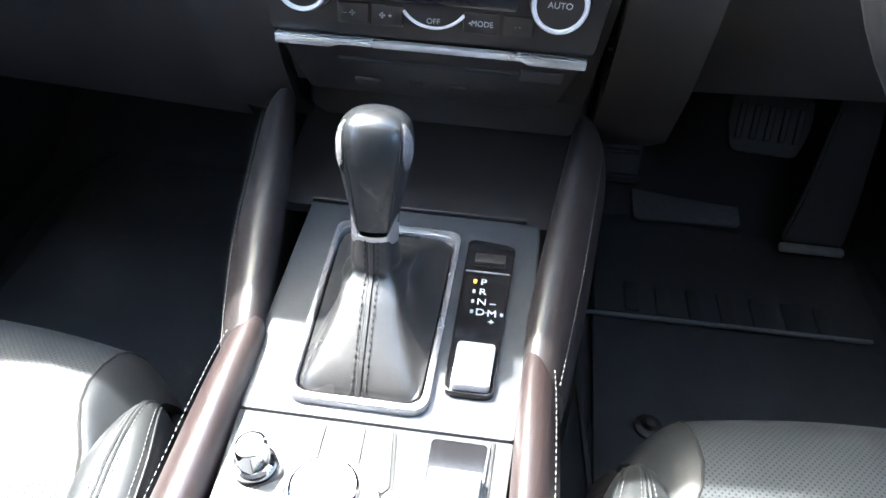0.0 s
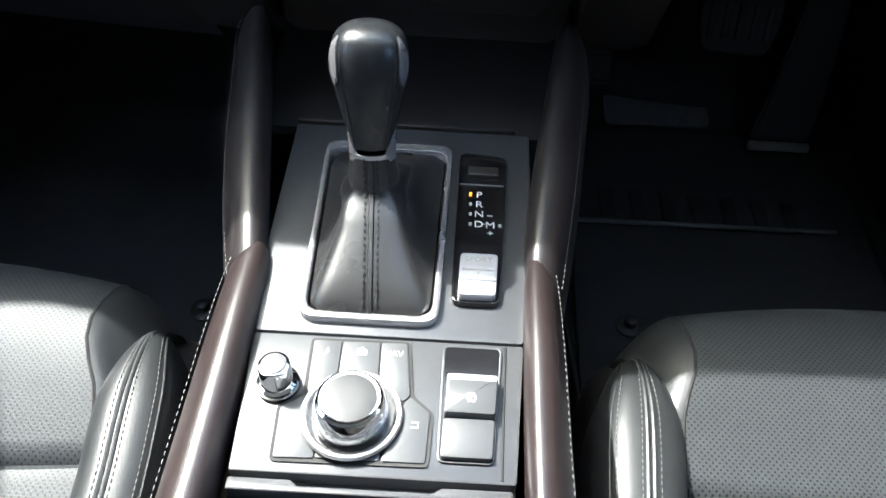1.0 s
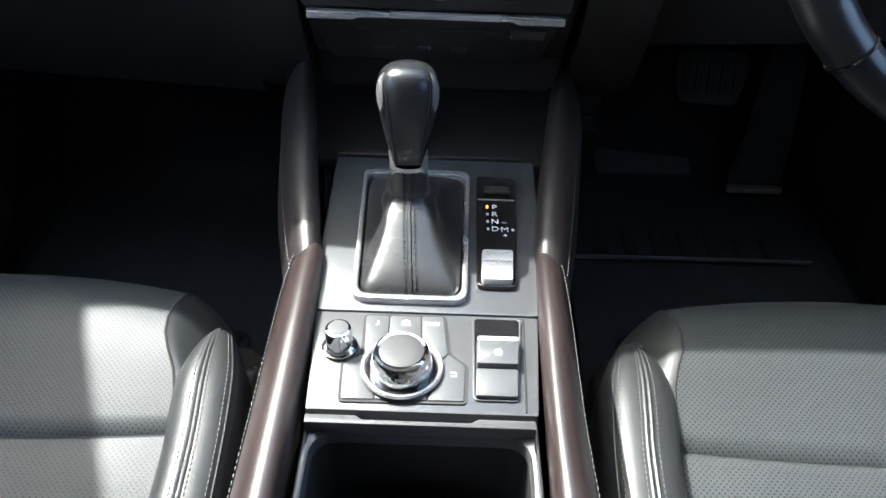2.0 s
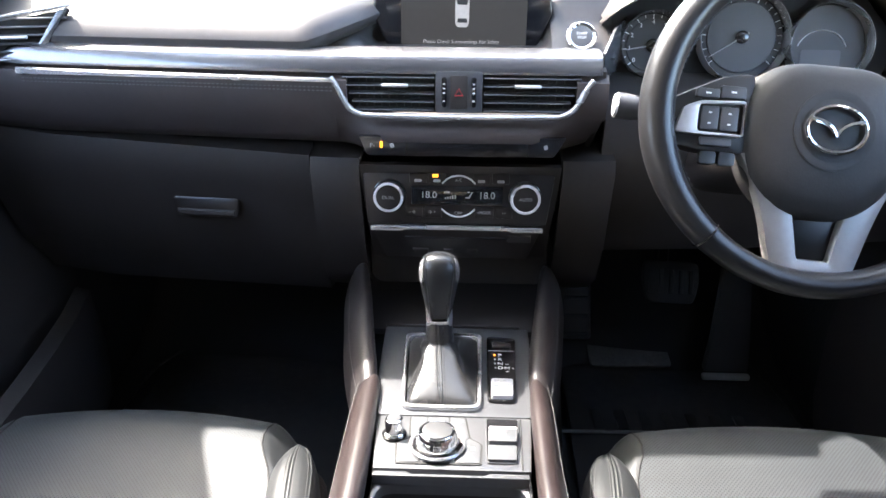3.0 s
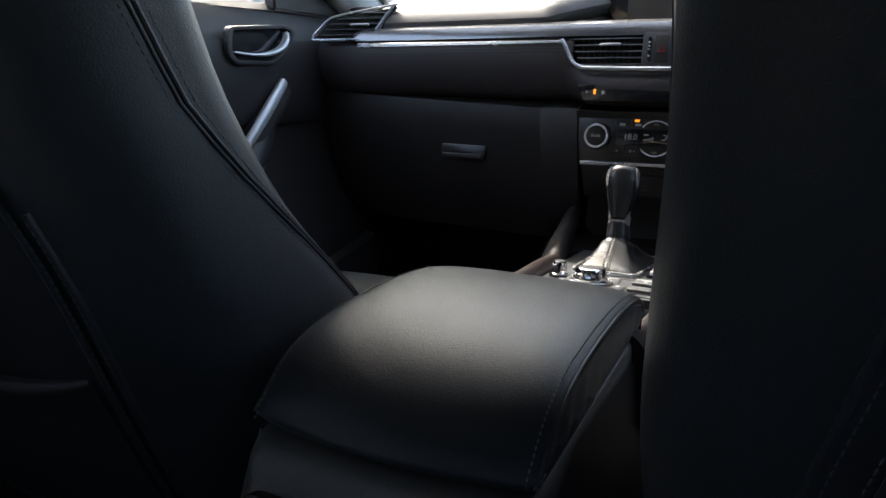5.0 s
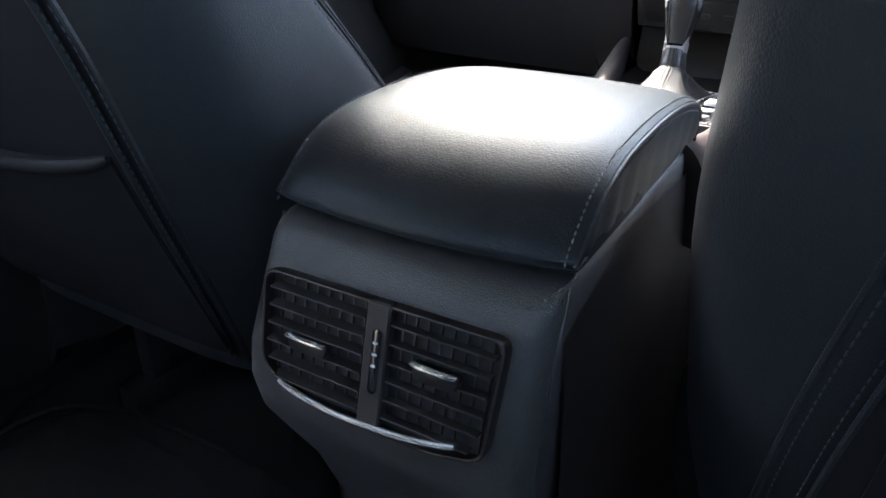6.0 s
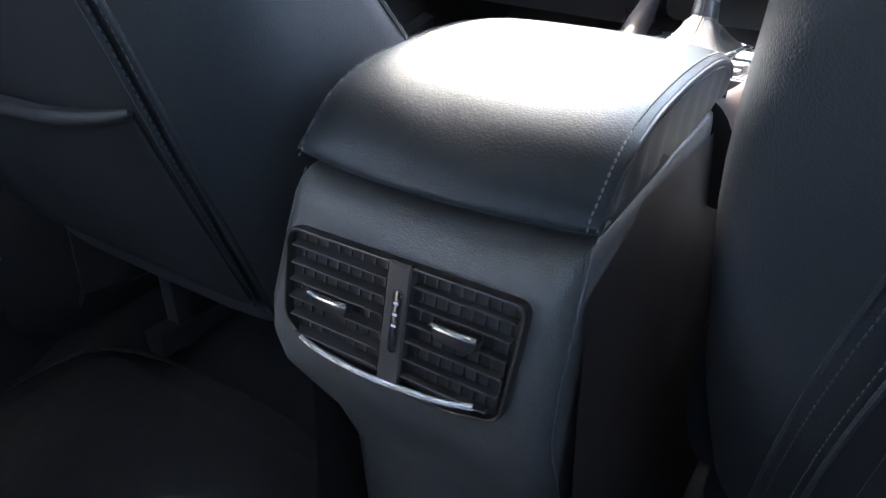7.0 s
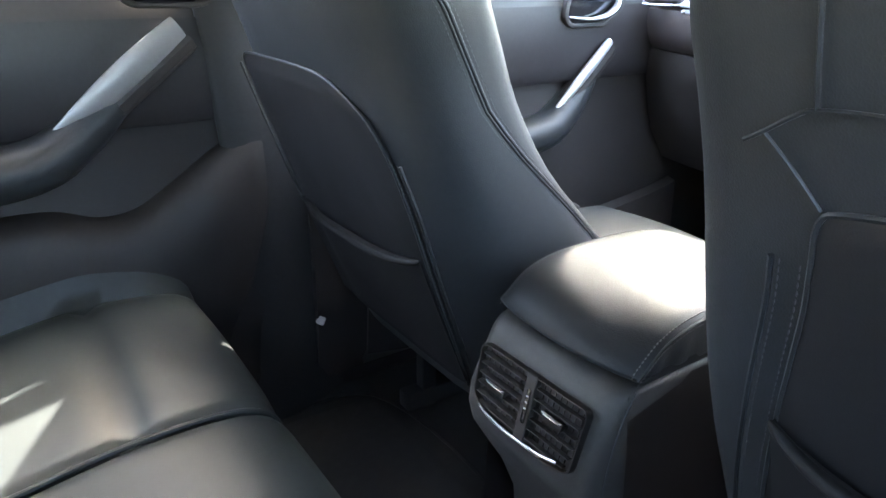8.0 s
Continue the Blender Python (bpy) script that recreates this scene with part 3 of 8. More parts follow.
for k, (sc, dz) in enumerate(((1.0, 0.012), (1.06, 0.0), (1.05, -0.04), (0.9, -0.085), (0.55, -0.11))):
    rings.append([mm @ Vector((x * sc, y * sc, dz)) for x, y in oo])
loft(bm, rings, cap=False)
bm.faces.new(bm.verts[-len(oo):])
part("housing", bm, PLASTIC, mir)
bm = B()
prism(bm, [(x * 0.76 - 0.030, y * 0.86) for x, y in oo], 0.004, mm @ Matrix.Translation((0, 0, 0.002)))
part("mirror_plate", bm, MIRROR, mir, "silvered mirror plate")
bm = B()
tube(bm, [(-0.75, 0.24, 0.80), (-0.80, 0.22, 0.805), (-0.87, 0.17, 0.83), (-0.90, 0.15, 0.86)], [0.034, 0.028, 0.034, 0.03], 10, flat=0.6)
part("mirror_arm", bm, PLASTIC, mir)

# ---- floor mats, pedals ----
def floor_mat(x0, x1, y0, y1, label):
    t = thing("floor_mat", label, "floor mat", ((x0 + x1) / 2, (y0 + y1) / 2, FLOOR_Z), group="floor mats")
    m = Matrix.Translation(((x0 + x1) / 2, (y0 + y1) / 2, FLOOR_Z + 0.003))
    bm = B()
    prism(bm, smooth_outline([(-(x1 - x0) / 2, -(y1 - y0) / 2), ((x1 - x0) / 2, -(y1 - y0) / 2), ((x1 - x0) / 2 * 0.94, (y1 - y0) / 2), (-(x1 - x0) / 2 * 0.94, (y1 - y0) / 2)], 0.05), 0.008, m, 0.003)
    part("mat_pad", bm, MAT_RUBBER, t)
    bm = B()
    sx, sy = (x1 - x0) / 2, (y1 - y0) / 2
    tube(bm, curve([m @ Vector(p) for p in ((-sx, -sy, 0.008), (-sx * 0.95, sy, 0.008), (sx * 0.95, sy, 0.008), (sx, -sy, 0.008))], 8), 0.004, 6)
    part("edging", bm, RUBBER, t)
    return t


MAT_P = floor_mat(-0.62, -0.20, -0.02, 0.52, "black carpeted floor mat in the passenger footwell")
MAT_D = floor_mat(0.20, 0.62, -0.02, 0.52, "black carpeted floor mat below the pedals")
floor_mat(-0.62, -0.16, -0.85, -0.55, "black rear floor mat behind the passenger seat")
# heel pad with a raised rib on the driver's mat
bm = B()
box(bm, (0.40, 0.40, FLOOR_Z + 0.014), (0.38, 0.19, 0.006), 0.003)
heel = part("heel_pad", bm, MAT_RUBBER, MAT_D)
bm = B()
tube(bm, [(0.185, 0.297, FLOOR_Z + 0.018), (0.35, 0.296, FLOOR_Z + 0.021), (0.585, 0.300, FLOOR_Z + 0.018)], 0.0035, 8)
part("heel_rib", bm, WORN_RUBBER, heel, "worn grey rib along the heel pad")
for k in range(7):
    bm = B()
    box(bm, (0.262 + 0.044 * k, 0.335 - 0.002 * k, FLOOR_Z + 0.0185), (0.020, 0.055, 0.004), 0.0018, 2)
    part("rib", bm, RUBBER, heel)
bm = B()
prism(bm, smooth_outline([(-0.085, -0.034), (0.085, -0.034), (0.085, 0.036), (-0.085, 0.036)], 0.010), 0.006, pose(0.360, 0.540, FLOOR_Z + 0.022, 14, 0, 2), 0.002)
part("foot_plate", bm, WORN_RUBBER, MAT_D, "grey rubber plate let into the mat")
for owner, x, y in ((MAT_P, -0.267, 0.115), (MAT_D, 0.27, 0.127)):
    bm = B()
    turned(bm, [(0.017, 0.0), (0.017, 0.004), (0.012, 0.007), (0.008, 0.007), (0.007, 0.016), (0.004, 0.018)], 16, Matrix.Translation((x, y, FLOOR_Z + 0.012)))
    part("mat_clip", bm, PLASTIC, owner, "round black plastic mat clip")
br = thing("brake_pedal", "brake pedal with a grooved rubber pad", "pedal", (0.41, 0.55, 0.3))
mp = pose(0.392, 0.452, 0.298, 58, 0, -4)
bm = B()
prism(bm, smooth_outline([(-0.042, -0.040), (0.042, -0.040), (0.052, 0.0), (0.050, 0.038), (-0.050, 0.038), (-0.052, 0.0)], 0.012), 0.014, mp, 0.004)
pp = part("pedal_pad", bm, RUBBER, br)
for k in range(5):
    bm = B()
    box(bm, mp @ Vector((-0.036 + 0.018 * k, 0, 0.015)), (0.008, 0.045, 0.004), 0.001, 1, mp.to_3x3().to_4x4())
    part("pad_rib", bm, RUBBER, pp)
bm = B()
tube(bm, [mp @ Vector((0.0, 0.0, -0.004)), (0.40, 0.53, 0.28), (0.42, 0.62, 0.36), (0.43, 0.70, 0.45)], 0.011, 8)
part("pedal_arm", bm, PLASTIC, br)
ac = thing("accelerator_pedal", "tall floor-hinged accelerator pedal of black plastic", "pedal", (0.52, 0.44, 0.07))
bm = B()
loft(bm, [[(0.538 + 0.12 * (z - 0.085) + w * a, y + d, z + d * 0.6) for a, d in ((-1, 0), (1, 0), (1, 0.014), (-1, 0.014))] for w, y, z in ((0.046, 0.465, 0.085), (0.040, 0.49, 0.15), (0.032, 0.545, 0.25), (0.026, 0.58, 0.30))])
bmesh.ops.bevel(bm, geom=bm.edges[:], offset=0.003, segments=2, affect="EDGES")
part("pedal_plate", bm, PLASTIC_SAT, ac)
bm = B()
box(bm, (0.538, 0.460, 0.08), (0.095, 0.014, 0.012), 0.004)
part("hinge", bm, SATIN_SILVER, ac)
ft = thing("footrest", "black plastic footrest beside the tunnel", "footrest", (0.22, 0.6, 0.2))
bm = B()
box(bm, (0.235, 0.60, 0.20), (0.085, 0.02, 0.22), 0.008, 2, Matrix.Rotation(radians(-35), 4, "X"))
part("footrest_pad", bm, PLASTIC, ft)
for k in range(6):
    bm = B()
    box(bm, (0.235, 0.535 + 0.022 * k, 0.125 + 0.031 * k), (0.07, 0.012, 0.008), 0.002, 1, Matrix.Rotation(radians(-35), 4, "X"))
    part("rib", bm, RUBBER, ft)

# ---- centre console ----
con = thing("centre_console", "graphite centre console with brown leather side rails", "console", (0, -0.2, FLOOR_Z))
MPL = pose(0, 0, 0.442, -7.13, 0, 0)


def on_plate(x, y, z=0.0):
    return MPL @ Matrix.Translation((x, y, z))


bm = B()
for s in (-1, 1):
    rows = []
    for y, xt, zt, xb in ((0.40, 0.135, 0.50, 0.17), (0.16, 0.135, 0.47, 0.16), (0.05, 0.115, 0.45, 0.14), (-0.10, 0.094, 0.445, 0.115), (-0.25, 0.092, 0.45, 0.11), (-0.44, 0.088, 0.49, 0.105), (-0.60, 0.085, 0.50, 0.10), (-0.68, 0.083, 0.50, 0.10)):
        rows.append([(s * xt, y, zt), (s * (xt + 0.006), y, zt - 0.05), (s * xb, y, 0.25), (s * (xb + 0.02), y, FLOOR_Z)])
    loft(bm, rows, cap=False, closed=False)
bmesh.ops.solidify(bm, geom=bm.faces[:], thickness=0.008)
part("side_panel", bm, PLASTIC, con)
# sloping plates: selector plate ahead, switch plate behind
bm = B()
prism(bm, smooth_outline([(-0.092, 0.062), (-0.086, -0.079), (-0.078, -0.1445), (0.078, -0.1445), (0.086, -0.079), (0.091, 0.062)], 0.003, 3)[::-1], 0.012, on_plate(0, 0, -0.012), 0.0012)
part("selector_plate", bm, CONSOLE_GREY, con)
bm = B()
prism(bm, smooth_outline([(-0.078, -0.1455), (-0.071, -0.231), (0.071, -0.231), (0.078, -0.1455)], 0.002, 3)[::-1], 0.012, on_plate(0, 0, -0.0125), 0.0012)
part("switch_plate", bm, CONSOLE_GREY, con)
bm = B()
tube(bm, [on_plate(0.0672, -0.148, 0.0).translation, on_plate(0.0635, -0.229, 0.0).translation], 0.0006, 6)
part("plate_groove", bm, RECESS_SHADE, con)
bm = B()
prism(bm, smooth_outline([(-0.0705, -0.2335), (-0.040, -0.2335), (-0.036, -0.2365), (0.030, -0.2365), (0.034, -0.2335), (0.0690, -0.2335), (0.0690, -0.240), (-0.0705, -0.240)], 0.0008, 2), 0.010, on_plate(0, 0, -0.0115), 0.0010)
part("plate_lip", bm, PLASTIC_SAT, con)
# front tray
bm = B()
sheet(bm, [[(-0.125, 0.058, 0.43), (-0.11, 0.06, 0.423), (0.11, 0.06, 0.423), (0.125, 0.058, 0.43)], [(-0.13, 0.14, 0.425), (-0.115, 0.14, 0.415), (0.115, 0.14, 0.415), (0.13, 0.14, 0.425)],
           [(-0.13, 0.20, 0.43), (-0.115, 0.20, 0.42), (0.115, 0.20, 0.42), (0.13, 0.20, 0.43)], [(-0.13, 0.235, 0.54), (-0.115, 0.235, 0.54), (0.115, 0.235, 0.54), (0.13, 0.235, 0.54)]], 0.008)
box(bm, (-0.006, 0.0635, 0.4355), (0.172, 0.003, 0.004), 0.001)
part("storage_tray", bm, PLASTIC, con)


def rail(s, ctrl, name, mat, label):
    """A padded leather rail: ring of a rounded upright section along a line."""
    bm = B()
    line = curve([(s * x, y, z) for x, y, z, w, h in ctrl], 8)
    ws = curve([(w, h, 0) for x, y, z, w, h in ctrl], 8)
    rings = []
    for p, q in zip(line, ws):
        w, h = q.x, q.y
        ring = []
        for k in range(24):
            a = 2 * math.pi * k / 24
            cx, cz = math.cos(a), math.sin(a)
            lean = 0.25 * (cz - 1) * h
            ring.append((p.x + w * math.copysign(abs(cx) ** 0.92, cx) - s * lean, p.y, p.z - h + h * math.copysign(abs(cz) ** 0.92, cz)))
        rings.append(ring)
    loft(bm, rings)
    ob = part(name, bm, mat, con, label, angle=80)
    for off, zz in ((0.97, 0.4),):
        bm = B()
        line2 = [Vector((p.x + s * (q.x * 0.93 + q.y * 0.10 + 0.0006), p.y, p.z - q.y * zz * 0.85)) for p, q in zip(line, ws)]
        stitches(bm, line2, 0.0044, 0.0028, 0.0003)
        part("stitching", bm, THREAD, ob, "row of pale stitches")
    return ob


for s in (-1, 1):
    f = 1 if s < 0 else 0
    rail(s, ((0.1175 + 0.012 * f, 0.150, 0.482, 0.0080, 0.040), (0.1175 + 0.012 * f, 0.138, 0.487, 0.0135, 0.044), (0.1155 + 0.0115 * f, 0.12, 0.487, 0.0155, 0.045), (0.110 + 0.0105 * f, 0.08, 0.483, 0.0165, 0.043), (0.099 + 0.0095 * f, 0.0, 0.474, 0.0175, 0.040), (0.0915 + 0.006 * f, -0.06, 0.468, 0.0160, 0.036), (0.0880 + 0.002 * f, -0.100, 0.464, 0.0130, 0.030)),
         "front_rail", LEATHER_BLACKBROWN, "brown-black leather knee rail")
    n = 0.0022 if s > 0 else 0.0
    rail(s, ((0.0895 - n, -0.082, 0.464, 0.0105 - n, 0.022), (0.0888 - n, -0.098, 0.468, 0.0135 - n, 0.028), (0.0868 - n, -0.15, 0.476, 0.0150 - n, 0.033), (0.0845 - n, -0.24, 0.484, 0.0155 - n, 0.035), (0.0825, -0.34, 0.494, 0.0155, 0.037), (0.080, -0.445, 0.512, 0.0160, 0.04)),
         "rear_rail", LEATHER_BROWN, "dark brown leather side rail")
# cup tray behind the switches
bm = B()
outer = smooth_outline([(-0.072, -0.226), (-0.074, -0.44), (0.074, -0.44), (0.072, -0.226)], 0.004, 5)
inner = smooth_outline([(-0.066, -0.240), (-0.066, -0.435), (0.066, -0.435), (0.066, -0.240)], 0.016, 5)
frame_ring(bm, outer, inner, 0.05, Matrix.Translation((0, 0, 0.411)), 0.004)
part("tray_rim", bm, CONSOLE_GREY, con)
# The tray's inner shade is put into its near-black lining colour.
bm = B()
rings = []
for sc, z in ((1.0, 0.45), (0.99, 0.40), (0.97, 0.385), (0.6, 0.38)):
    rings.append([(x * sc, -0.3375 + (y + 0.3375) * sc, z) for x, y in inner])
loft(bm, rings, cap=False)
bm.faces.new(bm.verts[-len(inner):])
part("cup_tray", bm, RECESS_SHADE, con)
bm = B()
for yc in (-0.285, -0.375):
    turned(bm, [(0.037, 0), (0.037, 0.02), (0.034, 0.02), (0.034, 0.003)], 28, Matrix.Translation((0, yc, 0.385)))
part("cup_ring", bm, GLOSS_BLACK, con)

# gear selector
sel = thing("gear_selector", "automatic gear lever with leather knob and stitched leather boot", "gear lever", (-0.016, -0.05, 0.44))
bo = smooth_outline([(-0.064, 0.036), (-0.055, -0.137), (0.028, -0.137), (0.032, 0.036)], 0.012, 5)
bi = smooth_outline([(-0.0592, 0.0270), (-0.0506, -0.1318), (0.0236, -0.1318), (0.0274, 0.0270)], 0.0105, 5)
bm = B()
frame_ring(bm, bo, bi, 0.006, on_plate(0, 0, 0.0), 0.002)
part("bezel", bm, BEZEL_SILVER, sel, "satin silver frame")
bm = B()
prism(bm, bi, 0.0015, on_plate(0, 0, -0.0005))
part("well", bm, GLOSS_BLACK, sel)
bm = B()
COL = Vector((-0.019, -0.038, 0.505))
AX = Vector((-0.003, 0.055, 0.165)).normalized()
rings = []
def resample(pts, n):
    """Even points round a closed outline."""
    pts = [Vector(p) for p in pts]
    seg = [(pts[(i + 1) % len(pts)] - p).length for i, p in enumerate(pts)]
    total, out, i, acc = sum(seg), [], 0, 0.0
    for k in range(n):
        d = total * k / n
        while acc + seg[i] < d:
            acc += seg[i]
            i += 1
        out.append(pts[i].lerp(pts[(i + 1) % len(pts)], (d - acc) / seg[i]))
    return out


ctr = Vector((-0.0145, -0.0505))
foot = [Vector((ctr.x + (p.x - ctr.x) * 0.965, ctr.y + (p.y - ctr.y) * 0.975)) for p in resample(bi, 72)]
base = [MPL @ Vector((p.x, p.y, 0.0025)) for p in foot]
SX = Vector((1, 0, 0))
SY = AX.cross(SX).normalized()
SHRINK = ((0, 1.0), (0.05, 0.985), (0.10, 0.94), (0.18, 0.82), (0.26, 0.67), (0.34, 0.52), (0.40, 0.40), (0.45, 0.29), (0.49, 0.19), (0.52, 0.13), (0.58, 0.10), (0.75, 0.05), (1, 0.0))
for k in range(29):
    t = k / 28
    w = value(SHRINK, t)
    ring = []
    for p, f2 in zip(base, foot):
        a = math.atan2((f2.y - ctr.y) / 1.9, f2.x - ctr.x)
        q = COL + 0.0142 * (math.cos(a) * SX + math.sin(a) * SY)
        # the sides sag between the two rear ridges and the front
        side = abs(math.cos(a)) ** 3 * math.sin(math.pi * min(1, t / 0.5)) if t < 0.5 else 0.0
        pt = q.lerp(p, w)
        pt.z = p.z + (q.z - p.z) * t
        roll = 0.0028 * math.exp(-((t - 0.47) / 0.05) ** 2) - 0.0012 * math.exp(-((t - 0.58) / 0.04) ** 2)
        crease = 0.0016 * math.sin(math.pi * min(1, t / 0.6)) * math.sin(5 * a + 9 * t) * (0.25 if math.sin(a) < -0.6 else 1.0)
        d = Vector((math.cos(a), math.sin(a), 0.0))
        ring.append(pt + d * (roll + crease - 0.0075 * side) + Vector((0, 0, -0.004 * side)))
    rings.append(ring)
loft(bm, rings, cap=False)
boot = part("boot", bm, BOOT_LEATHER, sel, "soft black leather boot with a rolled fold", angle=50)
k0 = min(range(len(base)), key=lambda i: abs(foot[i].x - ctr.x) + 10 * max(0, foot[i].y - ctr.y))
back_line = [r[k0] for r in rings]
for dx in (-0.0040, 0.0040):
    bm = B()
    stitches(bm, [p + Vector((dx, -0.0007 if i < 14 else 0.0002, 0.0007)) for i, p in enumerate(back_line)], 0.0046, 0.0032, 0.0008)
    part("stitching", bm, THREAD_BLACK, boot, "dark double stitching")
bm = B()
tube(bm, [p + Vector((0, 0.0006, -0.0004)) for p in back_line], 0.0022, 6)
part("seam", bm, BOOT_LEATHER, boot)
bm = B()
MK = Matrix.Translation(COL) @ AX.to_track_quat("Z", "Y").to_matrix().to_4x4()
rings = []
for r, z, lift in ((0.0135, -0.0035, 0), (0.0146, -0.003, 0), (0.0149, 0.001, 0.4), (0.0156, 0.0030, 1.0), (0.0140, 0.0030, 1.0)):
    rings.append([MK @ Vector((r * math.cos(a), r * 0.94 * math.sin(a), z + 0.019 * lift * max(0, math.cos(a) ** 2 - 0.35) / 0.65)) for a in [2 * math.pi * q / 40 for q in range(40)]])
loft(bm, rings, cap=False)
part("collar", bm, BEZEL_SILVER, sel, "chrome collar")
bm = B()
kp = ((0.0, 0.0136, 0.0130), (0.008, 0.0146, 0.0140), (0.022, 0.0180, 0.0172), (0.036, 0.0208, 0.0198), (0.047, 0.0224, 0.0213), (0.056, 0.0225, 0.0215), (0.065, 0.0202, 0.0195), (0.0705, 0.0148, 0.014), (0.0735, 0.007, 0.006))
rings = []
for h, rx, ry in [tuple(v) for v in curve(kp, 3)]:
    h2 = h
    rings.append([MK @ Vector((rx * math.copysign(abs(math.cos(a)) ** 0.85, math.cos(a)), ry * math.copysign(abs(math.sin(a)) ** 0.85, math.sin(a)), h2 + 0.006)) for a in [2 * math.pi * q / 28 for q in range(28)]])
loft(bm, rings)
knob = part("knob", bm, KNOB_LEATHER, sel, "leather covered knob", angle=50)
for xx in (-1, 1):
    bm = B()
    pts = []
    rows = []
    for i in range(9):
        t = i / 8
        h = 0.040 + 0.0275 * t
        row = []
        rx = 0.0
        for (ha, ra, ya), (hb, rb, yb) in zip(kp, kp[1:]):
            if ha <= h <= hb:
                rx = ra + (rb - ra) * (h - ha) / (hb - ha)
                ry = ya + (yb - ya) * (h - ha) / (hb - ha)
        wdt = 0.50 * math.sin(math.pi * (0.03 + 0.94 * t ** 0.8)) ** 0.8
        for j in range(7):
            a = (-0.5 + j / 6) * wdt + 0.52
            row.append(MK @ Vector((xx * (rx + 0.0009) * math.cos(a) ** 0.85, (ry + 0.0009) * math.sin(a) ** 0.85, h + 0.0065)))
        rows.append(row)
    sheet(bm, rows, 0.001)
    part("knob_inlay", bm, BEZEL_SILVER, knob, "bright inlay at the side of the knob")
    # fine joint running from the inlay down to the collar
    bm = B()
    joint = []
    for i in range(15):
        h = 0.004 + 0.062 * i / 14
        rx, ry = value([(a, b) for a, b, c in kp], h), value([(a, c) for a, b, c in kp], h)
        a = 0.80 + 0.12 * math.sin(math.pi * i / 14)
        joint.append(MK @ Vector((xx * (rx + 0.0001) * math.cos(a) ** 0.85, (ry + 0.0001) * math.sin(a) ** 0.85, h + 0.006)))
    tube(bm, joint, 0.0005, 5)
    part("knob_joint", bm, RECESS_SHADE, knob)

# indicator panel with letters and the mode switch
ind = thing("gear_indicator", "gloss black gear indicator with white letters and amber lamp", "indicator", (0.053, -0.04, 0.447))
io = smooth_outline([(0.037, 0.030), (0.0725, 0.026), (0.0645, -0.119), (0.0345, -0.119)], 0.007, 4)
ii = smooth_outline([(0.0385, 0.0285), (0.071, 0.0245), (0.063, -0.1175), (0.036, -0.1175)], 0.006, 4)
bm = B()
frame_ring(bm, io, ii, 0.0045, on_plate(0, 0, 0), 0.001)
part("surround", bm, GLOSS_BLACK, ind)
bm = B()
prism(bm, ii, 0.0028, on_plate(0, 0, 0))
part("panel", bm, GLOSS_BLACK, ind)
bm = B()
box(bm, MPL @ Vector((0.0545, 0.008, 0.004)), (0.022, 0.010, 0.003), 0.001, 2, MPL.to_3x3().to_4x4())
part("shift_lock_cover", bm, PLASTIC, ind)
bm = B()
box(bm, MPL @ Vector((0.0535, -0.006, 0.003)), (0.031, 0.0008, 0.001), 0, 1, MPL.to_3x3().to_4x4())
part("divider", bm, GREY_INK, ind)
for ch, x, y in (("P", 0.0515, -0.017), ("R", 0.0515, -0.0272), ("N", 0.0515, -0.0374), ("D", 0.0512, -0.0476), ("·", 0.0552, -0.0476), ("M", 0.0590, -0.0480), ("–", 0.0590, -0.0380), ("+", 0.0590, -0.0560)):
    writing(ch, 0.0088 if ch not in "–+·" else 0.008, on_plate(x, y, 0.003), WHITE_INK, ind)
bm = B()
box(bm, MPL @ Vector((0.0455, -0.0168, 0.0032)), (0.0020, 0.0034, 0.0008), 0, 1, MPL.to_3x3().to_4x4())
part("lamp", bm, AMBER, ind, "glowing amber lamp beside the P")
bm = B()
for x, y in ((0.0455, -0.0272), (0.0455, -0.0374), (0.0455, -0.0476), (0.0655, -0.0480)):
    box(bm, MPL @ Vector((x, y, 0.003)), (0.002, 0.003, 0.0005), 0, 1, MPL.to_3x3().to_4x4())
part("unlit_lamp", bm, GREY_INK, ind)
bm = B()
prism(bm, smooth_outline([(0.0395, -0.080), (0.0635, -0.080), (0.0615, -0.1155), (0.0385, -0.1155)], 0.003, 3), 0.0075, on_plate(0, 0, 0.001), 0.0015)
sw = part("mode_switch", bm, SILVER_PLASTIC, ind, "silver rocker switch")
bm = B()
for dy, h in ((-0.0945, 0.0024), (-0.1035, 0.0012)):
    box(bm, MPL @ Vector((0.0508, dy, 0.009)), (0.021, h, 0.0022), 0.0005, 1, MPL.to_3x3().to_4x4())
part("switch_rib", bm, SATIN_SILVER, sw)
writing("SPORT", 0.0058, on_plate(0.0512, -0.0865, 0.0087), GREY_INK, sw)
writing("▾", 0.006, on_plate(0.0508, -0.0985, 0.0087), GREY_INK, sw)

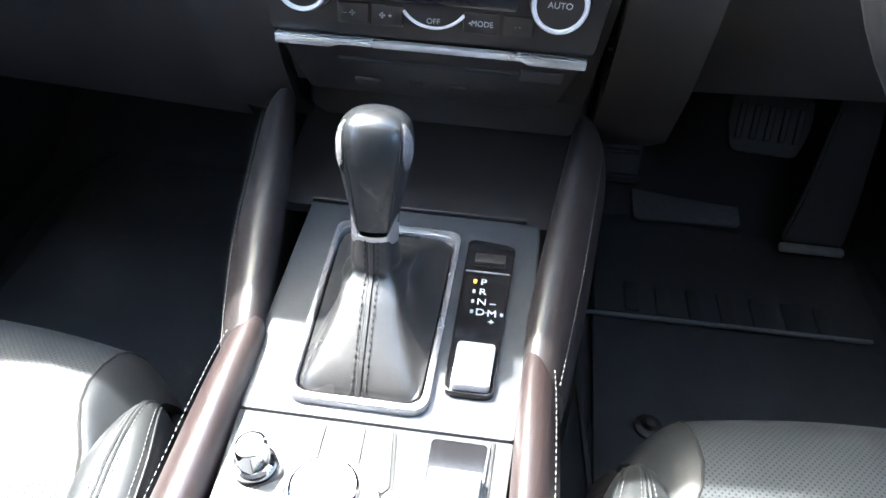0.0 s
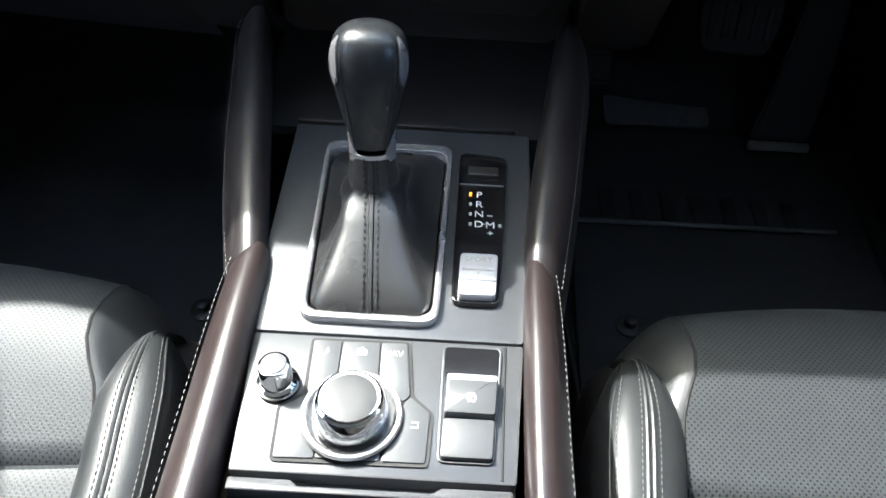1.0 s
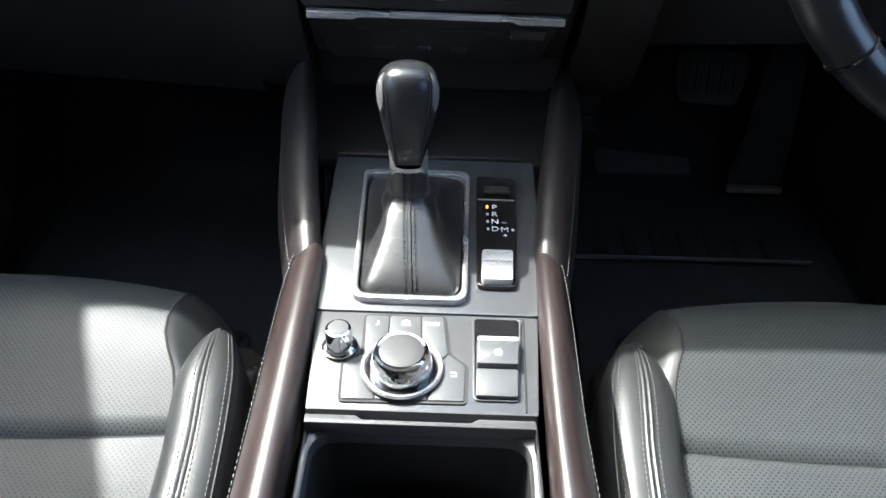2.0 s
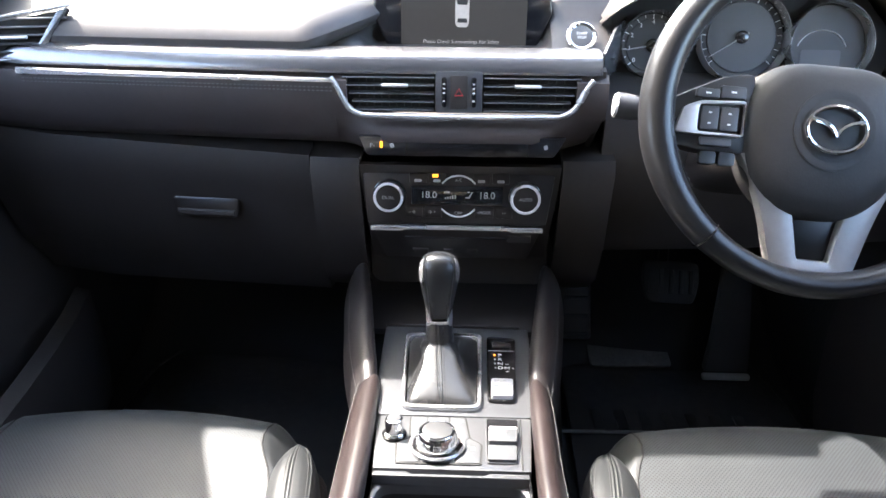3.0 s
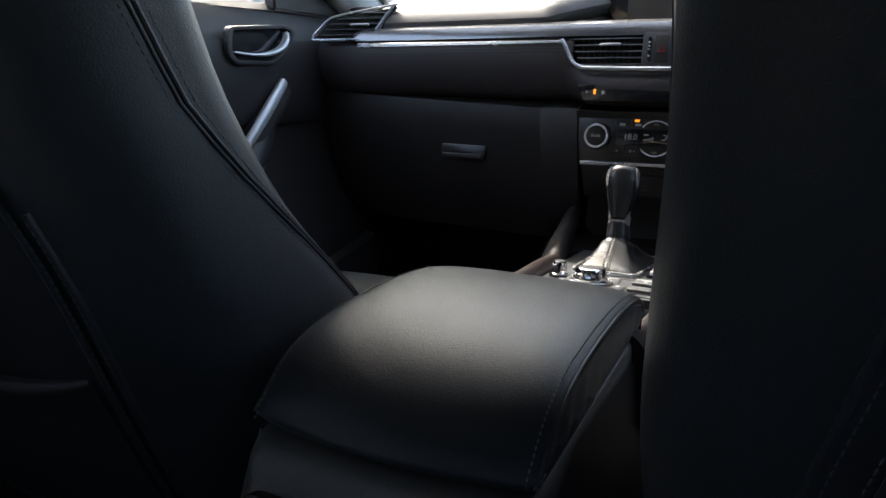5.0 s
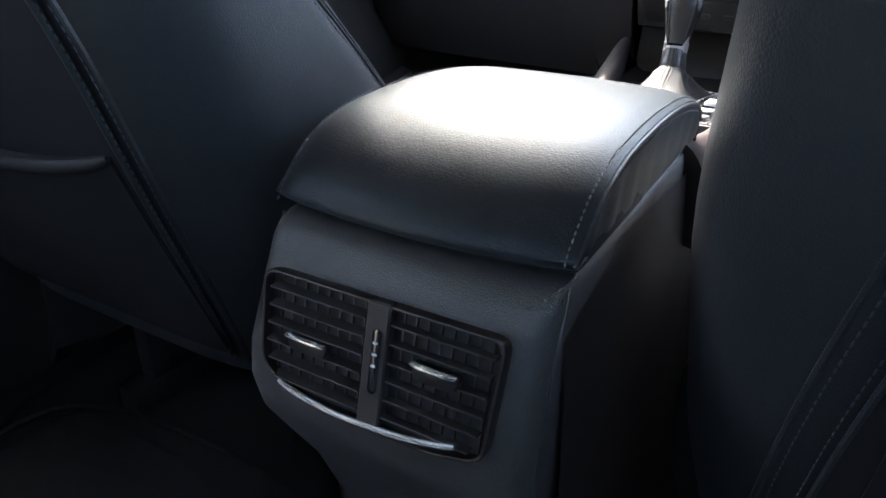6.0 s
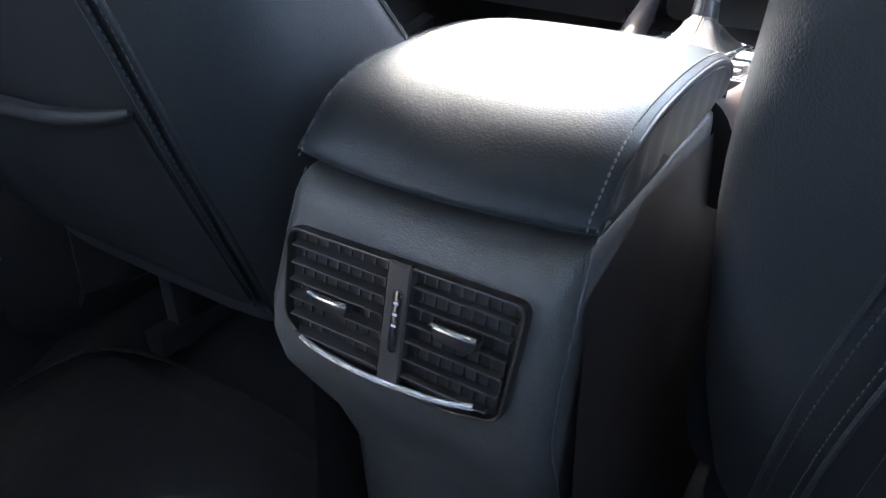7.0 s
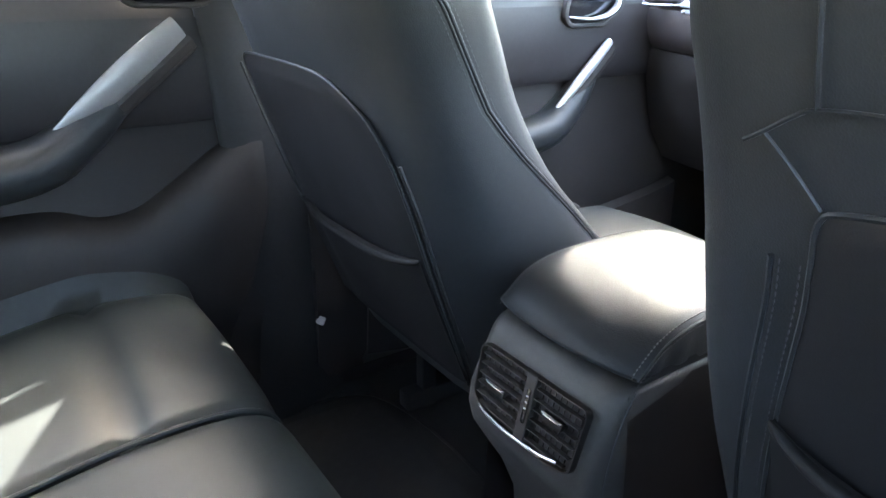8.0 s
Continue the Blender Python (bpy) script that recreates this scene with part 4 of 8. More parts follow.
# rotary controller with its keys
ctl = thing("rotary_controller", "large silver-rimmed rotary controller amid grey keys", "control knob", (-0.014, -0.20, 0.467))
RC = (-0.0145, -0.1985)
oct_pts = [(-0.0437, -0.1487), (0.0127, -0.1478), (0.0170, -0.1838), (0.0283, -0.1935), (0.0270, -0.2246), (-0.0521, -0.2256), (-0.0544, -0.1941), (-0.0424, -0.1855)]
# Thin near-black plate paints the shade in the gaps round the keys.
bm = B()
prism(bm, smooth_outline(oct_pts, 0.003, 3)[::-1], 0.0006, on_plate(0, 0, 0), 0)
part("key_well", bm, RECESS_SHADE, ctl)
keys = ([(-0.0420, -0.1504), (-0.0261, -0.1504), (-0.0255, -0.1800), (-0.0362, -0.1896), (-0.0400, -0.1858)], [(-0.0253, -0.1504), (-0.0042, -0.1500), (-0.0030, -0.1800), (-0.0248, -0.1800)], [(-0.0034, -0.1500), (0.0111, -0.1496), (0.0152, -0.1838), (0.0120, -0.1880), (-0.0022, -0.1800)],
        [(-0.0522, -0.1952), (-0.0405, -0.1868), (-0.0366, -0.1903), (-0.0300, -0.2232), (-0.0503, -0.2238)], [(0.0156, -0.1848), (0.0264, -0.1943), (0.0252, -0.2228), (0.0030, -0.2230), (0.0124, -0.1888)],
        [(-0.0294, -0.2140), (0.0024, -0.2140), (0.0024, -0.2229), (-0.0294, -0.2231)])
for k in keys:
    bm = B()
    prism(bm, smooth_outline(k, 0.0016, 3), 0.0015, on_plate(0, 0, 0), 0.0004)
    part("key", bm, BUTTON, ctl)
writing("NAV", 0.0052, on_plate(0.0040, -0.1575, 0.0017), WHITE_INK, ctl)
writing("♪", 0.007, on_plate(-0.0335, -0.158, 0.0017), WHITE_INK, ctl)
bm = B()
prism(bm, smooth_outline([(-0.0172, -0.1595), (-0.0112, -0.1595), (-0.0112, -0.1562), (-0.0142, -0.154), (-0.0172, -0.1562)], 0.0003, 1), 0.0004, on_plate(0, 0, 0.0014))
part("home_mark", bm, WHITE_INK, ctl)
bm = B()
tube(bm, [MPL @ Vector(p) for p in ((0.0170, -0.2005, 0.0016), (0.0205, -0.2005, 0.0016), (0.0205, -0.2035, 0.0016), (0.0170, -0.2035, 0.0016))], 0.0005, 5)
part("back_mark", bm, WHITE_INK, ctl)
bm = B()
box(bm, MPL @ Vector((-0.0455, -0.205, 0.0017)), (0.002, 0.003, 0.0004), 0, 1, MPL.to_3x3().to_4x4())
part("star_mark", bm, WHITE_INK, ctl)
MR = on_plate(*RC, 0.0)
bm = B()
turned(bm, [(0.0264, 0.0025), (0.0268, 0.0038), (0.0258, 0.0052), (0.0240, 0.0050), (0.0230, 0.0030)], 56, MR)
part("outer_ring", bm, BEZEL_SILVER, ctl, "satin silver ring")
bm = B()
turned(bm, [(0.0232, 0.0028), (0.0222, 0.0038), (0.020, 0.0036), (0.01, 0.0036)], 40, MR)
part("dark_collar", bm, GLOSS_BLACK, ctl)
bm = B()
turned(bm, [(0.0196, 0.003), (0.0201, 0.0052), (0.0196, 0.0090), (0.0184, 0.0135), (0.0179, 0.0160), (0.0170, 0.0182), (0.0156, 0.0190), (0.0141, 0.0187)], 64, MR)
dial = part("dial", bm, CHROME, ctl, "chrome-sided dial")
bm = B()
turned(bm, [(0.0143, 0.0182), (0.0140, 0.0190), (0.0115, 0.0195), (0.006, 0.0198), (0.001, 0.0198)], 40, MR)
part("dial_cap", bm, DIAL_CAP, dial, "dark grey finger cap")
for k in range(14):
    a = 2 * math.pi * (k + 0.5) / 14
    bm = B()
    box(bm, MR @ Vector((0.0188 * math.cos(a), 0.0188 * math.sin(a), 0.0098)), (0.0010, 0.0058, 0.0066), 0.0005, 1, MR.to_3x3().to_4x4() @ Matrix.Rotation(a, 4, "Z") @ Matrix.Rotation(radians(-11), 4, "Y"))
    part("grip_facet", bm, BEZEL_SILVER, dial)
vol = thing("volume_knob", "small knurled volume knob with chrome rim", "knob", (-0.056, -0.182, 0.465))
MV = on_plate(-0.0565, -0.181, 0)
bm = B()
turned(bm, [(0.0105, 0.0), (0.0105, 0.004), (0.0088, 0.005), (0.0086, 0.016), (0.0082, 0.0185), (0.0065, 0.0192)], 32, MV)
v = part("knob_body", bm, CHROME, vol)
bm = B()
turned(bm, [(0.0068, 0.0190), (0.0064, 0.0198), (0.003, 0.0200)], 28, MV)
part("knob_cap", bm, PLASTIC_SAT, vol)
bm = B()
turned(bm, [(0.0118, 0.0), (0.0118, 0.0022), (0.0105, 0.0026)], 32, MV)
part("knob_collar", bm, GLOSS_BLACK, vol)

# parking brake switch in its recess
pbk = thing("parking_brake_switch", "electric parking brake switch with a white symbol in a black recess", "switch", (0.048, -0.185, 0.464))
po = smooth_outline([(0.0315, -0.1485), (0.0655, -0.1485), (0.0600, -0.2215), (0.0310, -0.2215)], 0.004, 4)
pi_ = smooth_outline([(0.0330, -0.1500), (0.0640, -0.1500), (0.0588, -0.2205), (0.0323, -0.2205)], 0.003, 4)
bm = B()
frame_ring(bm, po, pi_, 0.0010, on_plate(0, 0, 0), 0.0004)
part("surround", bm, CONSOLE_GREY, pbk)
bm = B()
prism(bm, pi_, 0.0006, on_plate(0, 0, 0))
part("recess", bm, GLOSS_BLACK, pbk)
bm = B()
prism(bm, smooth_outline([(0.0340, -0.1730), (0.0622, -0.1730), (0.0604, -0.1965), (0.0333, -0.1965)], 0.002, 3), 0.0075, on_plate(0, 0, 0), 0.0018)
lv = part("switch_lever", bm, BUTTON, pbk)
bm = B()
prism(bm, smooth_outline([(0.0345, -0.1722), (0.0620, -0.1722), (0.0616, -0.1765), (0.0344, -0.1765)], 0.0015, 3), 0.0068, on_plate(0, 0, 0.001), 0.001)
part("lever_lip", bm, SATIN_SILVER, lv)
bm = B()
prism(bm, smooth_outline([(0.0332, -0.1975), (0.0603, -0.1975), (0.0587, -0.2200), (0.0325, -0.2200)], 0.002, 3), 0.004, on_plate(0, 0, 0), 0.001)
part("blank_key", bm, BUTTON, pbk)
bm = B()
MS = on_plate(0.0475, -0.187, 0.0078)
frame_ring(bm, [(0.0027 * math.cos(a), 0.0027 * math.sin(a)) for a in [2 * math.pi * k / 20 for k in range(20)]], [(0.0021 * math.cos(a), 0.0021 * math.sin(a)) for a in [2 * math.pi * k / 20 for k in range(20)]], 0.0002, MS, 0)
part("symbol_ring", bm, WHITE_INK, lv)
writing("P", 0.0038, on_plate(0.0475, -0.187, 0.0078), WHITE_INK, lv)
writing("( )", 0.006, on_plate(0.0475, -0.187, 0.0078), WHITE_INK, lv)

# ---- armrest box with rear vents ----
arm = thing("armrest", "black leather armrest lid with pale twin stitching", "armrest", (0, -0.55, 0.50))
prof = curve([(-0.418, 0.505, 0), (-0.420, 0.532, 0), (-0.436, 0.546, 0), (-0.48, 0.556, 0), (-0.54, 0.5605, 0), (-0.595, 0.5595, 0), (-0.632, 0.5550, 0), (-0.659, 0.5462, 0), (-0.678, 0.5325, 0), (-0.6865, 0.5215, 0), (-0.6875, 0.5165, 0), (-0.684, 0.5140, 0), (-0.668, 0.5140, 0)], 5)
HALF = 0.0885


def lid_point(p, u):
    """A point of the lid's skin, u from -1 to 1 across it."""
    rear = min(1, max(0, (-0.60 - p.x) / 0.07))
    drop = 0.0025 * u * u + 0.0052 * abs(u) ** 9
    return Vector((HALF * u - 0.003, p.x + 0.011 * u * u * rear + 0.0035 * abs(u) ** 9, p.y - drop * (1 - 0.75 * min(1, max(0, (0.53 - p.y) / 0.012)))))


bm = B()
across = [math.copysign(1 - (1 - abs(v)) ** 1.8, v) for v in [-1 + 2 * i / 30 for i in range(31)]]
sheet(bm, [[lid_point(p, u) for u in across] for p in prof])
lid = part("lid", bm, LID_LEATHER, arm, "black leather lid", angle=60)
for s in (-1, 1):
    # side skirt below the rolled seam
    edge_line = [lid_point(p, s) for p in prof[3:-13]]
    bm = B()
    rows = []
    for q in edge_line:
        low = min(q.z - 0.002, 0.5055 + 0.006 * min(1, max(0, (-0.60 - q.y) / 0.07)))
        fold = 0.0012 * math.sin(q.y * 190) * min(1, (q.z - low) / 0.03)
        rows.append([(q.x - s * 0.0008, q.y, q.z + 0.0005), (q.x + s * 0.0004, q.y, q.z + (low - q.z) * 0.15), (q.x - s * (0.0006 - fold), q.y + 0.001, q.z + (low - q.z) * 0.5), (q.x - s * (0.0014 - 0.5 * fold), q.y + 0.002, q.z + (low - q.z) * 0.85), (q.x - s * 0.003, q.y + 0.003, low)])
    sheet(bm, rows)
    part("side_skirt", bm, LEATHER, lid, "wrinkled black leather side")
    bm = B()
    tube(bm, [q + Vector((s * 0.0002, 0, -0.0022)) for q in edge_line[2:]], 0.0016, 8)
    part("seam", bm, LEATHER, lid)
    for u, off in ((0.955, Vector((0, -0.0003, 0.0007))), (1.0, Vector((s * 0.0006, -0.0003, -0.0062)))):
        bm = B()
        stitches(bm, [lid_point(p, s * u) + off for p in prof[6:-12]], 0.0040, 0.0027, 0.00062)
        part("stitching", bm, THREAD, lid, "row of pale stitches")
# rear body below the lid
bm = B()
rings = []
for z, hw, yr in ((0.5050, 0.0845, -0.674), (0.5035, 0.0865, -0.682), (0.4995, 0.0875, -0.688), (0.493, 0.088, -0.693), (0.44, 0.0885, -0.717), (0.418, 0.0885, -0.720), (0.396, 0.088, -0.715), (0.37, 0.087, -0.700), (0.33, 0.086, -0.676), (0.28, 0.086, -0.655), (0.18, 0.090, -0.642), (FLOOR_Z, 0.10, -0.640)):
    ring = []
    r = 0.018
    for cx, cy, a0 in ((hw - r, yr + r, 0), (-(hw - r), yr + r, 1)):
        for k in range(7):
            a = radians(0 - 90 * k / 6) if a0 == 0 else radians(-90 - 90 * k / 6)
            ring.append((cx + r * math.cos(a) - 0.0025, cy + r * math.sin(a), z))
    ring += [(-hw - 0.0025, -0.44, z), (hw - 0.0025, -0.44, z)]
    rings.append(ring)
loft(bm, rings)
part("rear_body", bm, REAR_PLASTIC, con, "grained black plastic rear end", angle=40)
for s in (-1, 1):
    bm = B()
    tube(bm, curve([(s * x - 0.0025, y, z) for x, y, z in ((0.0868, -0.672, 0.503), (0.0887, -0.690, 0.47), (0.0887, -0.699, 0.43), (0.0882, -0.697, 0.40), (0.0868, -0.675, 0.35), (0.0866, -0.655, 0.30))], 6), 0.0007, 6)
    part("body_seam", bm, PLASTIC_SAT, con)
# Near-black slab paints the shade of the gap below the lid.
bm = B()
prism(bm, smooth_outline([(-0.084, -0.55), (-0.084, -0.664), (-0.05, -0.671), (0.0, -0.674), (0.05, -0.671), (0.084, -0.664), (0.084, -0.55)], 0.004, 3), 0.008, Matrix.Translation((0, 0, 0.5070)))
part("lid_gap_shade", bm, RECESS_SHADE, con)

rv = thing("rear_air_vent", "rear air vents with silver tabs and a bright curved strip", "air vent", (0.003, -0.715, 0.46))
MRV = facing_back(0.002, -0.7125, 0.459, 13)
ro = smooth_outline([(-0.071, 0.031), (0.0705, 0.032), (0.067, -0.030), (0.040, -0.036), (-0.045, -0.036), (-0.069, -0.022)], 0.008, 4)
ri = smooth_outline([(-0.0690, 0.0294), (0.0687, 0.0304), (0.0652, -0.0285), (0.0390, -0.0342), (-0.0440, -0.0342), (-0.0671, -0.0210)], 0.0075, 4)
bm = B()
frame_ring(bm, ro, ri, 0.0075, MRV, 0.0008)
part("surround", bm, PANEL_BLACK, rv)
# Flat near-black plate paints the shaded depth behind the slats.
bm = B()
prism(bm, ri, 0.001, MRV)
part("duct_shade", bm, RECESS_SHADE, rv)
bm = B()
box(bm, MRV @ Vector((0.0035, 0.0, 0.0055)), (0.0135, 0.0650, 0.007), 0.001, 1, MRV.to_3x3().to_4x4())
post = part("centre_post", bm, PLASTIC, rv)
bm = B()
prism(bm, rounded(0.0052, 0.034, 0.0024), 0.0022, MRV @ Matrix.Translation((0.0045, 0.002, 0.0078)), 0.0008)
wheel_ = part("thumb_wheel", bm, GLOSS_BLACK, post)
for dy in (0.010, 0.004, -0.002):
    bm = B()
    box(bm, MRV @ Vector((0.0045, dy + 0.002, 0.0101)), (0.0026, 0.0012, 0.0006), 0, 1, MRV.to_3x3().to_4x4())
    part("dot", bm, WHITE_INK, wheel_)
for x0, x1 in ((-0.065, -0.004), (0.0105, 0.066)):
    for k in range(6):
        y = 0.0225 - 0.0098 * k
        sh = 0.005 if k == 5 else (0.002 if k == 4 else 0)
        if x0 > 0:
            sh = 0.0 if k < 5 else 0.003
        bm = B()
        a, b = (x0 + sh, x1) if x0 < 0 else (x0, x1 - sh - 0.0008 * k)
        box(bm, MRV @ Vector(((a + b) / 2, y, 0.0052)), (b - a, 0.0013, 0.0066 if x0 < 0 else 0.0056), 0.0004, 1, MRV.to_3x3().to_4x4() @ Matrix.Rotation(radians(20 if x0 < 0 else 6), 4, "X"))
        part("slat", bm, PLASTIC, rv)
    for k in range(8):
        bm = B()
        x = x0 + 0.004 + (x1 - x0 - 0.008) * k / 7
        box(bm, MRV @ Vector((x, -0.001, 0.0014)), (0.0010, 0.058, 0.0022), 0, 1, MRV.to_3x3().to_4x4())
        part("guide_vane", bm, PANEL_BLACK, rv)
for xc in (-0.0365, 0.038):
    bm = B()
    tube(bm, curve([MRV @ Vector((xc + d, 0.009 if xc > 0 else 0.0005, h)) for d, h in ((-0.012, 0.0108), (-0.006, 0.0118), (0.006, 0.0118), (0.012, 0.0108))], 4), 0.0018, 10, flat=0.8)
    tab = part("tab", bm, BEZEL_SILVER, rv, "bright vent tab")
    bm = B()
    prism(bm, smooth_outline([(-0.0135, 0.0015), (0.0135, 0.0015), (0.011, -0.0075), (-0.011, -0.0075)], 0.003, 3), 0.0050, MRV @ Matrix.Translation((xc, 0.008 if xc > 0 else 0.0, 0.0055)), 0.0012)
    part("tab_paddle", bm, PANEL_BLACK, tab, "black paddle under the bright edge")
bm = B()
tube(bm, curve([MRV @ Vector(p) for p in ((-0.054, -0.0285, 0.008), (-0.040, -0.0320, 0.0085), (-0.01, -0.0335, 0.009), (0.03, -0.0305, 0.009), (0.053, -0.0255, 0.0085))], 6), 0.0018, 10)
part("bright_strip", bm, BEZEL_SILVER, rv, "curved chrome strip")


# ---- seats ----
def FLANK_Y(z):
    """Where the flank seam of a backrest lies at a height."""
    return value(((0.40, -0.40), (0.53, -0.497), (0.59, -0.56), (0.64, -0.615), (0.69, -0.66), (0.745, -0.688), (0.792, -0.714), (0.823, -0.738), (0.86, -0.762), (0.882, -0.775)), z)


def seat(s, label):
    """Front seat; s = -1 passenger, 1 driver."""
    xc = s * 0.36
    st = thing("front_seat", label, "car seat", (xc, -0.3, FLOOR_Z), group="front seats")
    inn = -s

    def seam_at(y):
        """Half width of the perforated insert."""
        return (0.006 if s > 0 else 0.0) * min(1, max(0, (y + 0.17) / 0.04)) + value(((-0.52, 0.176), (-0.22, 0.176), (-0.18, 0.171), (-0.155, 0.166), (-0.125, 0.154), (-0.10, 0.146), (-0.08, 0.147), (-0.05, 0.150), (-0.02, 0.151)), y)

    def surf(b, u, y, z, out=0.0):
        """A point of the cushion top, u of the insert's half width from its middle, or past it to the bolster."""
        sweep = value(((-0.21, 0.010), (-0.15, 0.002), (-0.08, -0.012), (-0.03, -0.014)), y)
        x = u * seam_at(y) + out
        o = out / 0.034
        return (xc + b * x, y + sweep * u * u - 0.026 * o ** 1.3, z + 0.004 * (1 - u * u) - 0.020 * o ** 1.6)

    def insert(y_list, name, gusset):
        bm = B()
        sheet(bm, [[surf(1 if q > 0 else -1, abs(q), y, z) for q in [-1 + 2 * i / 20 for i in range(21)]] for y, z in y_list], 0.015)
        ins = part(name, bm, LEATHER_HOLES, st, "perforated black leather")
        for b in (-1, 1):
            if gusset:
                bm = B()
                sheet(bm, [[surf(b, 1.0, y, z, 0.0006 + 0.034 * q) for q in (0, 0.15, 0.3, 0.5, 0.7, 0.85, 1)] for y, z in y_list], 0.008)
                part("cushion_corner", bm, BOLSTER_LEATHER, st, "plain leather corner piece")
            bm = B()
            tube(bm, [Vector(surf(b, 1.0, y, z)) + Vector((0, 0, -0.0004)) for y, z in y_list], 0.0013, 6)
            part("seam", bm, THREAD_BLACK, st)
        return ins

    front = [(-0.022, 0.20), (-0.024, 0.26), (-0.027, 0.31), (-0.033, 0.345), (-0.044, 0.368), (-0.056, 0.380), (-0.072, 0.3875), (-0.09, 0.3905), (-0.11, 0.3905), (-0.13, 0.389), (-0.15, 0.386), (-0.17, 0.3825), (-0.19, 0.3795), (-0.200, 0.3775), (-0.2055, 0.3725)]
    rear = [(-0.2057, 0.3725), (-0.210, 0.3765), (-0.220, 0.3775), (-0.28, 0.367), (-0.36, 0.355), (-0.44, 0.344), (-0.52, 0.336)]
    ci = insert(front, "cushion_front", True)
    insert(rear, "cushion_middle", False)
    for yy, zz in ((-0.197, 0.3778), (-0.2175, 0.3768)):
        bm = B()
        stitches(bm, [Vector(surf(1 if u > 0 else -1, abs(u), yy, zz)) for u in [-0.98 + 1.96 * i / 20 for i in range(21)]], 0.0055, 0.004, 0.0006)
        part("stitching", bm, THREAD_BLACK, ci)
    # cushion bolsters: a blunt tip behind the front corner, widening to the rear
    EDGE = ((-0.092, 0.184, 0.189, 0.350), (-0.097, 0.180, 0.194, 0.368), (-0.106, 0.175, 0.200, 0.381), (-0.125, 0.169, 0.209, 0.3905), (-0.15, 0.165, 0.218, 0.396), (-0.18, 0.168, 0.223, 0.399), (-0.22, 0.174, 0.227, 0.401), (-0.30, 0.178, 0.232, 0.402), (-0.40, 0.179, 0.235, 0.398), (-0.50, 0.179, 0.235, 0.386))
    spine = list(zip(curve([(0, y, z) for y, a, c, z in EDGE], 4), curve([(a, c + (0.006 if s > 0 else 0), 0) for y, a, c, z in EDGE], 4)))
    for b in (-1, 1):
        bm = B()
        rings = []
        for p, e in spine:
            cx, w = xc + b * (e.x + e.y) / 2, (e.y - e.x) / 2
            ring = []
            for k in range(32):
                a = 2 * math.pi * k / 32
                cs, sn = math.cos(a), math.sin(a)
                ring.append((cx + b * w * math.copysign(abs(cs) ** 0.75, cs), p.y, p.z - 0.030 + (0.030 if sn > 0 else 0.115) * math.copysign(abs(sn) ** 0.85, sn)))
            rings.append(ring)
        loft(bm, rings)
        bo_ = part("cushion_bolster", bm, BOLSTER_LEATHER, st, angle=80)

        def crown(f, lift, i0=4):
            """A line along the bolster, f across its width."""
            return [Vector((xc + b * ((e.x + e.y) / 2 + f * (e.y - e.x) / 2), p.y, p.z - 0.030 + 0.030 * (1 - abs(f) ** 2.66) ** 0.43 + lift)) for p, e in spine[i0:]]
        for f in (-0.26, 0.12, 0.62):
            bm = B()
            stitches(bm, crown(f, 0.0005), 0.0044, 0.0030, 0.00038)
            part("stitching", bm, THREAD, bo_, "row of pale stitches")
        for f, r in ((-0.13, 0.0018), (0.0, 0.0018), (0.73, 0.0011)):
            bm = B()
            tube(bm, crown(f, -0.0006), r, 8)
            part("seam", bm, LEATHER, bo_)
    # base
    bm = B()
    box(bm, (xc, -0.27, 0.24), (0.42, 0.42, 0.16), 0.03, 3)
    part("seat_base", bm, PLASTIC, st)
    for b in (-1, 1):
        bm = B()
        box(bm, (xc + b * 0.20, -0.30, 0.26), (0.02, 0.42, 0.11), 0.012, 3)
        part("side_cover", bm, PLASTIC, st)
        bm = B()
        box(bm, (xc + b * 0.17, -0.28, 0.085), (0.035, 0.5, 0.035), 0.006)
        box(bm, (xc + b * 0.17, -0.08, 0.12), (0.025, 0.03, 0.12), 0.004)
        box(bm, (xc + b * 0.17, -0.48, 0.12), (0.025, 0.03, 0.12), 0.004)
        part("slide_rail", bm, RUBBER, st)
    # backrest: rings up its height; front bolsters stand forward of the middle
    stations = ((0.30, -0.41, -0.610, 0.210), (0.38, -0.385, -0.640, 0.229), (0.46, -0.398, -0.672, 0.236), (0.54, -0.457, -0.700, 0.240), (0.62, -0.533, -0.728, 0.236), (0.70, -0.593, -0.754, 0.232), (0.76, -0.627, -0.772, 0.232), (0.80, -0.642, -0.785, 0.234), (0.83, -0.650, -0.793, 0.231), (0.852, -0.658, -0.798, 0.208), (0.867, -0.670, -0.797, 0.174), (0.877, -0.687, -0.790, 0.134), (0.882, -0.710, -0.778, 0.085))
    if s < 0:
        # this seat is wound back a little lower
        stations = tuple((z if z < 0.62 else 0.62 + (z - 0.62) * 0.942, f - 0.009 * max(0, (z - 0.46) / 0.42) + value(((0.46, 0), (0.54, -0.010), (0.64, -0.010), (0.70, 0.004), (0.76, 0.016), (0.83, 0.016), (0.88, 0.008)), z), b, w) for z, f, b, w in stations)

    def half_width(w, z, sn):
        v = min(1, max(0, (0.60 - sn) / 1.2))
        return w - 0.0152 * v * v * (3 - 2 * v) * min(1, max(0, (z - 0.5) / 0.22))

    dense = [tuple(v) + (w.x,) for v, w in zip(curve([(z, f, b) for z, f, b, w in stations], 3), curve([(w, 0, 0) for z, f, b, w in stations], 3))]
    bm = B()
    rings = []
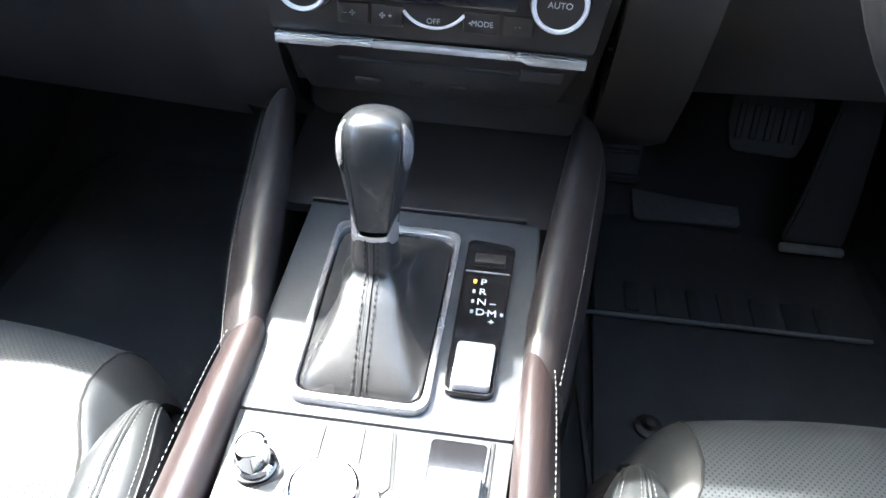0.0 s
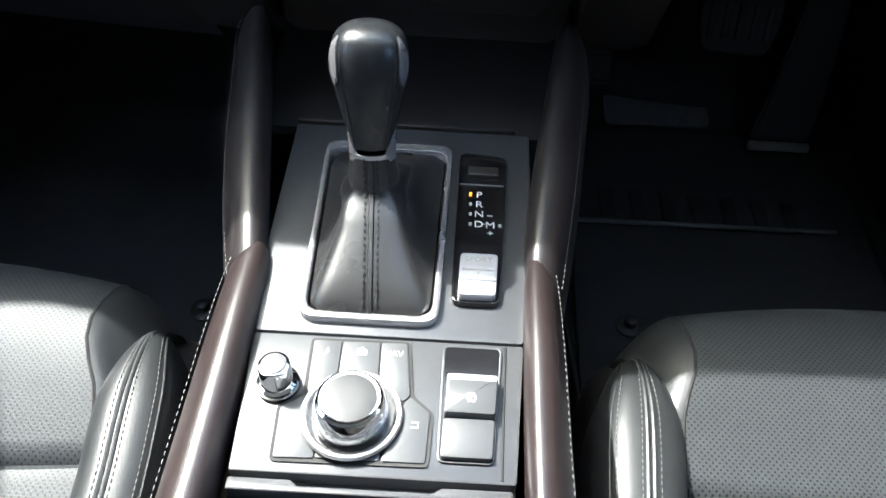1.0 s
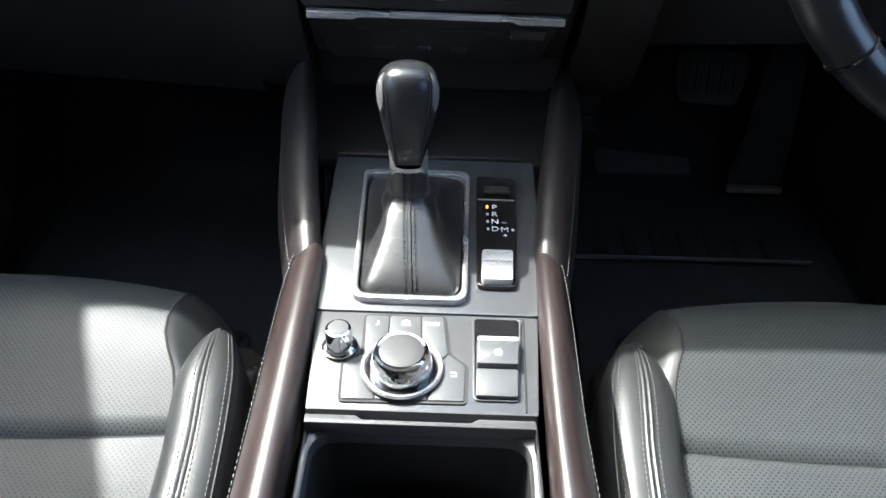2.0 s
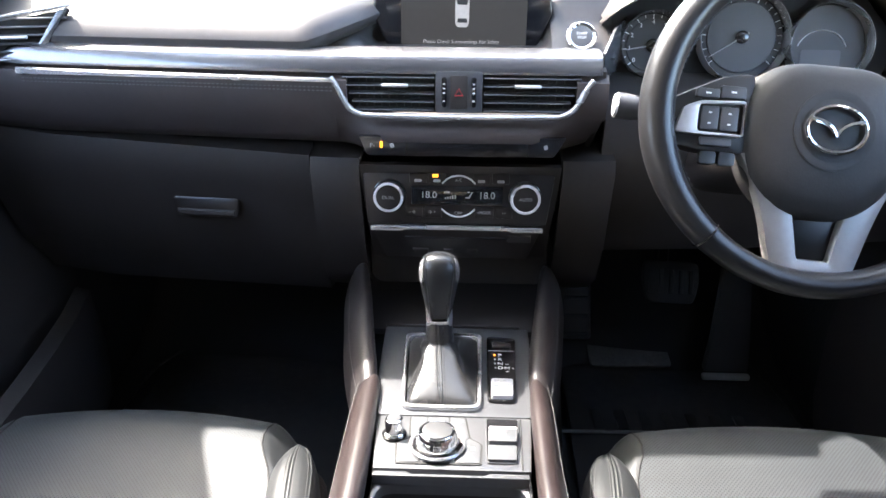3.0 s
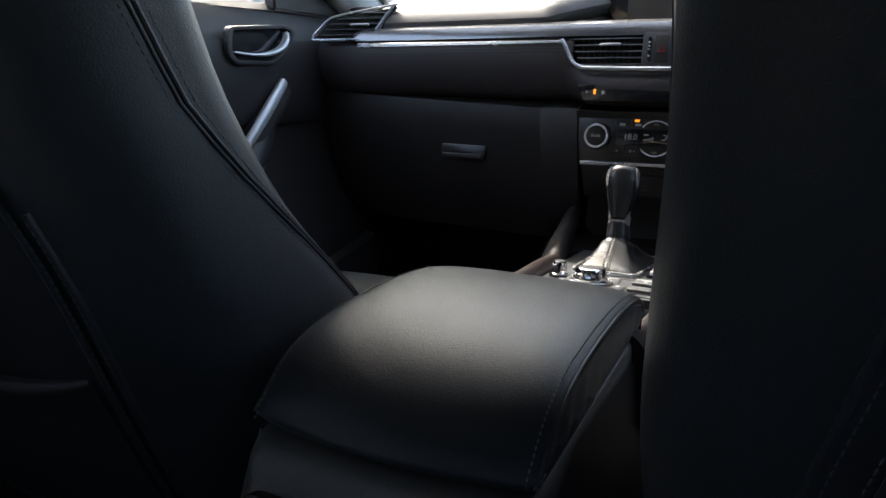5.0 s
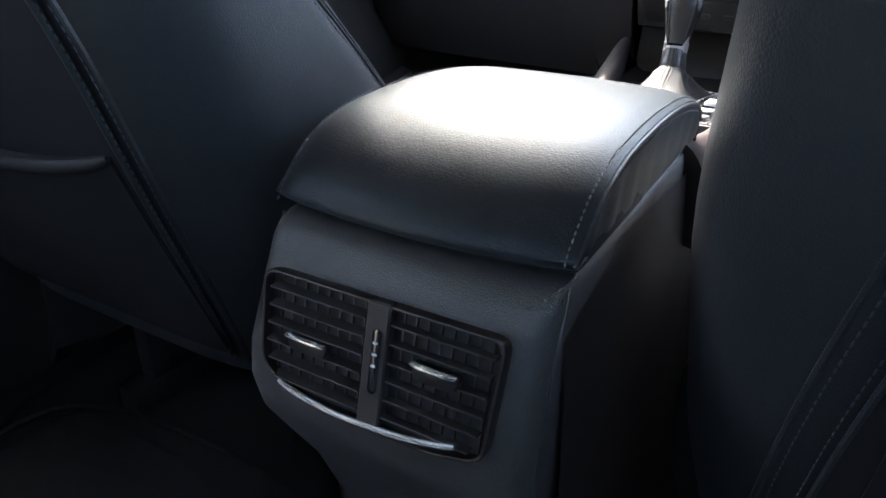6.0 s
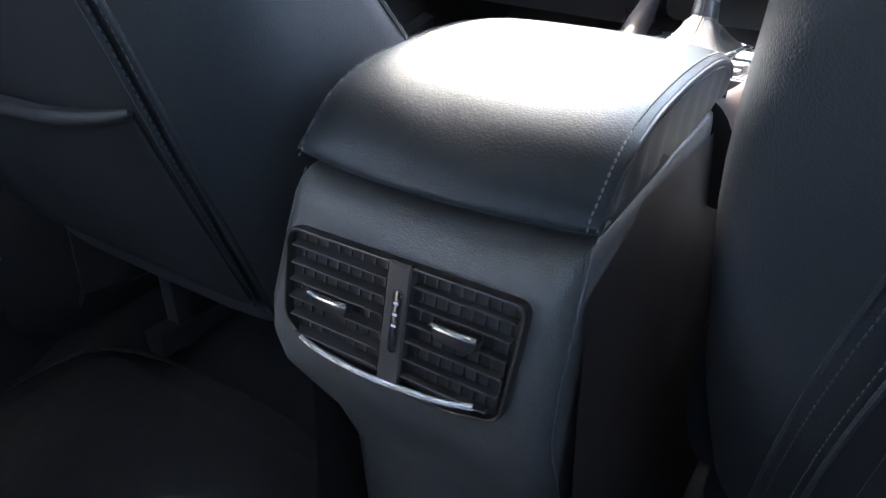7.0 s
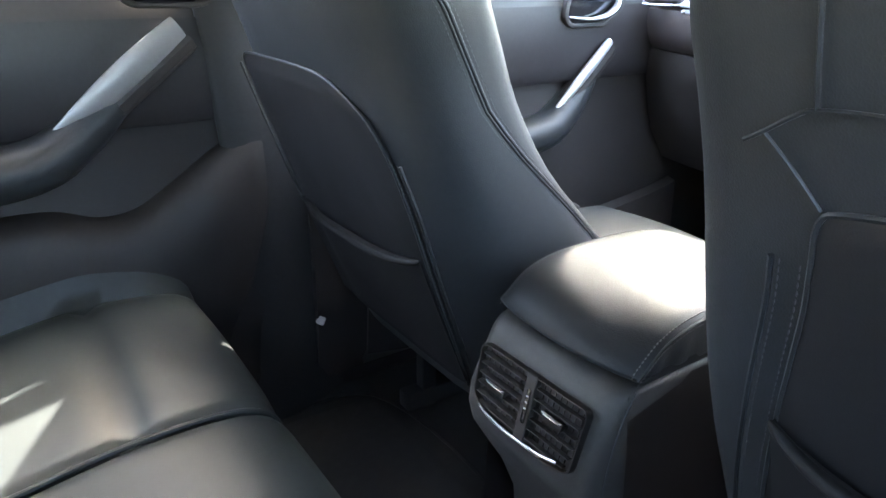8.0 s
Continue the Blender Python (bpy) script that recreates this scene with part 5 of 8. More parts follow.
    for z, yf, yb, w in dense:
        ring = []
        ym, h = (yf + yb) / 2, (yf - yb) / 2
        for k in range(36):
            a = 2 * math.pi * k / 36
            c, sn = math.cos(a), math.sin(a)
            x = half_width(w, z, sn) * math.copysign(abs(c) ** 0.43, c)
            yy = ym + h * math.copysign(abs(sn) ** 0.62, sn)
            u = abs(x) / w
            if sn > 0:
                dip = 0.055 * (1 - min(1, u / 0.62) ** 2) * min(1, (0.88 - z) / 0.2)
                yy -= dip
            ring.append((xc + x, yy, z))
        rings.append(ring)
    loft(bm, rings)
    bk = part("backrest", bm, LEATHER, st, "black leather backrest", angle=50)
    # raised stitched seam round the inner and outer flanks
    for b in (-1, 1):
        def flank(off, off_x=0.0):
            pts = []
            for z, yf, yb, w in dense[4:-1]:
                ym, h = (yf + yb) / 2, (yf - yb) / 2
                y = min(yf - 0.014, FLANK_Y(z) + (value(((0.6, 0), (0.75, 0.012), (0.82, 0.026), (0.882, 0.035)), z) if s > 0 else 0)) + off
                sn = max(-1, min(1, (y - ym) / h))
                a = math.asin(math.copysign(abs(sn) ** (1 / 0.62), sn))
                pts.append(Vector((xc + b * (half_width(w, z, math.sin(a)) * max(0.02, math.cos(a)) ** 0.43 + off_x), y, z)))
            return pts
        bm = B()
        tube(bm, flank(0.0), 0.0021, 8, flat=1.0)
        fs = part("seam", bm, LEATHER, bk)
        bm = B()
        tube(bm, flank(-0.0045), 0.0015, 8)
        part("seam", bm, LEATHER, bk)
        for off in (0.0065, -0.0105):
            bm = B()
            stitches(bm, flank(off), 0.0052, 0.0034, 0.0004)
            part("stitching", bm, THREAD_DARK, fs)
    # backrest insert in front
    bm = B()
    rows = []
    for z, yf, yb, w in dense[5:-4]:
        ym, h = (yf + yb) / 2, (yf - yb) / 2
        rows.append([(xc + 0.62 * w * u, ym + h - 0.052 * (1 - u * u) * min(1, (0.88 - z) / 0.2) + 0.004, z) for u in [-1 + 2 * i / 10 for i in range(11)]])
    sheet(bm, rows, 0.004)
    part("backrest_insert", bm, LEATHER_HOLES, st, "perforated black leather")
    # rear panel with map pocket
    def back_y(z):
        return value([(a[0], a[2]) for a in stations], z)

    def seam(name, pts, r=0.0022, lift=0.003):
        bm = B()
        tube(bm, curve([(x, back_y(z) - lift, z) for x, z in pts], 6), r, 6)
        return part(name, bm, LEATHER, st)

    def sewn(pts, owner, lift=0.0036):
        bm = B()
        stitches(bm, curve([(x, back_y(z) - lift, z) for x, z in pts], 6), 0.0056, 0.0038, 0.0005)
        part("stitching", bm, THREAD_DARK, owner)

    # panel edges: outlines from the middle of the top down each side
    if s < 0:
        sides = {1: [(0.0, 0.719), (0.06, 0.715), (0.105, 0.699), (0.138, 0.677), (0.157, 0.640), (0.163, 0.59), (0.162, 0.54), (0.160, 0.48), (0.156, 0.40), (0.15, 0.33)],
                 -1: [(0.0, 0.719), (0.08, 0.7188), (0.15, 0.718), (0.178, 0.714), (0.190, 0.700), (0.192, 0.66), (0.190, 0.60), (0.184, 0.52), (0.174, 0.42), (0.165, 0.33)]}
        hem = [(-0.186, 0.500), (-0.146, 0.502), (-0.07, 0.504), (0.0, 0.507), (0.08, 0.511), (0.135, 0.517), (0.154, 0.520)]
    else:
        half = [(0.0, 0.732), (0.06, 0.730), (0.108, 0.724), (0.121, 0.716), (0.124, 0.69), (0.127, 0.661), (0.134, 0.62), (0.142, 0.575), (0.152, 0.50), (0.158, 0.42), (0.16, 0.33)]
        sides = {1: half, -1: half}
        hem = [(-0.142, 0.577), (-0.115, 0.569), (-0.075, 0.565), (0.0, 0.563), (0.075, 0.565), (0.115, 0.569), (0.142, 0.577)]
    edge = {b: sorted((p.y, p.x) for p in curve([(x, z, 0) for x, z in sides[b]], 8)) for b in sides}
    ptop = sides[1][0][1]
    bm = B()
    rows = []
    for k in range(41):
        z = 0.33 + (ptop - 0.33) * (1 - (1 - k / 40) ** 2)
        xl, xr = -value(edge[-1], z), value(edge[1], z)
        e = min(1.0, (ptop - z) / 0.02)
        rows.append([(xc + (xl + xr) / 2 + (xr - xl) / 2 * u, back_y(z) - 0.0012 - 0.0045 * (1 - abs(u) ** 8) * e, z) for u in [-1 + 2 * q / 20 for q in range(21)]])
    sheet(bm, rows, 0.004)
    part("rear_panel", bm, SEAT_PANEL, st, "smooth black rear panel", angle=60)
    for b in (-1, 1):
        half = sides[b]
        ps = seam("panel_seam", [(xc + b * x, z) for x, z in half], 0.0018, 0.0012)
        for off in (0.005, 0.016):
            sewn([(xc + b * (x + off), z) for x, z in half[4:]], ps, 0.0014)
        seam("panel_seam", [(xc + b * (x + 0.021), z) for x, z in half[4:]], 0.0018, 0.0008)
        if s > 0:
            seam("upper_seam", [(xc + b * x, z) for x, z in ((0.16, 0.749), (0.150, 0.755), (0.135, 0.765), (0.125, 0.769), (0.096, 0.771), (0.0, 0.772))], 0.0013, 0.0008)
            seam("upper_seam", [(xc + b * 0.125, z) for z in (0.769, 0.80, 0.83, 0.855)], 0.0013, 0.0006)
            seam("upper_seam", [(xc + b * x, z) for x, z in ((0.150, 0.755), (0.134, 0.738), (0.121, 0.722))], 0.0013, 0.0008)
    # map pocket below its rolled hem
    bm = B()
    line = curve([(x, z, 0) for x, z in hem], 4)
    rows = []
    for p in line:
        u = p.x / 0.15
        bulge = 0.016 * (1 - min(1, abs(u)) ** 4)
        rows.append([(xc + p.x, back_y(z) - 0.005 - bulge * k, z) for z, k in ((p.y, 1.0), (p.y - 0.03, 0.9), (p.y - 0.08, 0.7), (p.y - 0.13, 0.45), (0.34, 0.1))])
    sheet(bm, rows, 0.004)
    mpk = part("map_pocket", bm, SEAT_PANEL, st, "black map pocket with rolled top edge", angle=60)
    bm = B()
    tube(bm, [(xc + p.x, back_y(p.y) - 0.005 - 0.016 * (1 - min(1, abs(p.x / 0.15)) ** 4), p.y - 0.006 * math.sin(math.pi * i / (len(line) - 1))) for i, p in enumerate(line)], [0.0018 + 0.0042 * math.sin(math.pi * i / (len(line) - 1)) ** 0.5 for i in range(len(line))], 14)
    part("pocket_hem", bm, SEAT_PANEL, mpk)
    return st


seat(-1, "black perforated leather passenger seat with pale stitching")
seat(1, "black perforated leather driver's seat behind the steering wheel")

# ---- rear seat ----
rs = thing("rear_bench", "black leather rear bench with quilted cushions", "bench seat", (0, -1.2, FLOOR_Z))
BASE = ((-0.862, 0.14), (-0.856, 0.24), (-0.858, 0.30), (-0.862, 0.325), (-0.868, 0.343), (-0.878, 0.355), (-0.893, 0.364), (-0.912, 0.3695), (-0.935, 0.3725), (-0.965, 0.3735), (-0.985, 0.3735), (-1.0, 0.373), (-1.015, 0.372), (-1.035, 0.3705), (-1.07, 0.366), (-1.12, 0.358), (-1.18, 0.350), (-1.26, 0.342), (-1.36, 0.337))
BASE = tuple((y + 0.010, z + 0.010) for y, z in BASE)
for x0, x1, bolster in ((-0.70, -0.2535, -1), (-0.2525, 0.2525, 0), (0.2535, 0.70, 1)):
    bm = B()
    rows = []
    for y, z in BASE:
        row = []
        for i in range(45):
            x = x0 + (x1 - x0) * i / 44
            edge = min(x - x0, x1 - x)
            d = -0.009 * max(0, 1 - edge / 0.016) ** 2
            if bolster:
                g = abs(x) - 0.598
                d += (0.040 + 0.05 * min(1, max(0, (-0.88 - y) / 0.12))) * math.exp(-((g - 0.055) / 0.04) ** 2) - 0.017 * math.exp(-(g / 0.010) ** 2)
                if abs(x) < 0.598:
                    d += 0.008 * math.sin(math.pi * (abs(x) - 0.256) / 0.342) - 0.011 * math.exp(-((y + 1.003) / 0.011) ** 2) - 0.010 * math.exp(-((y + 1.15) / 0.011) ** 2)
            else:
                d += 0.004 * math.cos(math.pi * x / 0.5) - 0.004
            up = 1.0 if z > 0.35 else max(0.0, (z - 0.30) / 0.05)
            row.append((x, y - 0.004 * max(0, 1 - edge / 0.05) ** 2, z + d * up))
        rows.append(row)
    sheet(bm, rows, 0.02)
    cp = part("seat_cushion", bm, REAR_LEATHER, rs, angle=60)
    # piping along the inner edge and the front
    if bolster:
        xe = -0.257 if bolster < 0 else 0.257
        bm = B()
        tube(bm, curve([(xe - 0.004 * bolster, y - 0.003, z - 0.006) for y, z in BASE[3:-2]], 2), 0.0034, 8)
        part("piping", bm, REAR_LEATHER, cp)
        bm = B()
        tube(bm, curve([(bolster * x, -0.866 - 0.006 * k, 0.335) for x, k in ((0.26, 1), (0.32, 0), (0.45, 0), (0.6, 0), (0.68, 1))], 5), 0.003, 8)
        part("piping", bm, REAR_LEATHER, cp)
    bm = B()
    rows = []
    w = (x1 - x0) / 2
    for y, z in ((-1.30, 0.34), (-1.345, 0.42), (-1.40, 0.58), (-1.46, 0.74), (-1.50, 0.83), (-1.54, 0.86), (-1.60, 0.85)):
        rows.append([((x0 + x1) / 2 + w * u, y + 0.03 * max(0, abs(u) - 0.7) / 0.3, z) for u in [-1 + 2 * i / 12 for i in range(13)]])
    sheet(bm, rows, 0.03)
    part("seat_back", bm, REAR_LEATHER, rs)
bm = B()
box(bm, (0, -1.1, 0.2), (1.3, 0.45, 0.26), 0.02)
part("seat_base", bm, PLASTIC, rs)

# ---- dashboard ----
dash = thing("dashboard", "black soft dashboard with silver band and stitched brown leather panel", "dashboard", (0, 0.4, 0.5))


def dash_y(x):
    """How far the dashboard face lies ahead, along its width."""
    return value(((-0.70, 0.085), (-0.64, 0.058), (-0.53, 0.031), (-0.15, 0.0), (0.15, 0.0), (0.4, 0.02), (0.64, 0.055), (0.70, 0.085)), x)


def dash_sheet(x0, x1, prof, mat, name, label="", n=24, thick=0.01, parent=None):
    bm = B()
    rows = []
    for i in range(n + 1):
        x = x0 + (x1 - x0) * i / n
        o = dash_y(x)
        rows.append([(x, y + o, z) for y, z in (prof(x) if callable(prof) else prof)])
    sheet(bm, rows, thick)
    return part(name, bm, mat, parent or dash, label)


def top_prof(x):
    """Dashboard top, with a low shelf ahead of the display's foot."""
    q = min(1, max(0, (0.140 - abs(x)) / 0.03))
    low = lambda a, b: a + (b - a) * q
    st_ = min(1, max(0, (0.185 - abs(x - 0.0)) / 0.02)) if x > 0 else 0
    if 0.186 < x < 0.54:
        return [(0.235, 0.70), (0.238, 0.72), (0.242, 0.75), (0.246, 0.78), (0.255, 0.80), (0.30, 0.826), (0.40 - 0.05 * (x / 0.7) ** 2, 0.836), (0.55 - 0.12 * (x / 0.7) ** 2, 0.828), (0.84 - 0.36 * (x / 0.7) ** 2, 0.770), (1.02 - 0.38 * (x / 0.7) ** 2 - dash_y(x), 0.694)]
    if 0.098 < x <= 0.186:
        e = min(1, (x - 0.098) / 0.012)
        up = lambda a, b: a + (b - a) * e
        return [(0.150, 0.762), (0.160, up(0.7665, 0.772)), (0.185, up(0.7675, 0.789)), (up(0.212, 0.200), up(0.7685, 0.801)), (up(0.232, 0.208), up(0.795, 0.818)), (up(0.30, 0.222), up(0.826, 0.8325)), (0.40 - 0.05 * (x / 0.7) ** 2, up(0.836, 0.842)), (0.55 - 0.12 * (x / 0.7) ** 2, 0.828), (0.84 - 0.36 * (x / 0.7) ** 2, 0.770), (1.02 - 0.38 * (x / 0.7) ** 2 - dash_y(x), 0.694)]
    return [(0.150, 0.762), (0.160, low(0.776 - 0.005 * st_, 0.7665)), (0.185, low(0.790, 0.7675)), (0.212, low(0.7995 + 0.008 * st_, 0.7685)), (0.232, low(0.8065 + 0.008 * st_, 0.795)), (0.30, 0.826), (0.40 - 0.05 * (x / 0.7) ** 2, 0.836), (0.55 - 0.12 * (x / 0.7) ** 2, 0.828), (0.84 - 0.36 * (x / 0.7) ** 2, 0.770), (1.02 - 0.38 * (x / 0.7) ** 2 - dash_y(x), 0.694)]


dash_sheet(-0.70, 0.70, top_prof, DASH_SOFT, "top_pad", n=168)


def pad(x):
    r = max(0.0, (x + 0.185) / 0.085)
    l = max(0.0, (-0.495 - x) / 0.03)
    k = 0.085 * r ** 1.3 + 0.02 * l ** 2
    up = 0.03 * r
    return [(0.150 + k, 0.764 + up), (0.128 + k, 0.766 + up), (0.119 + k, 0.773 + up), (0.118 + k, 0.782 + up * 0.8), (0.126 + k, 0.796 + up * 0.6), (0.150 + k * 0.8, 0.812 + up * 0.3), (0.20 + k * 0.5, 0.829), (0.28, 0.843), (0.38, 0.8455), (0.46, 0.838)]


dash_sheet(-0.525, -0.10, pad, DASH_SOFT, "passenger_pad", "padded black hood over the passenger side", n=36)
dash_sheet(-0.625, 0.160, [(0.135, 0.7755), (0.118, 0.7745), (0.104, 0.770), (0.0965, 0.760), (0.0955, 0.752), (0.102, 0.750)], TRIM_BAND, "trim_band", "brushed grey trim band", n=40, thick=0.006)
dash_sheet(-0.645, -0.148, [(0.105, 0.7515), (0.094, 0.7445), (0.0915, 0.735), (0.0925, 0.718), (0.099, 0.695), (0.109, 0.676), (0.124, 0.662), (0.15, 0.655)], DASH_BROWN, "leather_panel", "dark brown stitched panel", n=30)
bm = B()
rows = []
for i in range(25):
    x = -0.535 + 0.387 * i / 24
    o = dash_y(x)
    h = 0.0045 - 0.0018 * (i / 24)
    rows.append([(x, 0.0925 + o, 0.7445 + h), (x, 0.0885 + o, 0.7445 + h * 0.6), (x, 0.0880 + o, 0.7445 - h * 0.6), (x, 0.0915 + o, 0.7445 - h)])
sheet(bm, rows, 0.002)
part("bright_strip", bm, BEZEL_SILVER, dash, "thin bright strip")
for zz in (0.7365, 0.7325):
    bm = B()
    stitches(bm, [(x, 0.0912 + dash_y(x) - 0.0006, zz) for x in [-0.53 + 0.38 * i / 30 for i in range(31)]], 0.0052, 0.0036, 0.0009)
    part("stitching", bm, THREAD, dash, "row of pale stitches")

# middle: brown panel under the vents
def mid_prof(x):
    e = min(1, max(0, (abs(x) - 0.085) / 0.065))
    e = e * e * (3 - 2 * e)
    turn = 0.03 * max(0, (x - 0.135) / 0.03) ** 2
    flank = [(0.0940, 0.716), (0.0955, 0.708), (0.0985, 0.699), (0.1025 + 0.2 * turn, 0.691), (0.1075 + 0.4 * turn, 0.681), (0.1155 + 0.7 * turn, 0.671), (0.127 + turn, 0.661), (0.152 + turn, 0.655)]
    core = [(0.112, 0.707), (0.098, 0.703), (0.088, 0.697), (0.082, 0.687), (0.081, 0.678), (0.084, 0.668), (0.092, 0.658), (0.11, 0.650)]
    return [(a[0] + (b[0] - a[0]) * e, a[1] + (b[1] - a[1]) * e) for a, b in zip(core, flank)]


dash_sheet(-0.155, 0.165, mid_prof, DASH_BROWN, "middle_panel", n=32, thick=-0.01)
for s in (-1, 1):
    bm = B()
    x0, x1 = (-0.155, -0.132) if s < 0 else (0.132, 0.168)
    sheet(bm, [[(x, 0.105, 0.7515), (x, 0.094, 0.744), (x, 0.0905, 0.73), (x, 0.0925, 0.715), (x, 0.098, 0.700)] for x in (x0, (x0 + x1) / 2, x1)], 0.006)
    part("vent_cheek", bm, DASH_BROWN, dash)
bm = B()
sheet(bm, [[(0.166, 0.124, 0.772), (0.166, 0.124, 0.760), (0.166, 0.124, 0.745)], [(0.183, 0.16, 0.795), (0.183, 0.16, 0.775), (0.183, 0.16, 0.742)], [(0.208, 0.225, 0.80), (0.208, 0.225, 0.775), (0.208, 0.225, 0.738)]], 0.003)
part("cheek_trim", bm, TRIM_BAND, dash)
bm = B()
sheet(bm, [[(0.165, 0.100, 0.756), (0.165, 0.104, 0.70), (0.160, 0.140, 0.655)], [(0.172, 0.16, 0.756), (0.175, 0.16, 0.70), (0.17, 0.18, 0.64)], [(0.178, 0.24, 0.756), (0.18, 0.24, 0.70), (0.18, 0.24, 0.60)]], 0.006)
part("cluster_cheek", bm, DASH_SOFT, dash)

# seat heater strip
bm = B()
prism(bm, smooth_outline([(-0.122, 0.012), (0.122, 0.012), (0.108, -0.012), (-0.112, -0.012)], 0.004, 3), 0.004, facing_back(0.002, 0.0855, 0.671, 6), 0.001)
strip = part("switch_strip", bm, GLOSS_BLACK, dash)
MST = facing_back(0.002, 0.0855, 0.671, 6)
bm = B()
box(bm, MST @ Vector((-0.0945, 0.001, 0.0045)), (0.003, 0.0075, 0.001), 0, 1, MST.to_3x3().to_4x4())
part("lamp", bm, AMBER, strip, "glowing amber lamp")
writing("P▵", 0.007, MST @ Matrix.Translation((-0.105, 0.0, 0.0043)), GREY_INK, strip)
bm = B()
for x in (-0.082, 0.098):
    box(bm, MST @ Vector((x, 0.0, 0.0043)), (0.0045, 0.005, 0.0005), 0.001, 1, MST.to_3x3().to_4x4() @ Matrix.Rotation(0.4, 4, "Z"))
part("heater_mark", bm, GREY_INK, strip)
for x in (-0.066, 0.077):
    bm = B()
    box(bm, MST @ Vector((x, 0, 0.0042)), (0.0008, 0.022, 0.001), 0, 1, MST.to_3x3().to_4x4())
    part("joint", bm, RECESS_SHADE, strip)

# glove box and lower panels
dash_sheet(-0.665, -0.190, lambda x: [(0.15, 0.660 - 0.02 * (x + 0.665) / 0.475 + 0.012), (0.122, 0.655 - 0.02 * (x + 0.665) / 0.475 + 0.008), (0.118, 0.640 - 0.02 * (x + 0.665) / 0.475), (0.125, 0.60), (0.14, 0.54), (0.165, 0.47), (0.20, 0.41), (0.30, 0.39)], PLASTIC, "glove_box_lid", "grained black glove box lid", n=20)
dash_sheet(-0.186, -0.124, [(0.16, 0.655), (0.112, 0.645), (0.105, 0.63), (0.112, 0.58), (0.125, 0.52), (0.15, 0.46), (0.20, 0.42)], PLASTIC, "console_flank", n=6)
dash_sheet(0.126, 0.19, [(0.16, 0.655), (0.112, 0.645), (0.105, 0.63), (0.112, 0.58), (0.125, 0.52), (0.15, 0.46), (0.20, 0.42)], PLASTIC, "console_flank", n=6)
dash_sheet(0.175, 0.69, [(0.20, 0.735), (0.135, 0.715), (0.125, 0.69), (0.13, 0.63), (0.145, 0.57), (0.165, 0.52), (0.19, 0.486), (0.23, 0.475), (0.34, 0.47)], DASH_SOFT, "knee_panel", n=16)
gh = facing_back(-0.337, 0.148, 0.5625, 12, -4.5)
bm = B()
prism(bm, smooth_outline([(-0.046, 0.013), (0.046, 0.013), (0.043, -0.013), (-0.043, -0.013)], 0.006, 3), 0.006, gh, 0.002)
hd = part("glove_box_handle", bm, PANEL_BLACK, dash)
bm = B()
prism(bm, smooth_outline([(-0.041, -0.003), (0.041, -0.003), (0.038, -0.011), (-0.038, -0.011)], 0.003, 3), 0.0085, gh, 0.002)
part("handle_lip", bm, PLASTIC, hd)

# ---- centre vents ----
cv = thing("centre_air_vent", "centre air vents in a bright U-shaped frame with hazard switch", "air vent", (0, 0.1, 0.73))
MC2 = facing_back(0.0, 0.104, 0.7305, 6)
R2 = MC2.to_3x3().to_4x4()
# No hollow here: a thin near-black plate paints the vent's inner shade.
bm = B()
prism(bm, [(-0.140, 0.026), (0.140, 0.026), (0.122, -0.024), (-0.122, -0.024)][::-1], 0.0015, MC2)
part("duct_shade", bm, RECESS_SHADE, cv)
bm = B()
tube(bm, curve([MC2 @ Vector(p) for p in ((-0.150, 0.0155, 0.013), (-0.143, 0.006, 0.014), (-0.131, -0.016, 0.0145), (-0.118, -0.0245, 0.015), (-0.10, -0.0265, 0.0155), (0, -0.0275, 0.016), (0.10, -0.0265, 0.0155), (0.118, -0.0245, 0.015), (0.131, -0.016, 0.0145), (0.143, 0.006, 0.014), (0.150, 0.0155, 0.013))], 6), 0.0038, 10)
part("bright_frame", bm, BEZEL_SILVER, cv, "chrome frame")
for x0, x1 in ((-0.137, -0.031), (0.026, 0.137)):
    for k in range(5):
        y = 0.017 - 0.0092 * k
        a, b = (x0 + 0.0048 * k * 0.75, x1) if x0 < 0 else (x0, x1 - 0.0048 * k * 0.75)
        bm = B()
        box(bm, MC2 @ Vector(((a + b) / 2, y, 0.006)), (b - a, 0.0018, 0.010), 0.0007, 1, R2 @ Matrix.Rotation(radians(12), 4, "X"))
        part("slat", bm, PLASTIC_SAT, cv)
    for k in range(9):
        x = x0 + 0.018 + (x1 - x0 - 0.036) * k / 8
        bm = B()
        box(bm, MC2 @ Vector((x, -0.001, 0.0025)), (0.001, 0.042, 0.002), 0, 1, R2)
        part("guide_vane", bm, PLASTIC, cv)
for xc in (-0.076, 0.076):
    bm = B()
    tube(bm, curve([MC2 @ Vector((xc + d, 0.008, h)) for d, h in ((-0.014, 0.0115), (-0.007, 0.014), (0.007, 0.014), (0.014, 0.0115))], 4), 0.0034, 10, flat=0.65)
    part("tab", bm, SATIN_SILVER, cv, "satin silver vent tab")
bm = B()
prism(bm, rounded(0.054, 0.047, 0.003), 0.012, MC2 @ Matrix.Translation((-0.0025, 0.0005, 0)), 0.001)
hub_ = part("middle_block", bm, PLASTIC_SAT, cv)
bm = B()
prism(bm, rounded(0.020, 0.038, 0.0015), 0.0135, MC2 @ Matrix.Translation((-0.0025, 0.0005, 0)), 0.0008)
hz = part("hazard_switch", bm, PLASTIC, hub_)
bm = B()
tri = [(-0.0045, -0.003), (0.0045, -0.003), (0, 0.0048)]
tube(bm, [MC2 @ Vector((x - 0.0025, y, 0.0138)) for x, y in (tri + tri[:2])], 0.0007, 5)
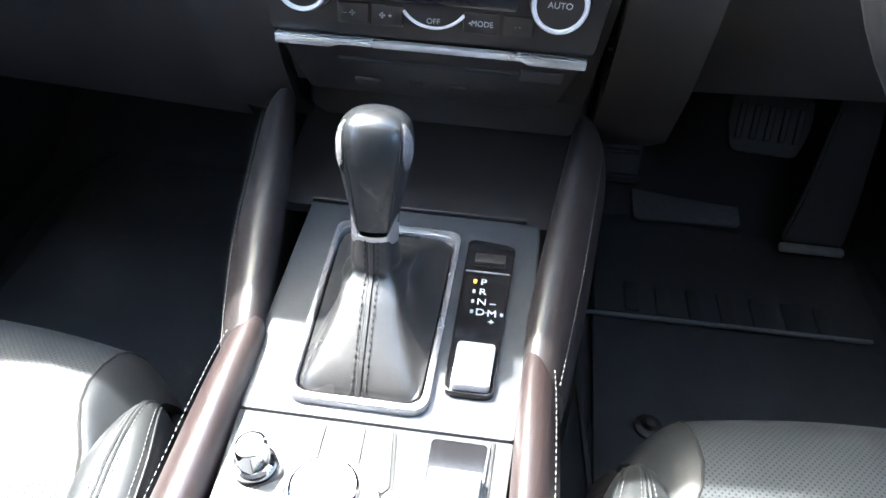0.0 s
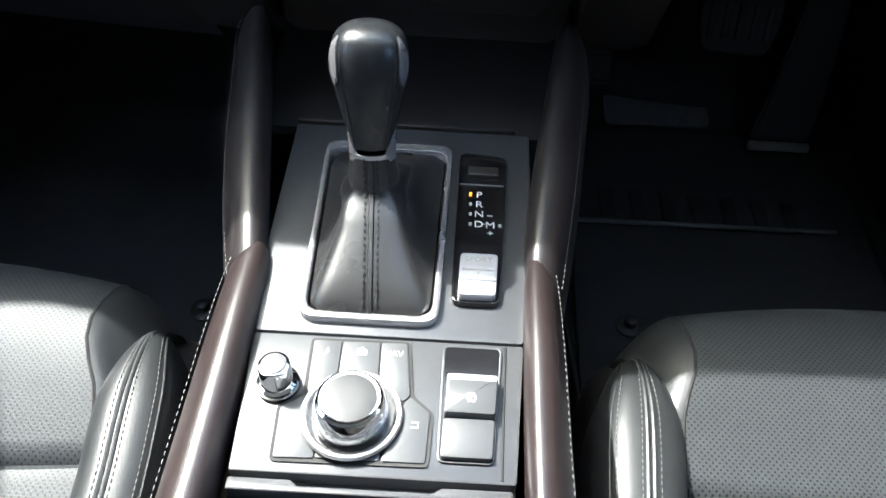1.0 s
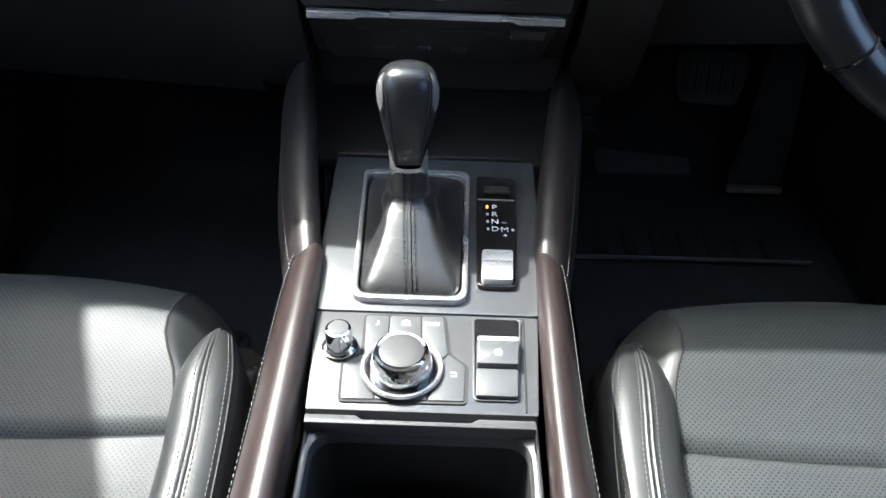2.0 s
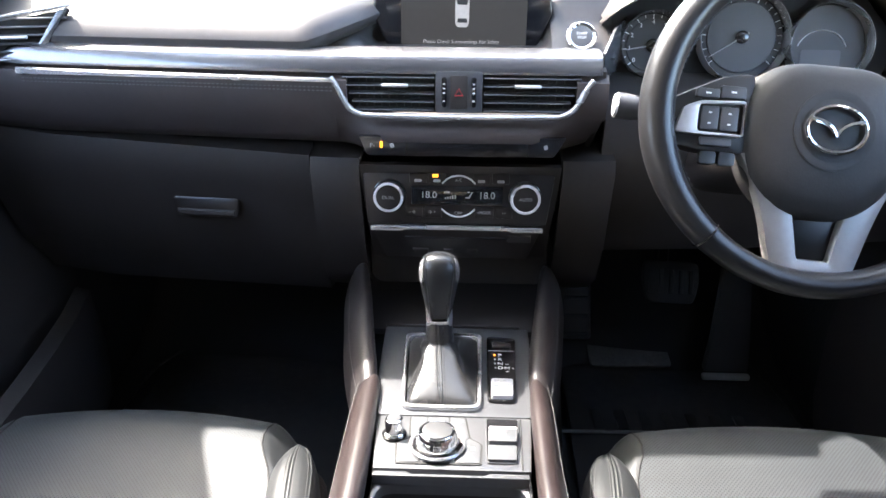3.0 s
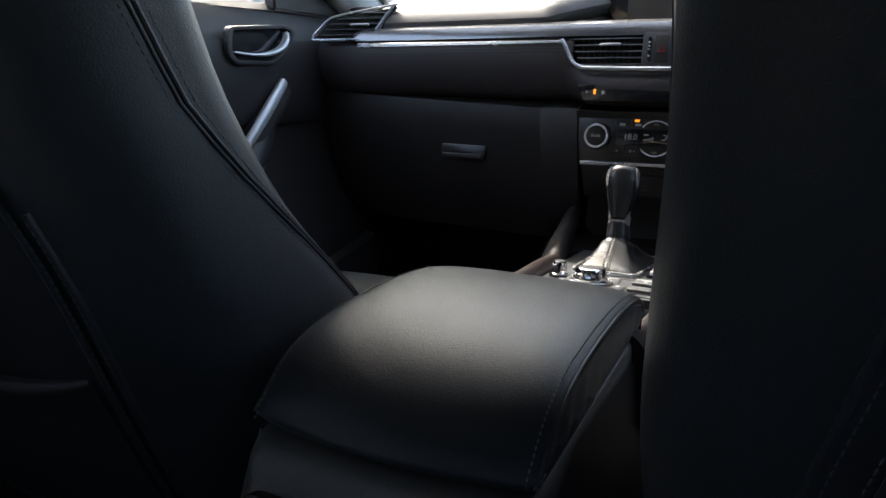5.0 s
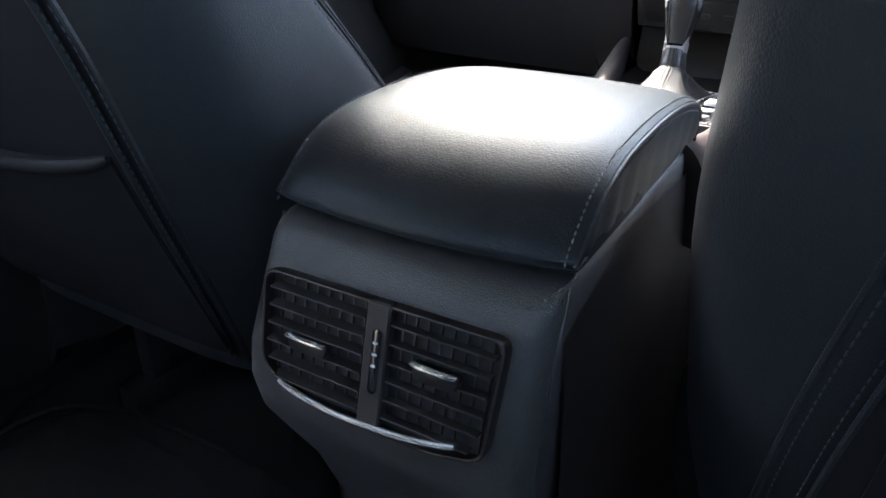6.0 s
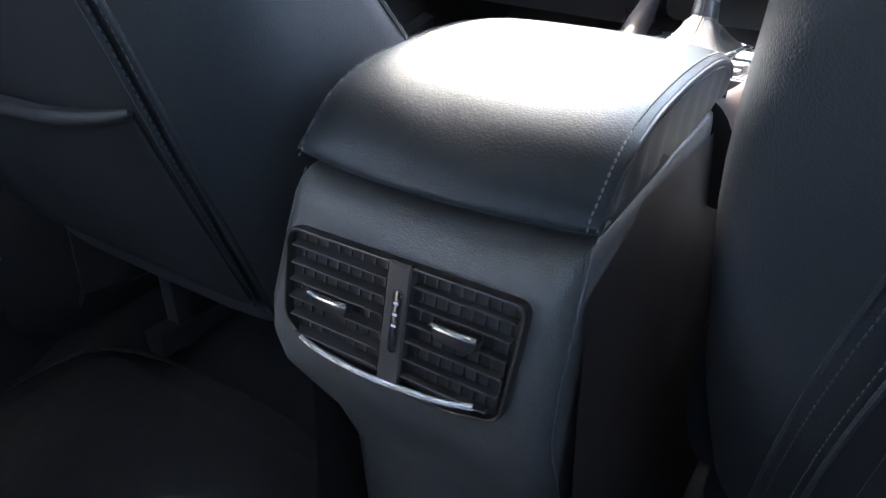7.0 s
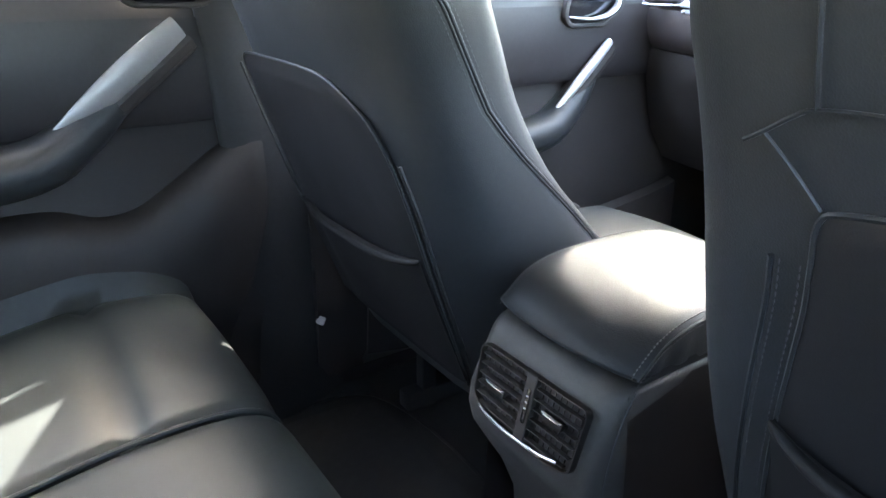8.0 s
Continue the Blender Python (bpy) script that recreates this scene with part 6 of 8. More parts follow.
part("hazard_mark", bm, RED_INK, hz, "red triangle")
for x in (-0.0195, 0.0145):
    bm = B()
    prism(bm, rounded(0.0058, 0.034, 0.0026), 0.0145, MC2 @ Matrix.Translation((x, 0.0005, 0)), 0.001)
    tw = part("thumb_wheel", bm, GLOSS_BLACK, hub_)
    for dy in (0.010, 0.005, 0.0, -0.009):
        bm = B()
        box(bm, MC2 @ Vector((x, dy, 0.0146)), (0.0024, 0.0016, 0.0005), 0, 1, R2)
        part("dot", bm, WHITE_INK, tw)

# ---- side vents ----
def side_vent(s):
    t = thing("side_air_vent", "air vent at the end of the dashboard in a bright frame", "air vent", (s * 0.58, 0.14, 0.775), group="side air vents")
    m = facing_back(s * (0.551 if s < 0 else 0.592), 0.142, 0.778, 10, s * -14)
    o = [(s * 0.078, -0.022), (s * 0.046, 0.013), (s * -0.080, 0.033), (s * -0.036, -0.020)]
    if s > 0:
        o = [(0.078, -0.022), (0.046, 0.013), (-0.044, 0.020), (-0.036, -0.020)][::-1]
    # The vent's dark depth is painted by this flat near-black plate.
    bm = B()
    prism(bm, smooth_outline(o, 0.005, 3), 0.002, m)
    part("duct_shade", bm, RECESS_SHADE, t)
    bm = B()
    tube(bm, curve([m @ Vector(p) for p in ((s * -0.036, -0.0235, 0.006), (s * 0.02, -0.0245, 0.008), (s * 0.072, -0.0245, 0.008), (s * 0.080, -0.021, 0.008), (s * 0.066, -0.004, 0.007), (s * 0.048, 0.013, 0.006), (s * 0.03, 0.0185, 0.006), (s * 0.0, 0.0245 if s < 0 else 0.021, 0.005), (s * -0.080 if s < 0 else -0.044, 0.037 if s < 0 else 0.023, 0.004))], 6), 0.0024, 8)
    part("bright_frame", bm, BEZEL_SILVER if s < 0 else TRIM_BAND, t, "bright frame")
    bm = B()
    e = [(s * -0.078, 0.034), (s * -0.066, 0.031), (s * -0.030, -0.019), (s * -0.040, -0.021)]
    if s > 0:
        e = [(-0.046, 0.021), (-0.036, 0.020), (-0.030, -0.019), (-0.040, -0.021)][::-1]
    prism(bm, smooth_outline(e, 0.002, 3), 0.010, m, 0.001)
    part("vent_end", bm, TRIM_BAND if s < 0 else PLASTIC, t, "slanted grey end piece")
    for k in range(5):
        y = -0.0155 + 0.0095 * k
        lo = 0.038 + 0.85 * (y + 0.02)
        hi = 0.070 - 0.92 * (y + 0.022) if y < 0.011 else 0.040 - (y - 0.012) * 5.6
        bm = B()
        box(bm, m @ Vector((s * (hi - lo) / 2, y, 0.0055)), (hi + lo, 0.0018, 0.008), 0.0006, 1, m.to_3x3().to_4x4() @ Matrix.Rotation(radians(12), 4, "X"))
        part("slat", bm, PLASTIC_SAT, t)
    bm = B()
    tube(bm, [m @ Vector((s * q, 0.001, 0.0115)) for q in (-0.028, -0.01, 0.006)], 0.0035, 8, flat=0.6)
    part("tab", bm, SATIN_SILVER, t, "satin silver vent tab")
    return t


side_vent(-1)
side_vent(1)
# demister slots on the dashboard top, their dark depth painted as a raised near-black strip
MDM = Matrix.Translation((-0.605, 0.312, 0.8205)) @ Matrix.Rotation(radians(26), 4, "Z") @ Matrix.Rotation(radians(14), 4, "X") @ Matrix.Rotation(radians(-3), 4, "Y")
bm = B()
prism(bm, smooth_outline([(-0.060, -0.010), (0.060, -0.012), (0.060, 0.012), (-0.060, 0.010)], 0.006, 3), 0.003, MDM)
slot = part("demister_slot", bm, RECESS_SHADE, dash)
for k in range(7):
    bm = B()
    box(bm, MDM @ Vector((-0.048 + 0.016 * k, 0, 0.0036)), (0.004, 0.021, 0.002), 0.001, 1, MDM.to_3x3().to_4x4() @ Matrix.Rotation(0.5, 4, "Z"))
    part("slot_bar", bm, PLASTIC, slot)

# ---- display screen ----
scr = thing("display_screen", "free-standing display with parking sensor picture", "screen", (0, 0.21, 0.76))
MSC = facing_back(-0.001, 0.215, 0.810, 4)
so = smooth_outline([(-0.101, 0.049), (0.101, 0.049), (0.113, -0.006), (0.092, -0.049), (-0.092, -0.049), (-0.113, -0.006)], 0.008, 5)
bm = B()
prism(bm, so, 0.016, MSC, 0.003, 3)
part("housing", bm, GLOSS_BLACK, scr)
bm = B()
prism(bm, [(x * 0.9, y * 0.88) for x, y in so], 0.02, MSC @ Matrix.Translation((0, -0.002, -0.02)), 0.0)
part("back_shell", bm, PLASTIC, scr)
bm = B()
prism(bm, rounded(0.156, 0.090, 0.001), 0.0004, MSC @ Matrix.Translation((0.002, 0.0, 0.0162)))
dp = part("display", bm, SCREEN_LIT, scr, "dim lit display")
ICON = glowing("pale_screen_drawing", (0.26, 0.25, 0.24), 0.035)
ICON_DARK = material("dark_screen_drawing", (0.02, 0.02, 0.02), 0.4)
bm = B()
prism(bm, smooth_outline([(-0.0088, 0.018), (-0.0055, 0.0235), (0.0055, 0.0235), (0.0088, 0.018), (0.0085, -0.019), (0.006, -0.0235), (-0.006, -0.0235), (-0.0085, -0.019)], 0.002, 3), 0.0002, MSC @ Matrix.Translation((0, 0.0015, 0.0167)))
part("car_picture", bm, ICON, dp)
bm = B()
prism(bm, smooth_outline([(-0.0072, 0.009), (0.0072, 0.009), (0.006, 0.003), (-0.006, 0.003)], 0.001, 2), 0.0002, MSC @ Matrix.Translation((0, 0.0015, 0.0170)))
prism(bm, smooth_outline([(-0.0055, -0.013), (0.0055, -0.013), (0.0065, -0.018), (-0.0065, -0.018)], 0.001, 2), 0.0002, MSC @ Matrix.Translation((0, 0.0015, 0.0170)))
part("picture_glass", bm, ICON_DARK, dp)
writing("Please Check Surroundings For Safety", 0.0062, MSC @ Matrix.Translation((-0.001, -0.0395, 0.0167)), ICON, dp)
# stand under the screen
bm = B()
box(bm, (0, 0.232, 0.772), (0.15, 0.03, 0.02), 0.006)
part("screen_foot", bm, PLASTIC, scr)
# start button
stb = thing("start_button", "round engine start button with chrome ring", "button", (0.145, 0.15, 0.78))
MB = facing_back(0.1435, 0.170, 0.7825, 35)
bm = B()
turned(bm, [(0.0185, 0), (0.0185, 0.004), (0.0165, 0.0055), (0.0135, 0.004), (0.013, 0.001)], 36, MB)
part("bright_ring", bm, CHROME, stb)
bm = B()
turned(bm, [(0.0135, 0.001), (0.0132, 0.0042), (0.011, 0.0048), (0.003, 0.0046)], 32, MB)
cp = part("button_cap", bm, PLASTIC_SAT, stb)
writing("START", 0.0045, MB @ Matrix.Translation((0, 0.0028, 0.005)), WHITE_INK, cp)
writing("STOP", 0.0045, MB @ Matrix.Translation((0, -0.0025, 0.005)), WHITE_INK, cp)

# ---- climate panel ----
cl = thing("climate_panel", "dual climate control panel showing 18.0 on both sides", "control panel", (0, 0.09, 0.60))
MCL = facing_back(-0.003, 0.0945, 0.6005, 10)
RCL = MCL.to_3x3().to_4x4()
bm = B()
prism(bm, smooth_outline([(-0.115, 0.036), (0.119, 0.037), (0.110, -0.031), (-0.110, -0.031)], 0.004, 3), 0.006, MCL, 0.001)
part("panel", bm, PANEL_BLACK, cl)
bm = B()
prism(bm, rounded(0.112, 0.0235, 0.002), 0.0068, MCL @ Matrix.Translation((0.0, 0.0055, 0)), 0.0004)
dsp = part("display", bm, GLOSS_BLACK, cl)
for x, tx in ((-0.0345, "18.0"), (0.0365, "18.0")):
    writing(tx, 0.0118, MCL @ Matrix.Translation((x, 0.0055, 0.007)), DISPLAY_DIGIT, dsp)
bm = B()
for k in range(5):
    box(bm, MCL @ Vector((-0.014 + 0.003 * k, 0.002 + 0.0005 * k, 0.0071)), (0.0016, 0.002 + 0.0007 * k, 0.0003), 0, 1, RCL)
box(bm, MCL @ Vector((-0.012, 0.0095, 0.0071)), (0.007, 0.0022, 0.0003), 0, 1, RCL)
box(bm, MCL @ Vector((0.0165, 0.006, 0.0071)), (0.0014, 0.009, 0.0003), 0, 1, RCL @ Matrix.Rotation(-0.5, 4, "Z"))
box(bm, MCL @ Vector((0.0130, 0.003, 0.0071)), (0.0050, 0.0014, 0.0003), 0, 1, RCL)
box(bm, MCL @ Vector((0.0140, 0.0098, 0.0071)), (0.0030, 0.0014, 0.0003), 0, 1, RCL)
part("display_marks", bm, DISPLAY_DIGIT, dsp)
for x, tx in ((-0.0825, "DUAL"), (0.0825, "AUTO")):
    mk = MCL @ Matrix.Translation((x, 0.0045, 0.006))
    bm = B()
    turned(bm, [(0.0205, 0), (0.0205, 0.002), (0.0185, 0.003)], 40, mk)
    part("knob_collar", bm, GLOSS_BLACK, cl)
    bm = B()
    turned(bm, [(0.0180, 0.001), (0.0182, 0.012), (0.0170, 0.014), (0.008, 0.014)], 44, mk)
    kn = part("temperature_knob", bm, PANEL_BLACK, cl, "silver-ringed temperature knob")
    bm = B()
    turned(bm, [(0.0180, 0.0130), (0.0182, 0.0150), (0.0172, 0.0168), (0.0156, 0.0168), (0.0150, 0.0150)], 44, mk)
    part("knob_ring", bm, BRIGHT, kn, "bright ring")
    bm = B()
    turned(bm, [(0.0150, 0.010), (0.0149, 0.0150), (0.0125, 0.0156), (0.004, 0.0158)], 36, mk)
    kc = part("knob_face", bm, PANEL_BLACK, kn)
    writing(tx, 0.0056, mk @ Matrix.Translation((0, 0, 0.0163)), GREY_INK, kc)
for x, w in ((-0.0475, 0.021), (-0.0245, 0.021), (0.0295, 0.021), (0.053, 0.021)):
    bm = B()
    prism(bm, rounded(w, 0.0125, 0.001), 0.0078, MCL @ Matrix.Translation((x, 0.0265, 0)), 0.0006)
    kk = part("key", bm, PANEL_BLACK, cl)
    bm = B()
    prism(bm, rounded(0.009, 0.0035, 0.0015), 0.0003, MCL @ Matrix.Translation((x, 0.0235, 0.0079)))
    part("key_mark", bm, GREY_INK, kk)
for x, w in ((-0.052, 0.021), (-0.029, 0.021), (0.0335, 0.023), (0.058, 0.02)):
    bm = B()
    prism(bm, rounded(w, 0.0135, 0.001), 0.0078, MCL @ Matrix.Translation((x, -0.0155, 0)), 0.0006)
    part("key", bm, PANEL_BLACK, cl)
for x, y, tx in ((-0.0545, -0.0155, "– ✣"), (-0.030, -0.0155, "✣ +"), (0.0335, -0.0155, "◂MODE"), (0.0580, -0.0155, "⌐▸"), (0.002, 0.0245, "A/C"), (0.002, -0.0165, "OFF")):
    writing(tx, 0.0052, MCL @ Matrix.Translation((x, y, 0.0081)), GREY_INK, cl)
for sg in (1, -1):
    bm = B()
    tube(bm, [MCL @ Vector((0.002 + 0.0255 * math.cos(a), 0.0045 + sg * (0.0255 * math.sin(a) * 1.0), 0.0075)) for a in [radians(38 + 104 * k / 16) for k in range(17)]], 0.0011, 6)
    part("bright_arc", bm, BRIGHT, cl)
bm = B()
prism(bm, rounded(0.007, 0.0035, 0.0006), 0.0006, MCL @ Matrix.Translation((-0.0265, 0.0295, 0.0078)))
part("lamp", bm, AMBER, cl, "glowing amber lamp")
# bright bar and slots under the climate panel
bar = thing("bright_bar", "satin silver bar under the climate panel", "trim bar", (-0.003, 0.08, 0.567))
mb = facing_back(-0.003, 0.082, 0.5665, 10)
bm = B()
prism(bm, smooth_outline([(-0.106, 0.0035), (0.106, 0.0035), (0.106, -0.0035), (0.068, -0.0035), (0.062, -0.0012), (-0.062, -0.0012), (-0.068, -0.0035), (-0.106, -0.0035)], 0.0012, 2), 0.006, mb, 0.0012)
part("bar", bm, BEZEL_SILVER, bar)
sock = thing("socket_panel", "black panel with slot and sockets over the tray", "control panel", (-0.003, 0.09, 0.53))
mq = facing_back(-0.003, 0.0935, 0.541, -16)
bm = B()
prism(bm, smooth_outline([(-0.104, 0.024), (0.104, 0.024), (0.09, -0.022), (-0.09, -0.022)], 0.004, 3), 0.004, mq, 0.001)
pn = part("panel", bm, PANEL_BLACK, sock)
# Near-black bar stands for the shade inside the slot.
bm = B()
box(bm, mq @ Vector((0, 0.012, 0.0045)), (0.13, 0.004, 0.002), 0.0008, 1, mq.to_3x3().to_4x4())
part("disc_slot", bm, RECESS_SHADE, pn)
bm = B()
box(bm, mq @ Vector((0.078, 0.012, 0.0045)), (0.03, 0.011, 0.003), 0.001, 1, mq.to_3x3().to_4x4())
part("eject_key", bm, PLASTIC, pn)
for x, w in ((-0.045, 0.02), (-0.01, 0.012), (0.02, 0.014)):
    bm = B()
    box(bm, mq @ Vector((x, -0.009, 0.0045)), (w, 0.006, 0.003), 0.001, 1, mq.to_3x3().to_4x4())
    part("socket", bm, PLASTIC, pn)
bm = B()
sheet(bm, [[(-0.122, 0.10, 0.645), (-0.118, 0.112, 0.58), (-0.112, 0.13, 0.515), (-0.11, 0.22, 0.50)], [(0.122, 0.10, 0.645), (0.118, 0.112, 0.58), (0.112, 0.13, 0.515), (0.11, 0.22, 0.50)]], 0.008)
part("stack_backing", bm, PANEL_BLACK, dash)

# ---- instrument cluster ----
clu = thing("instrument_cluster", "hooded instrument cluster with three chrome-ringed dials", "instrument cluster", (0.355, 0.2, 0.72))
bm = B()
hood = curve([(0.170, 0.185, 0.798), (0.195, 0.150, 0.826), (0.25, 0.130, 0.858), (0.34, 0.122, 0.877), (0.43, 0.128, 0.872), (0.50, 0.145, 0.850), (0.545, 0.170, 0.810), (0.555, 0.19, 0.76)], 5)
rows = [[p + Vector((0, 0.11, -0.022)), p + Vector((0, 0.05, -0.008)), p + Vector((0, 0.008, -0.004)), p, p + Vector((0, 0.004, 0.005)), p + Vector((0, 0.05, 0.008)), p + Vector((0, 0.14, 0.0)), p + Vector((0, 0.26, -0.035))] for p in hood]
sheet(bm, rows, 0.004)
part("hood", bm, DASH_SOFT, clu)
MI = facing_back(0.355, 0.222, 0.775, 14)
bm = B()
prism(bm, smooth_outline([(-0.19, 0.01), (-0.12, 0.075), (0.02, 0.085), (0.13, 0.07), (0.19, 0.0), (0.17, -0.07), (-0.17, -0.07)], 0.03, 4), 0.003, MI)
part("backing", bm, RECESS_SHADE, clu)
DIAL_FACE = material("dark_dial_face", (0.035, 0.036, 0.038), 0.5, vary=0.05)
DIAL_MID = material("grey_dial_middle", (0.07, 0.072, 0.075), 0.45, vary=0.05)
for cx, cy, r, kind in ((-0.115, -0.010, 0.042, "rev"), (-0.004, 0.001, 0.056, "speed"), (0.103, -0.007, 0.052, "info")):
    md = MI @ Matrix.Translation((cx, cy, 0.003))
    bm = B()
    turned(bm, [(r, 0.0), (r, 0.020), (r - 0.0006, 0.0210), (r - 0.0014, 0.020), (r - 0.0028, 0.0)], 56, md)
    part("chrome_ring", bm, BEZEL_SILVER, clu)
    bm = B()
    turned(bm, [(r - 0.003, 0.0), (r - 0.004, 0.003), (0.002, 0.003)], 48, md)
    df = part("dial_face", bm, DIAL_FACE, clu)
    if kind == "info":
        bm = B()
        prism(bm, rounded(0.05, 0.028, 0.004), 0.0006, md @ Matrix.Translation((-0.006, -0.02, 0.003)))
        part("info_display", bm, DIAL_MID, df)
        bm = B()
        tube(bm, [md @ Vector((-0.006 + 0.032 * math.cos(a), -0.012 + 0.03 * math.sin(a), 0.004)) for a in [radians(20 + 140 * k / 20) for k in range(21)]], 0.0008, 5)
        part("arc", bm, SATIN_SILVER, df)
        continue
    bm = B()
    turned(bm, [(r * 0.78, 0.003), (r * 0.76, 0.005), (0.002, 0.005)], 48, md)
    part("dial_middle", bm, DIAL_MID if kind == "speed" else DIAL_FACE, df)
    n = 25 if kind == "speed" else 17
    bm = B()
    for k in range(n):
        a = radians(220 - 260 * k / (n - 1))
        ln = 0.006 if k % 2 == 0 else 0.003
        box(bm, md @ Vector(((r * 0.9 - ln / 2) * math.cos(a), (r * 0.9 - ln / 2) * math.sin(a), 0.0042)), (ln, 0.0009, 0.0006), 0, 1, md.to_3x3().to_4x4() @ Matrix.Rotation(a, 4, "Z"))
    part("scale_mark", bm, WHITE_INK, df)
    if kind == "rev":
        for k in range(9):
            a = radians(220 - 260 * k / 8)
            writing(str(k), 0.0075, md @ Matrix.Translation((r * 0.68 * math.cos(a), r * 0.68 * math.sin(a), 0.0052)), WHITE_INK, df)
    a = radians(212 if kind == "speed" else 190)
    bm = B()
    tube(bm, [md @ Vector((-0.010 * math.cos(a), -0.010 * math.sin(a), 0.007)), md @ Vector((r * 0.82 * math.cos(a), r * 0.82 * math.sin(a), 0.007))], [0.0012, 0.0006], 6)
    part("needle", bm, GREY_INK, df)
    bm = B()
    turned(bm, [(0.008, 0.005), (0.008, 0.008), (0.006, 0.009), (0.001, 0.009)], 20, md)
    part("needle_hub", bm, GLOSS_BLACK, df)
# ---- steering wheel and stalks ----
MW = facing_back(0.350, -0.042, 0.742, 24) @ Matrix.Rotation(radians(-5), 4, "Z")
wh = thing("steering_wheel", "black leather steering wheel with silver lower spokes", "steering wheel", (0.355, -0.042, 0.742))
bm = B()
rings = []
for i in range(72):
    a = 2 * math.pi * i / 72
    low = max(0.0, -math.sin(a)) ** 3
    thick = 0.0155 + 0.0012 * (math.cos(2 * a) ** 2) - 0.0038 * low
    rings.append([MW @ Vector(((0.1635 + thick * math.cos(b)) * math.cos(a), (0.1565 + 0.003 * low + thick * math.cos(b)) * math.sin(a) + 0.002, 0.004 + (0.0175 - 0.003 * low) * math.sin(b))) for b in [2 * math.pi * k / 16 for k in range(16)]])
rings.append(rings[0])
loft(bm, rings, cap=False)
bmesh.ops.remove_doubles(bm, verts=bm.verts[:], dist=1e-6)
rim = part("rim", bm, RIM_LEATHER, wh, "leather rim")
for ang in (51, 125, 231, 309):
    a = radians(ang)
    low = max(0.0, -math.sin(a)) ** 3
    bm = B()
    rr = 0.0163 - 0.0038 * low
    ring = [MW @ Vector(((0.1635 + rr * math.cos(b)) * math.cos(a), (0.1565 + 0.003 * low + rr * math.cos(b)) * math.sin(a) + 0.002, 0.004 + (0.0178 - 0.003 * low) * math.sin(b))) for b in [2 * math.pi * k / 20 for k in range(20)]]
    tube(bm, ring, 0.0011, 5, loop=True)
    part("rim_seam", bm, GLOSS_BLACK, rim)
for a0, a1 in ((-35, 36), (144, 214)):
    bm = B()
    for da in (-0.012, 0.012):
        stitches(bm, [MW @ Vector(((0.1635 - 0.0165) * math.cos(a), (0.1565 - 0.0165) * math.sin(a) + 0.002, 0.004 + da * 0.3)) for a in [radians(a0 + (a1 - a0) * k / 30) for k in range(31)]], 0.006, 0.004, 0.0008)
    part("stitching", bm, THREAD_DARK, rim)
bm = B()
hubo = smooth_outline([(-0.078, 0.024), (-0.046, 0.052), (0.046, 0.052), (0.078, 0.024), (0.082, -0.022), (0.068, -0.066), (0.034, -0.097), (-0.034, -0.097), (-0.068, -0.066), (-0.082, -0.022)], 0.026, 6)
rings = [[MW @ Vector((x * 0.98 * k - 0.0025, (y + 0.012) * k - 0.012, z)) for x, y in hubo] for k, z in ((0.9, -0.05), (1.0, -0.03), (1.0, -0.008), (0.97, 0.003), (0.9, 0.010), (0.75, 0.015), (0.5, 0.018), (0.2, 0.019))]
loft(bm, rings)
hubp = part("hub", bm, RUBBER, wh, "domed black airbag cover", angle=60)
ML = MW @ Matrix.Translation((-0.002, -0.0125, 0.0185)) @ Matrix.Diagonal((0.86, 0.86, 1, 1))
bm = B()
turned(bm, [(0.044, -0.003), (0.044, 0.0008), (0.041, 0.0012), (0.032, -0.0006), (0.008, -0.0004)], 48, ML)
part("badge_dish", bm, RUBBER, hubp)
bm = B()
tube(bm, [ML @ Vector((0.0315 * math.cos(a), 0.0245 * math.sin(a), 0.0022)) for a in [2 * math.pi * k / 48 for k in range(48)]], 0.0026, 8, loop=True)
tube(bm, [ML @ Vector(p) for p in curve([(-0.029, 0.0105, 0.003), (-0.015, 0.0075, 0.0035), (-0.005, 0.001, 0.0035), (0, -0.0075, 0.0035)], 4)], 0.0023, 6)
tube(bm, [ML @ Vector(p) for p in curve([(0.029, 0.0105, 0.003), (0.015, 0.0075, 0.0035), (0.005, 0.001, 0.0035), (0, -0.0075, 0.0035)], 4)], 0.0023, 6)
part("badge", bm, CHROME, hubp, "oval chrome badge")
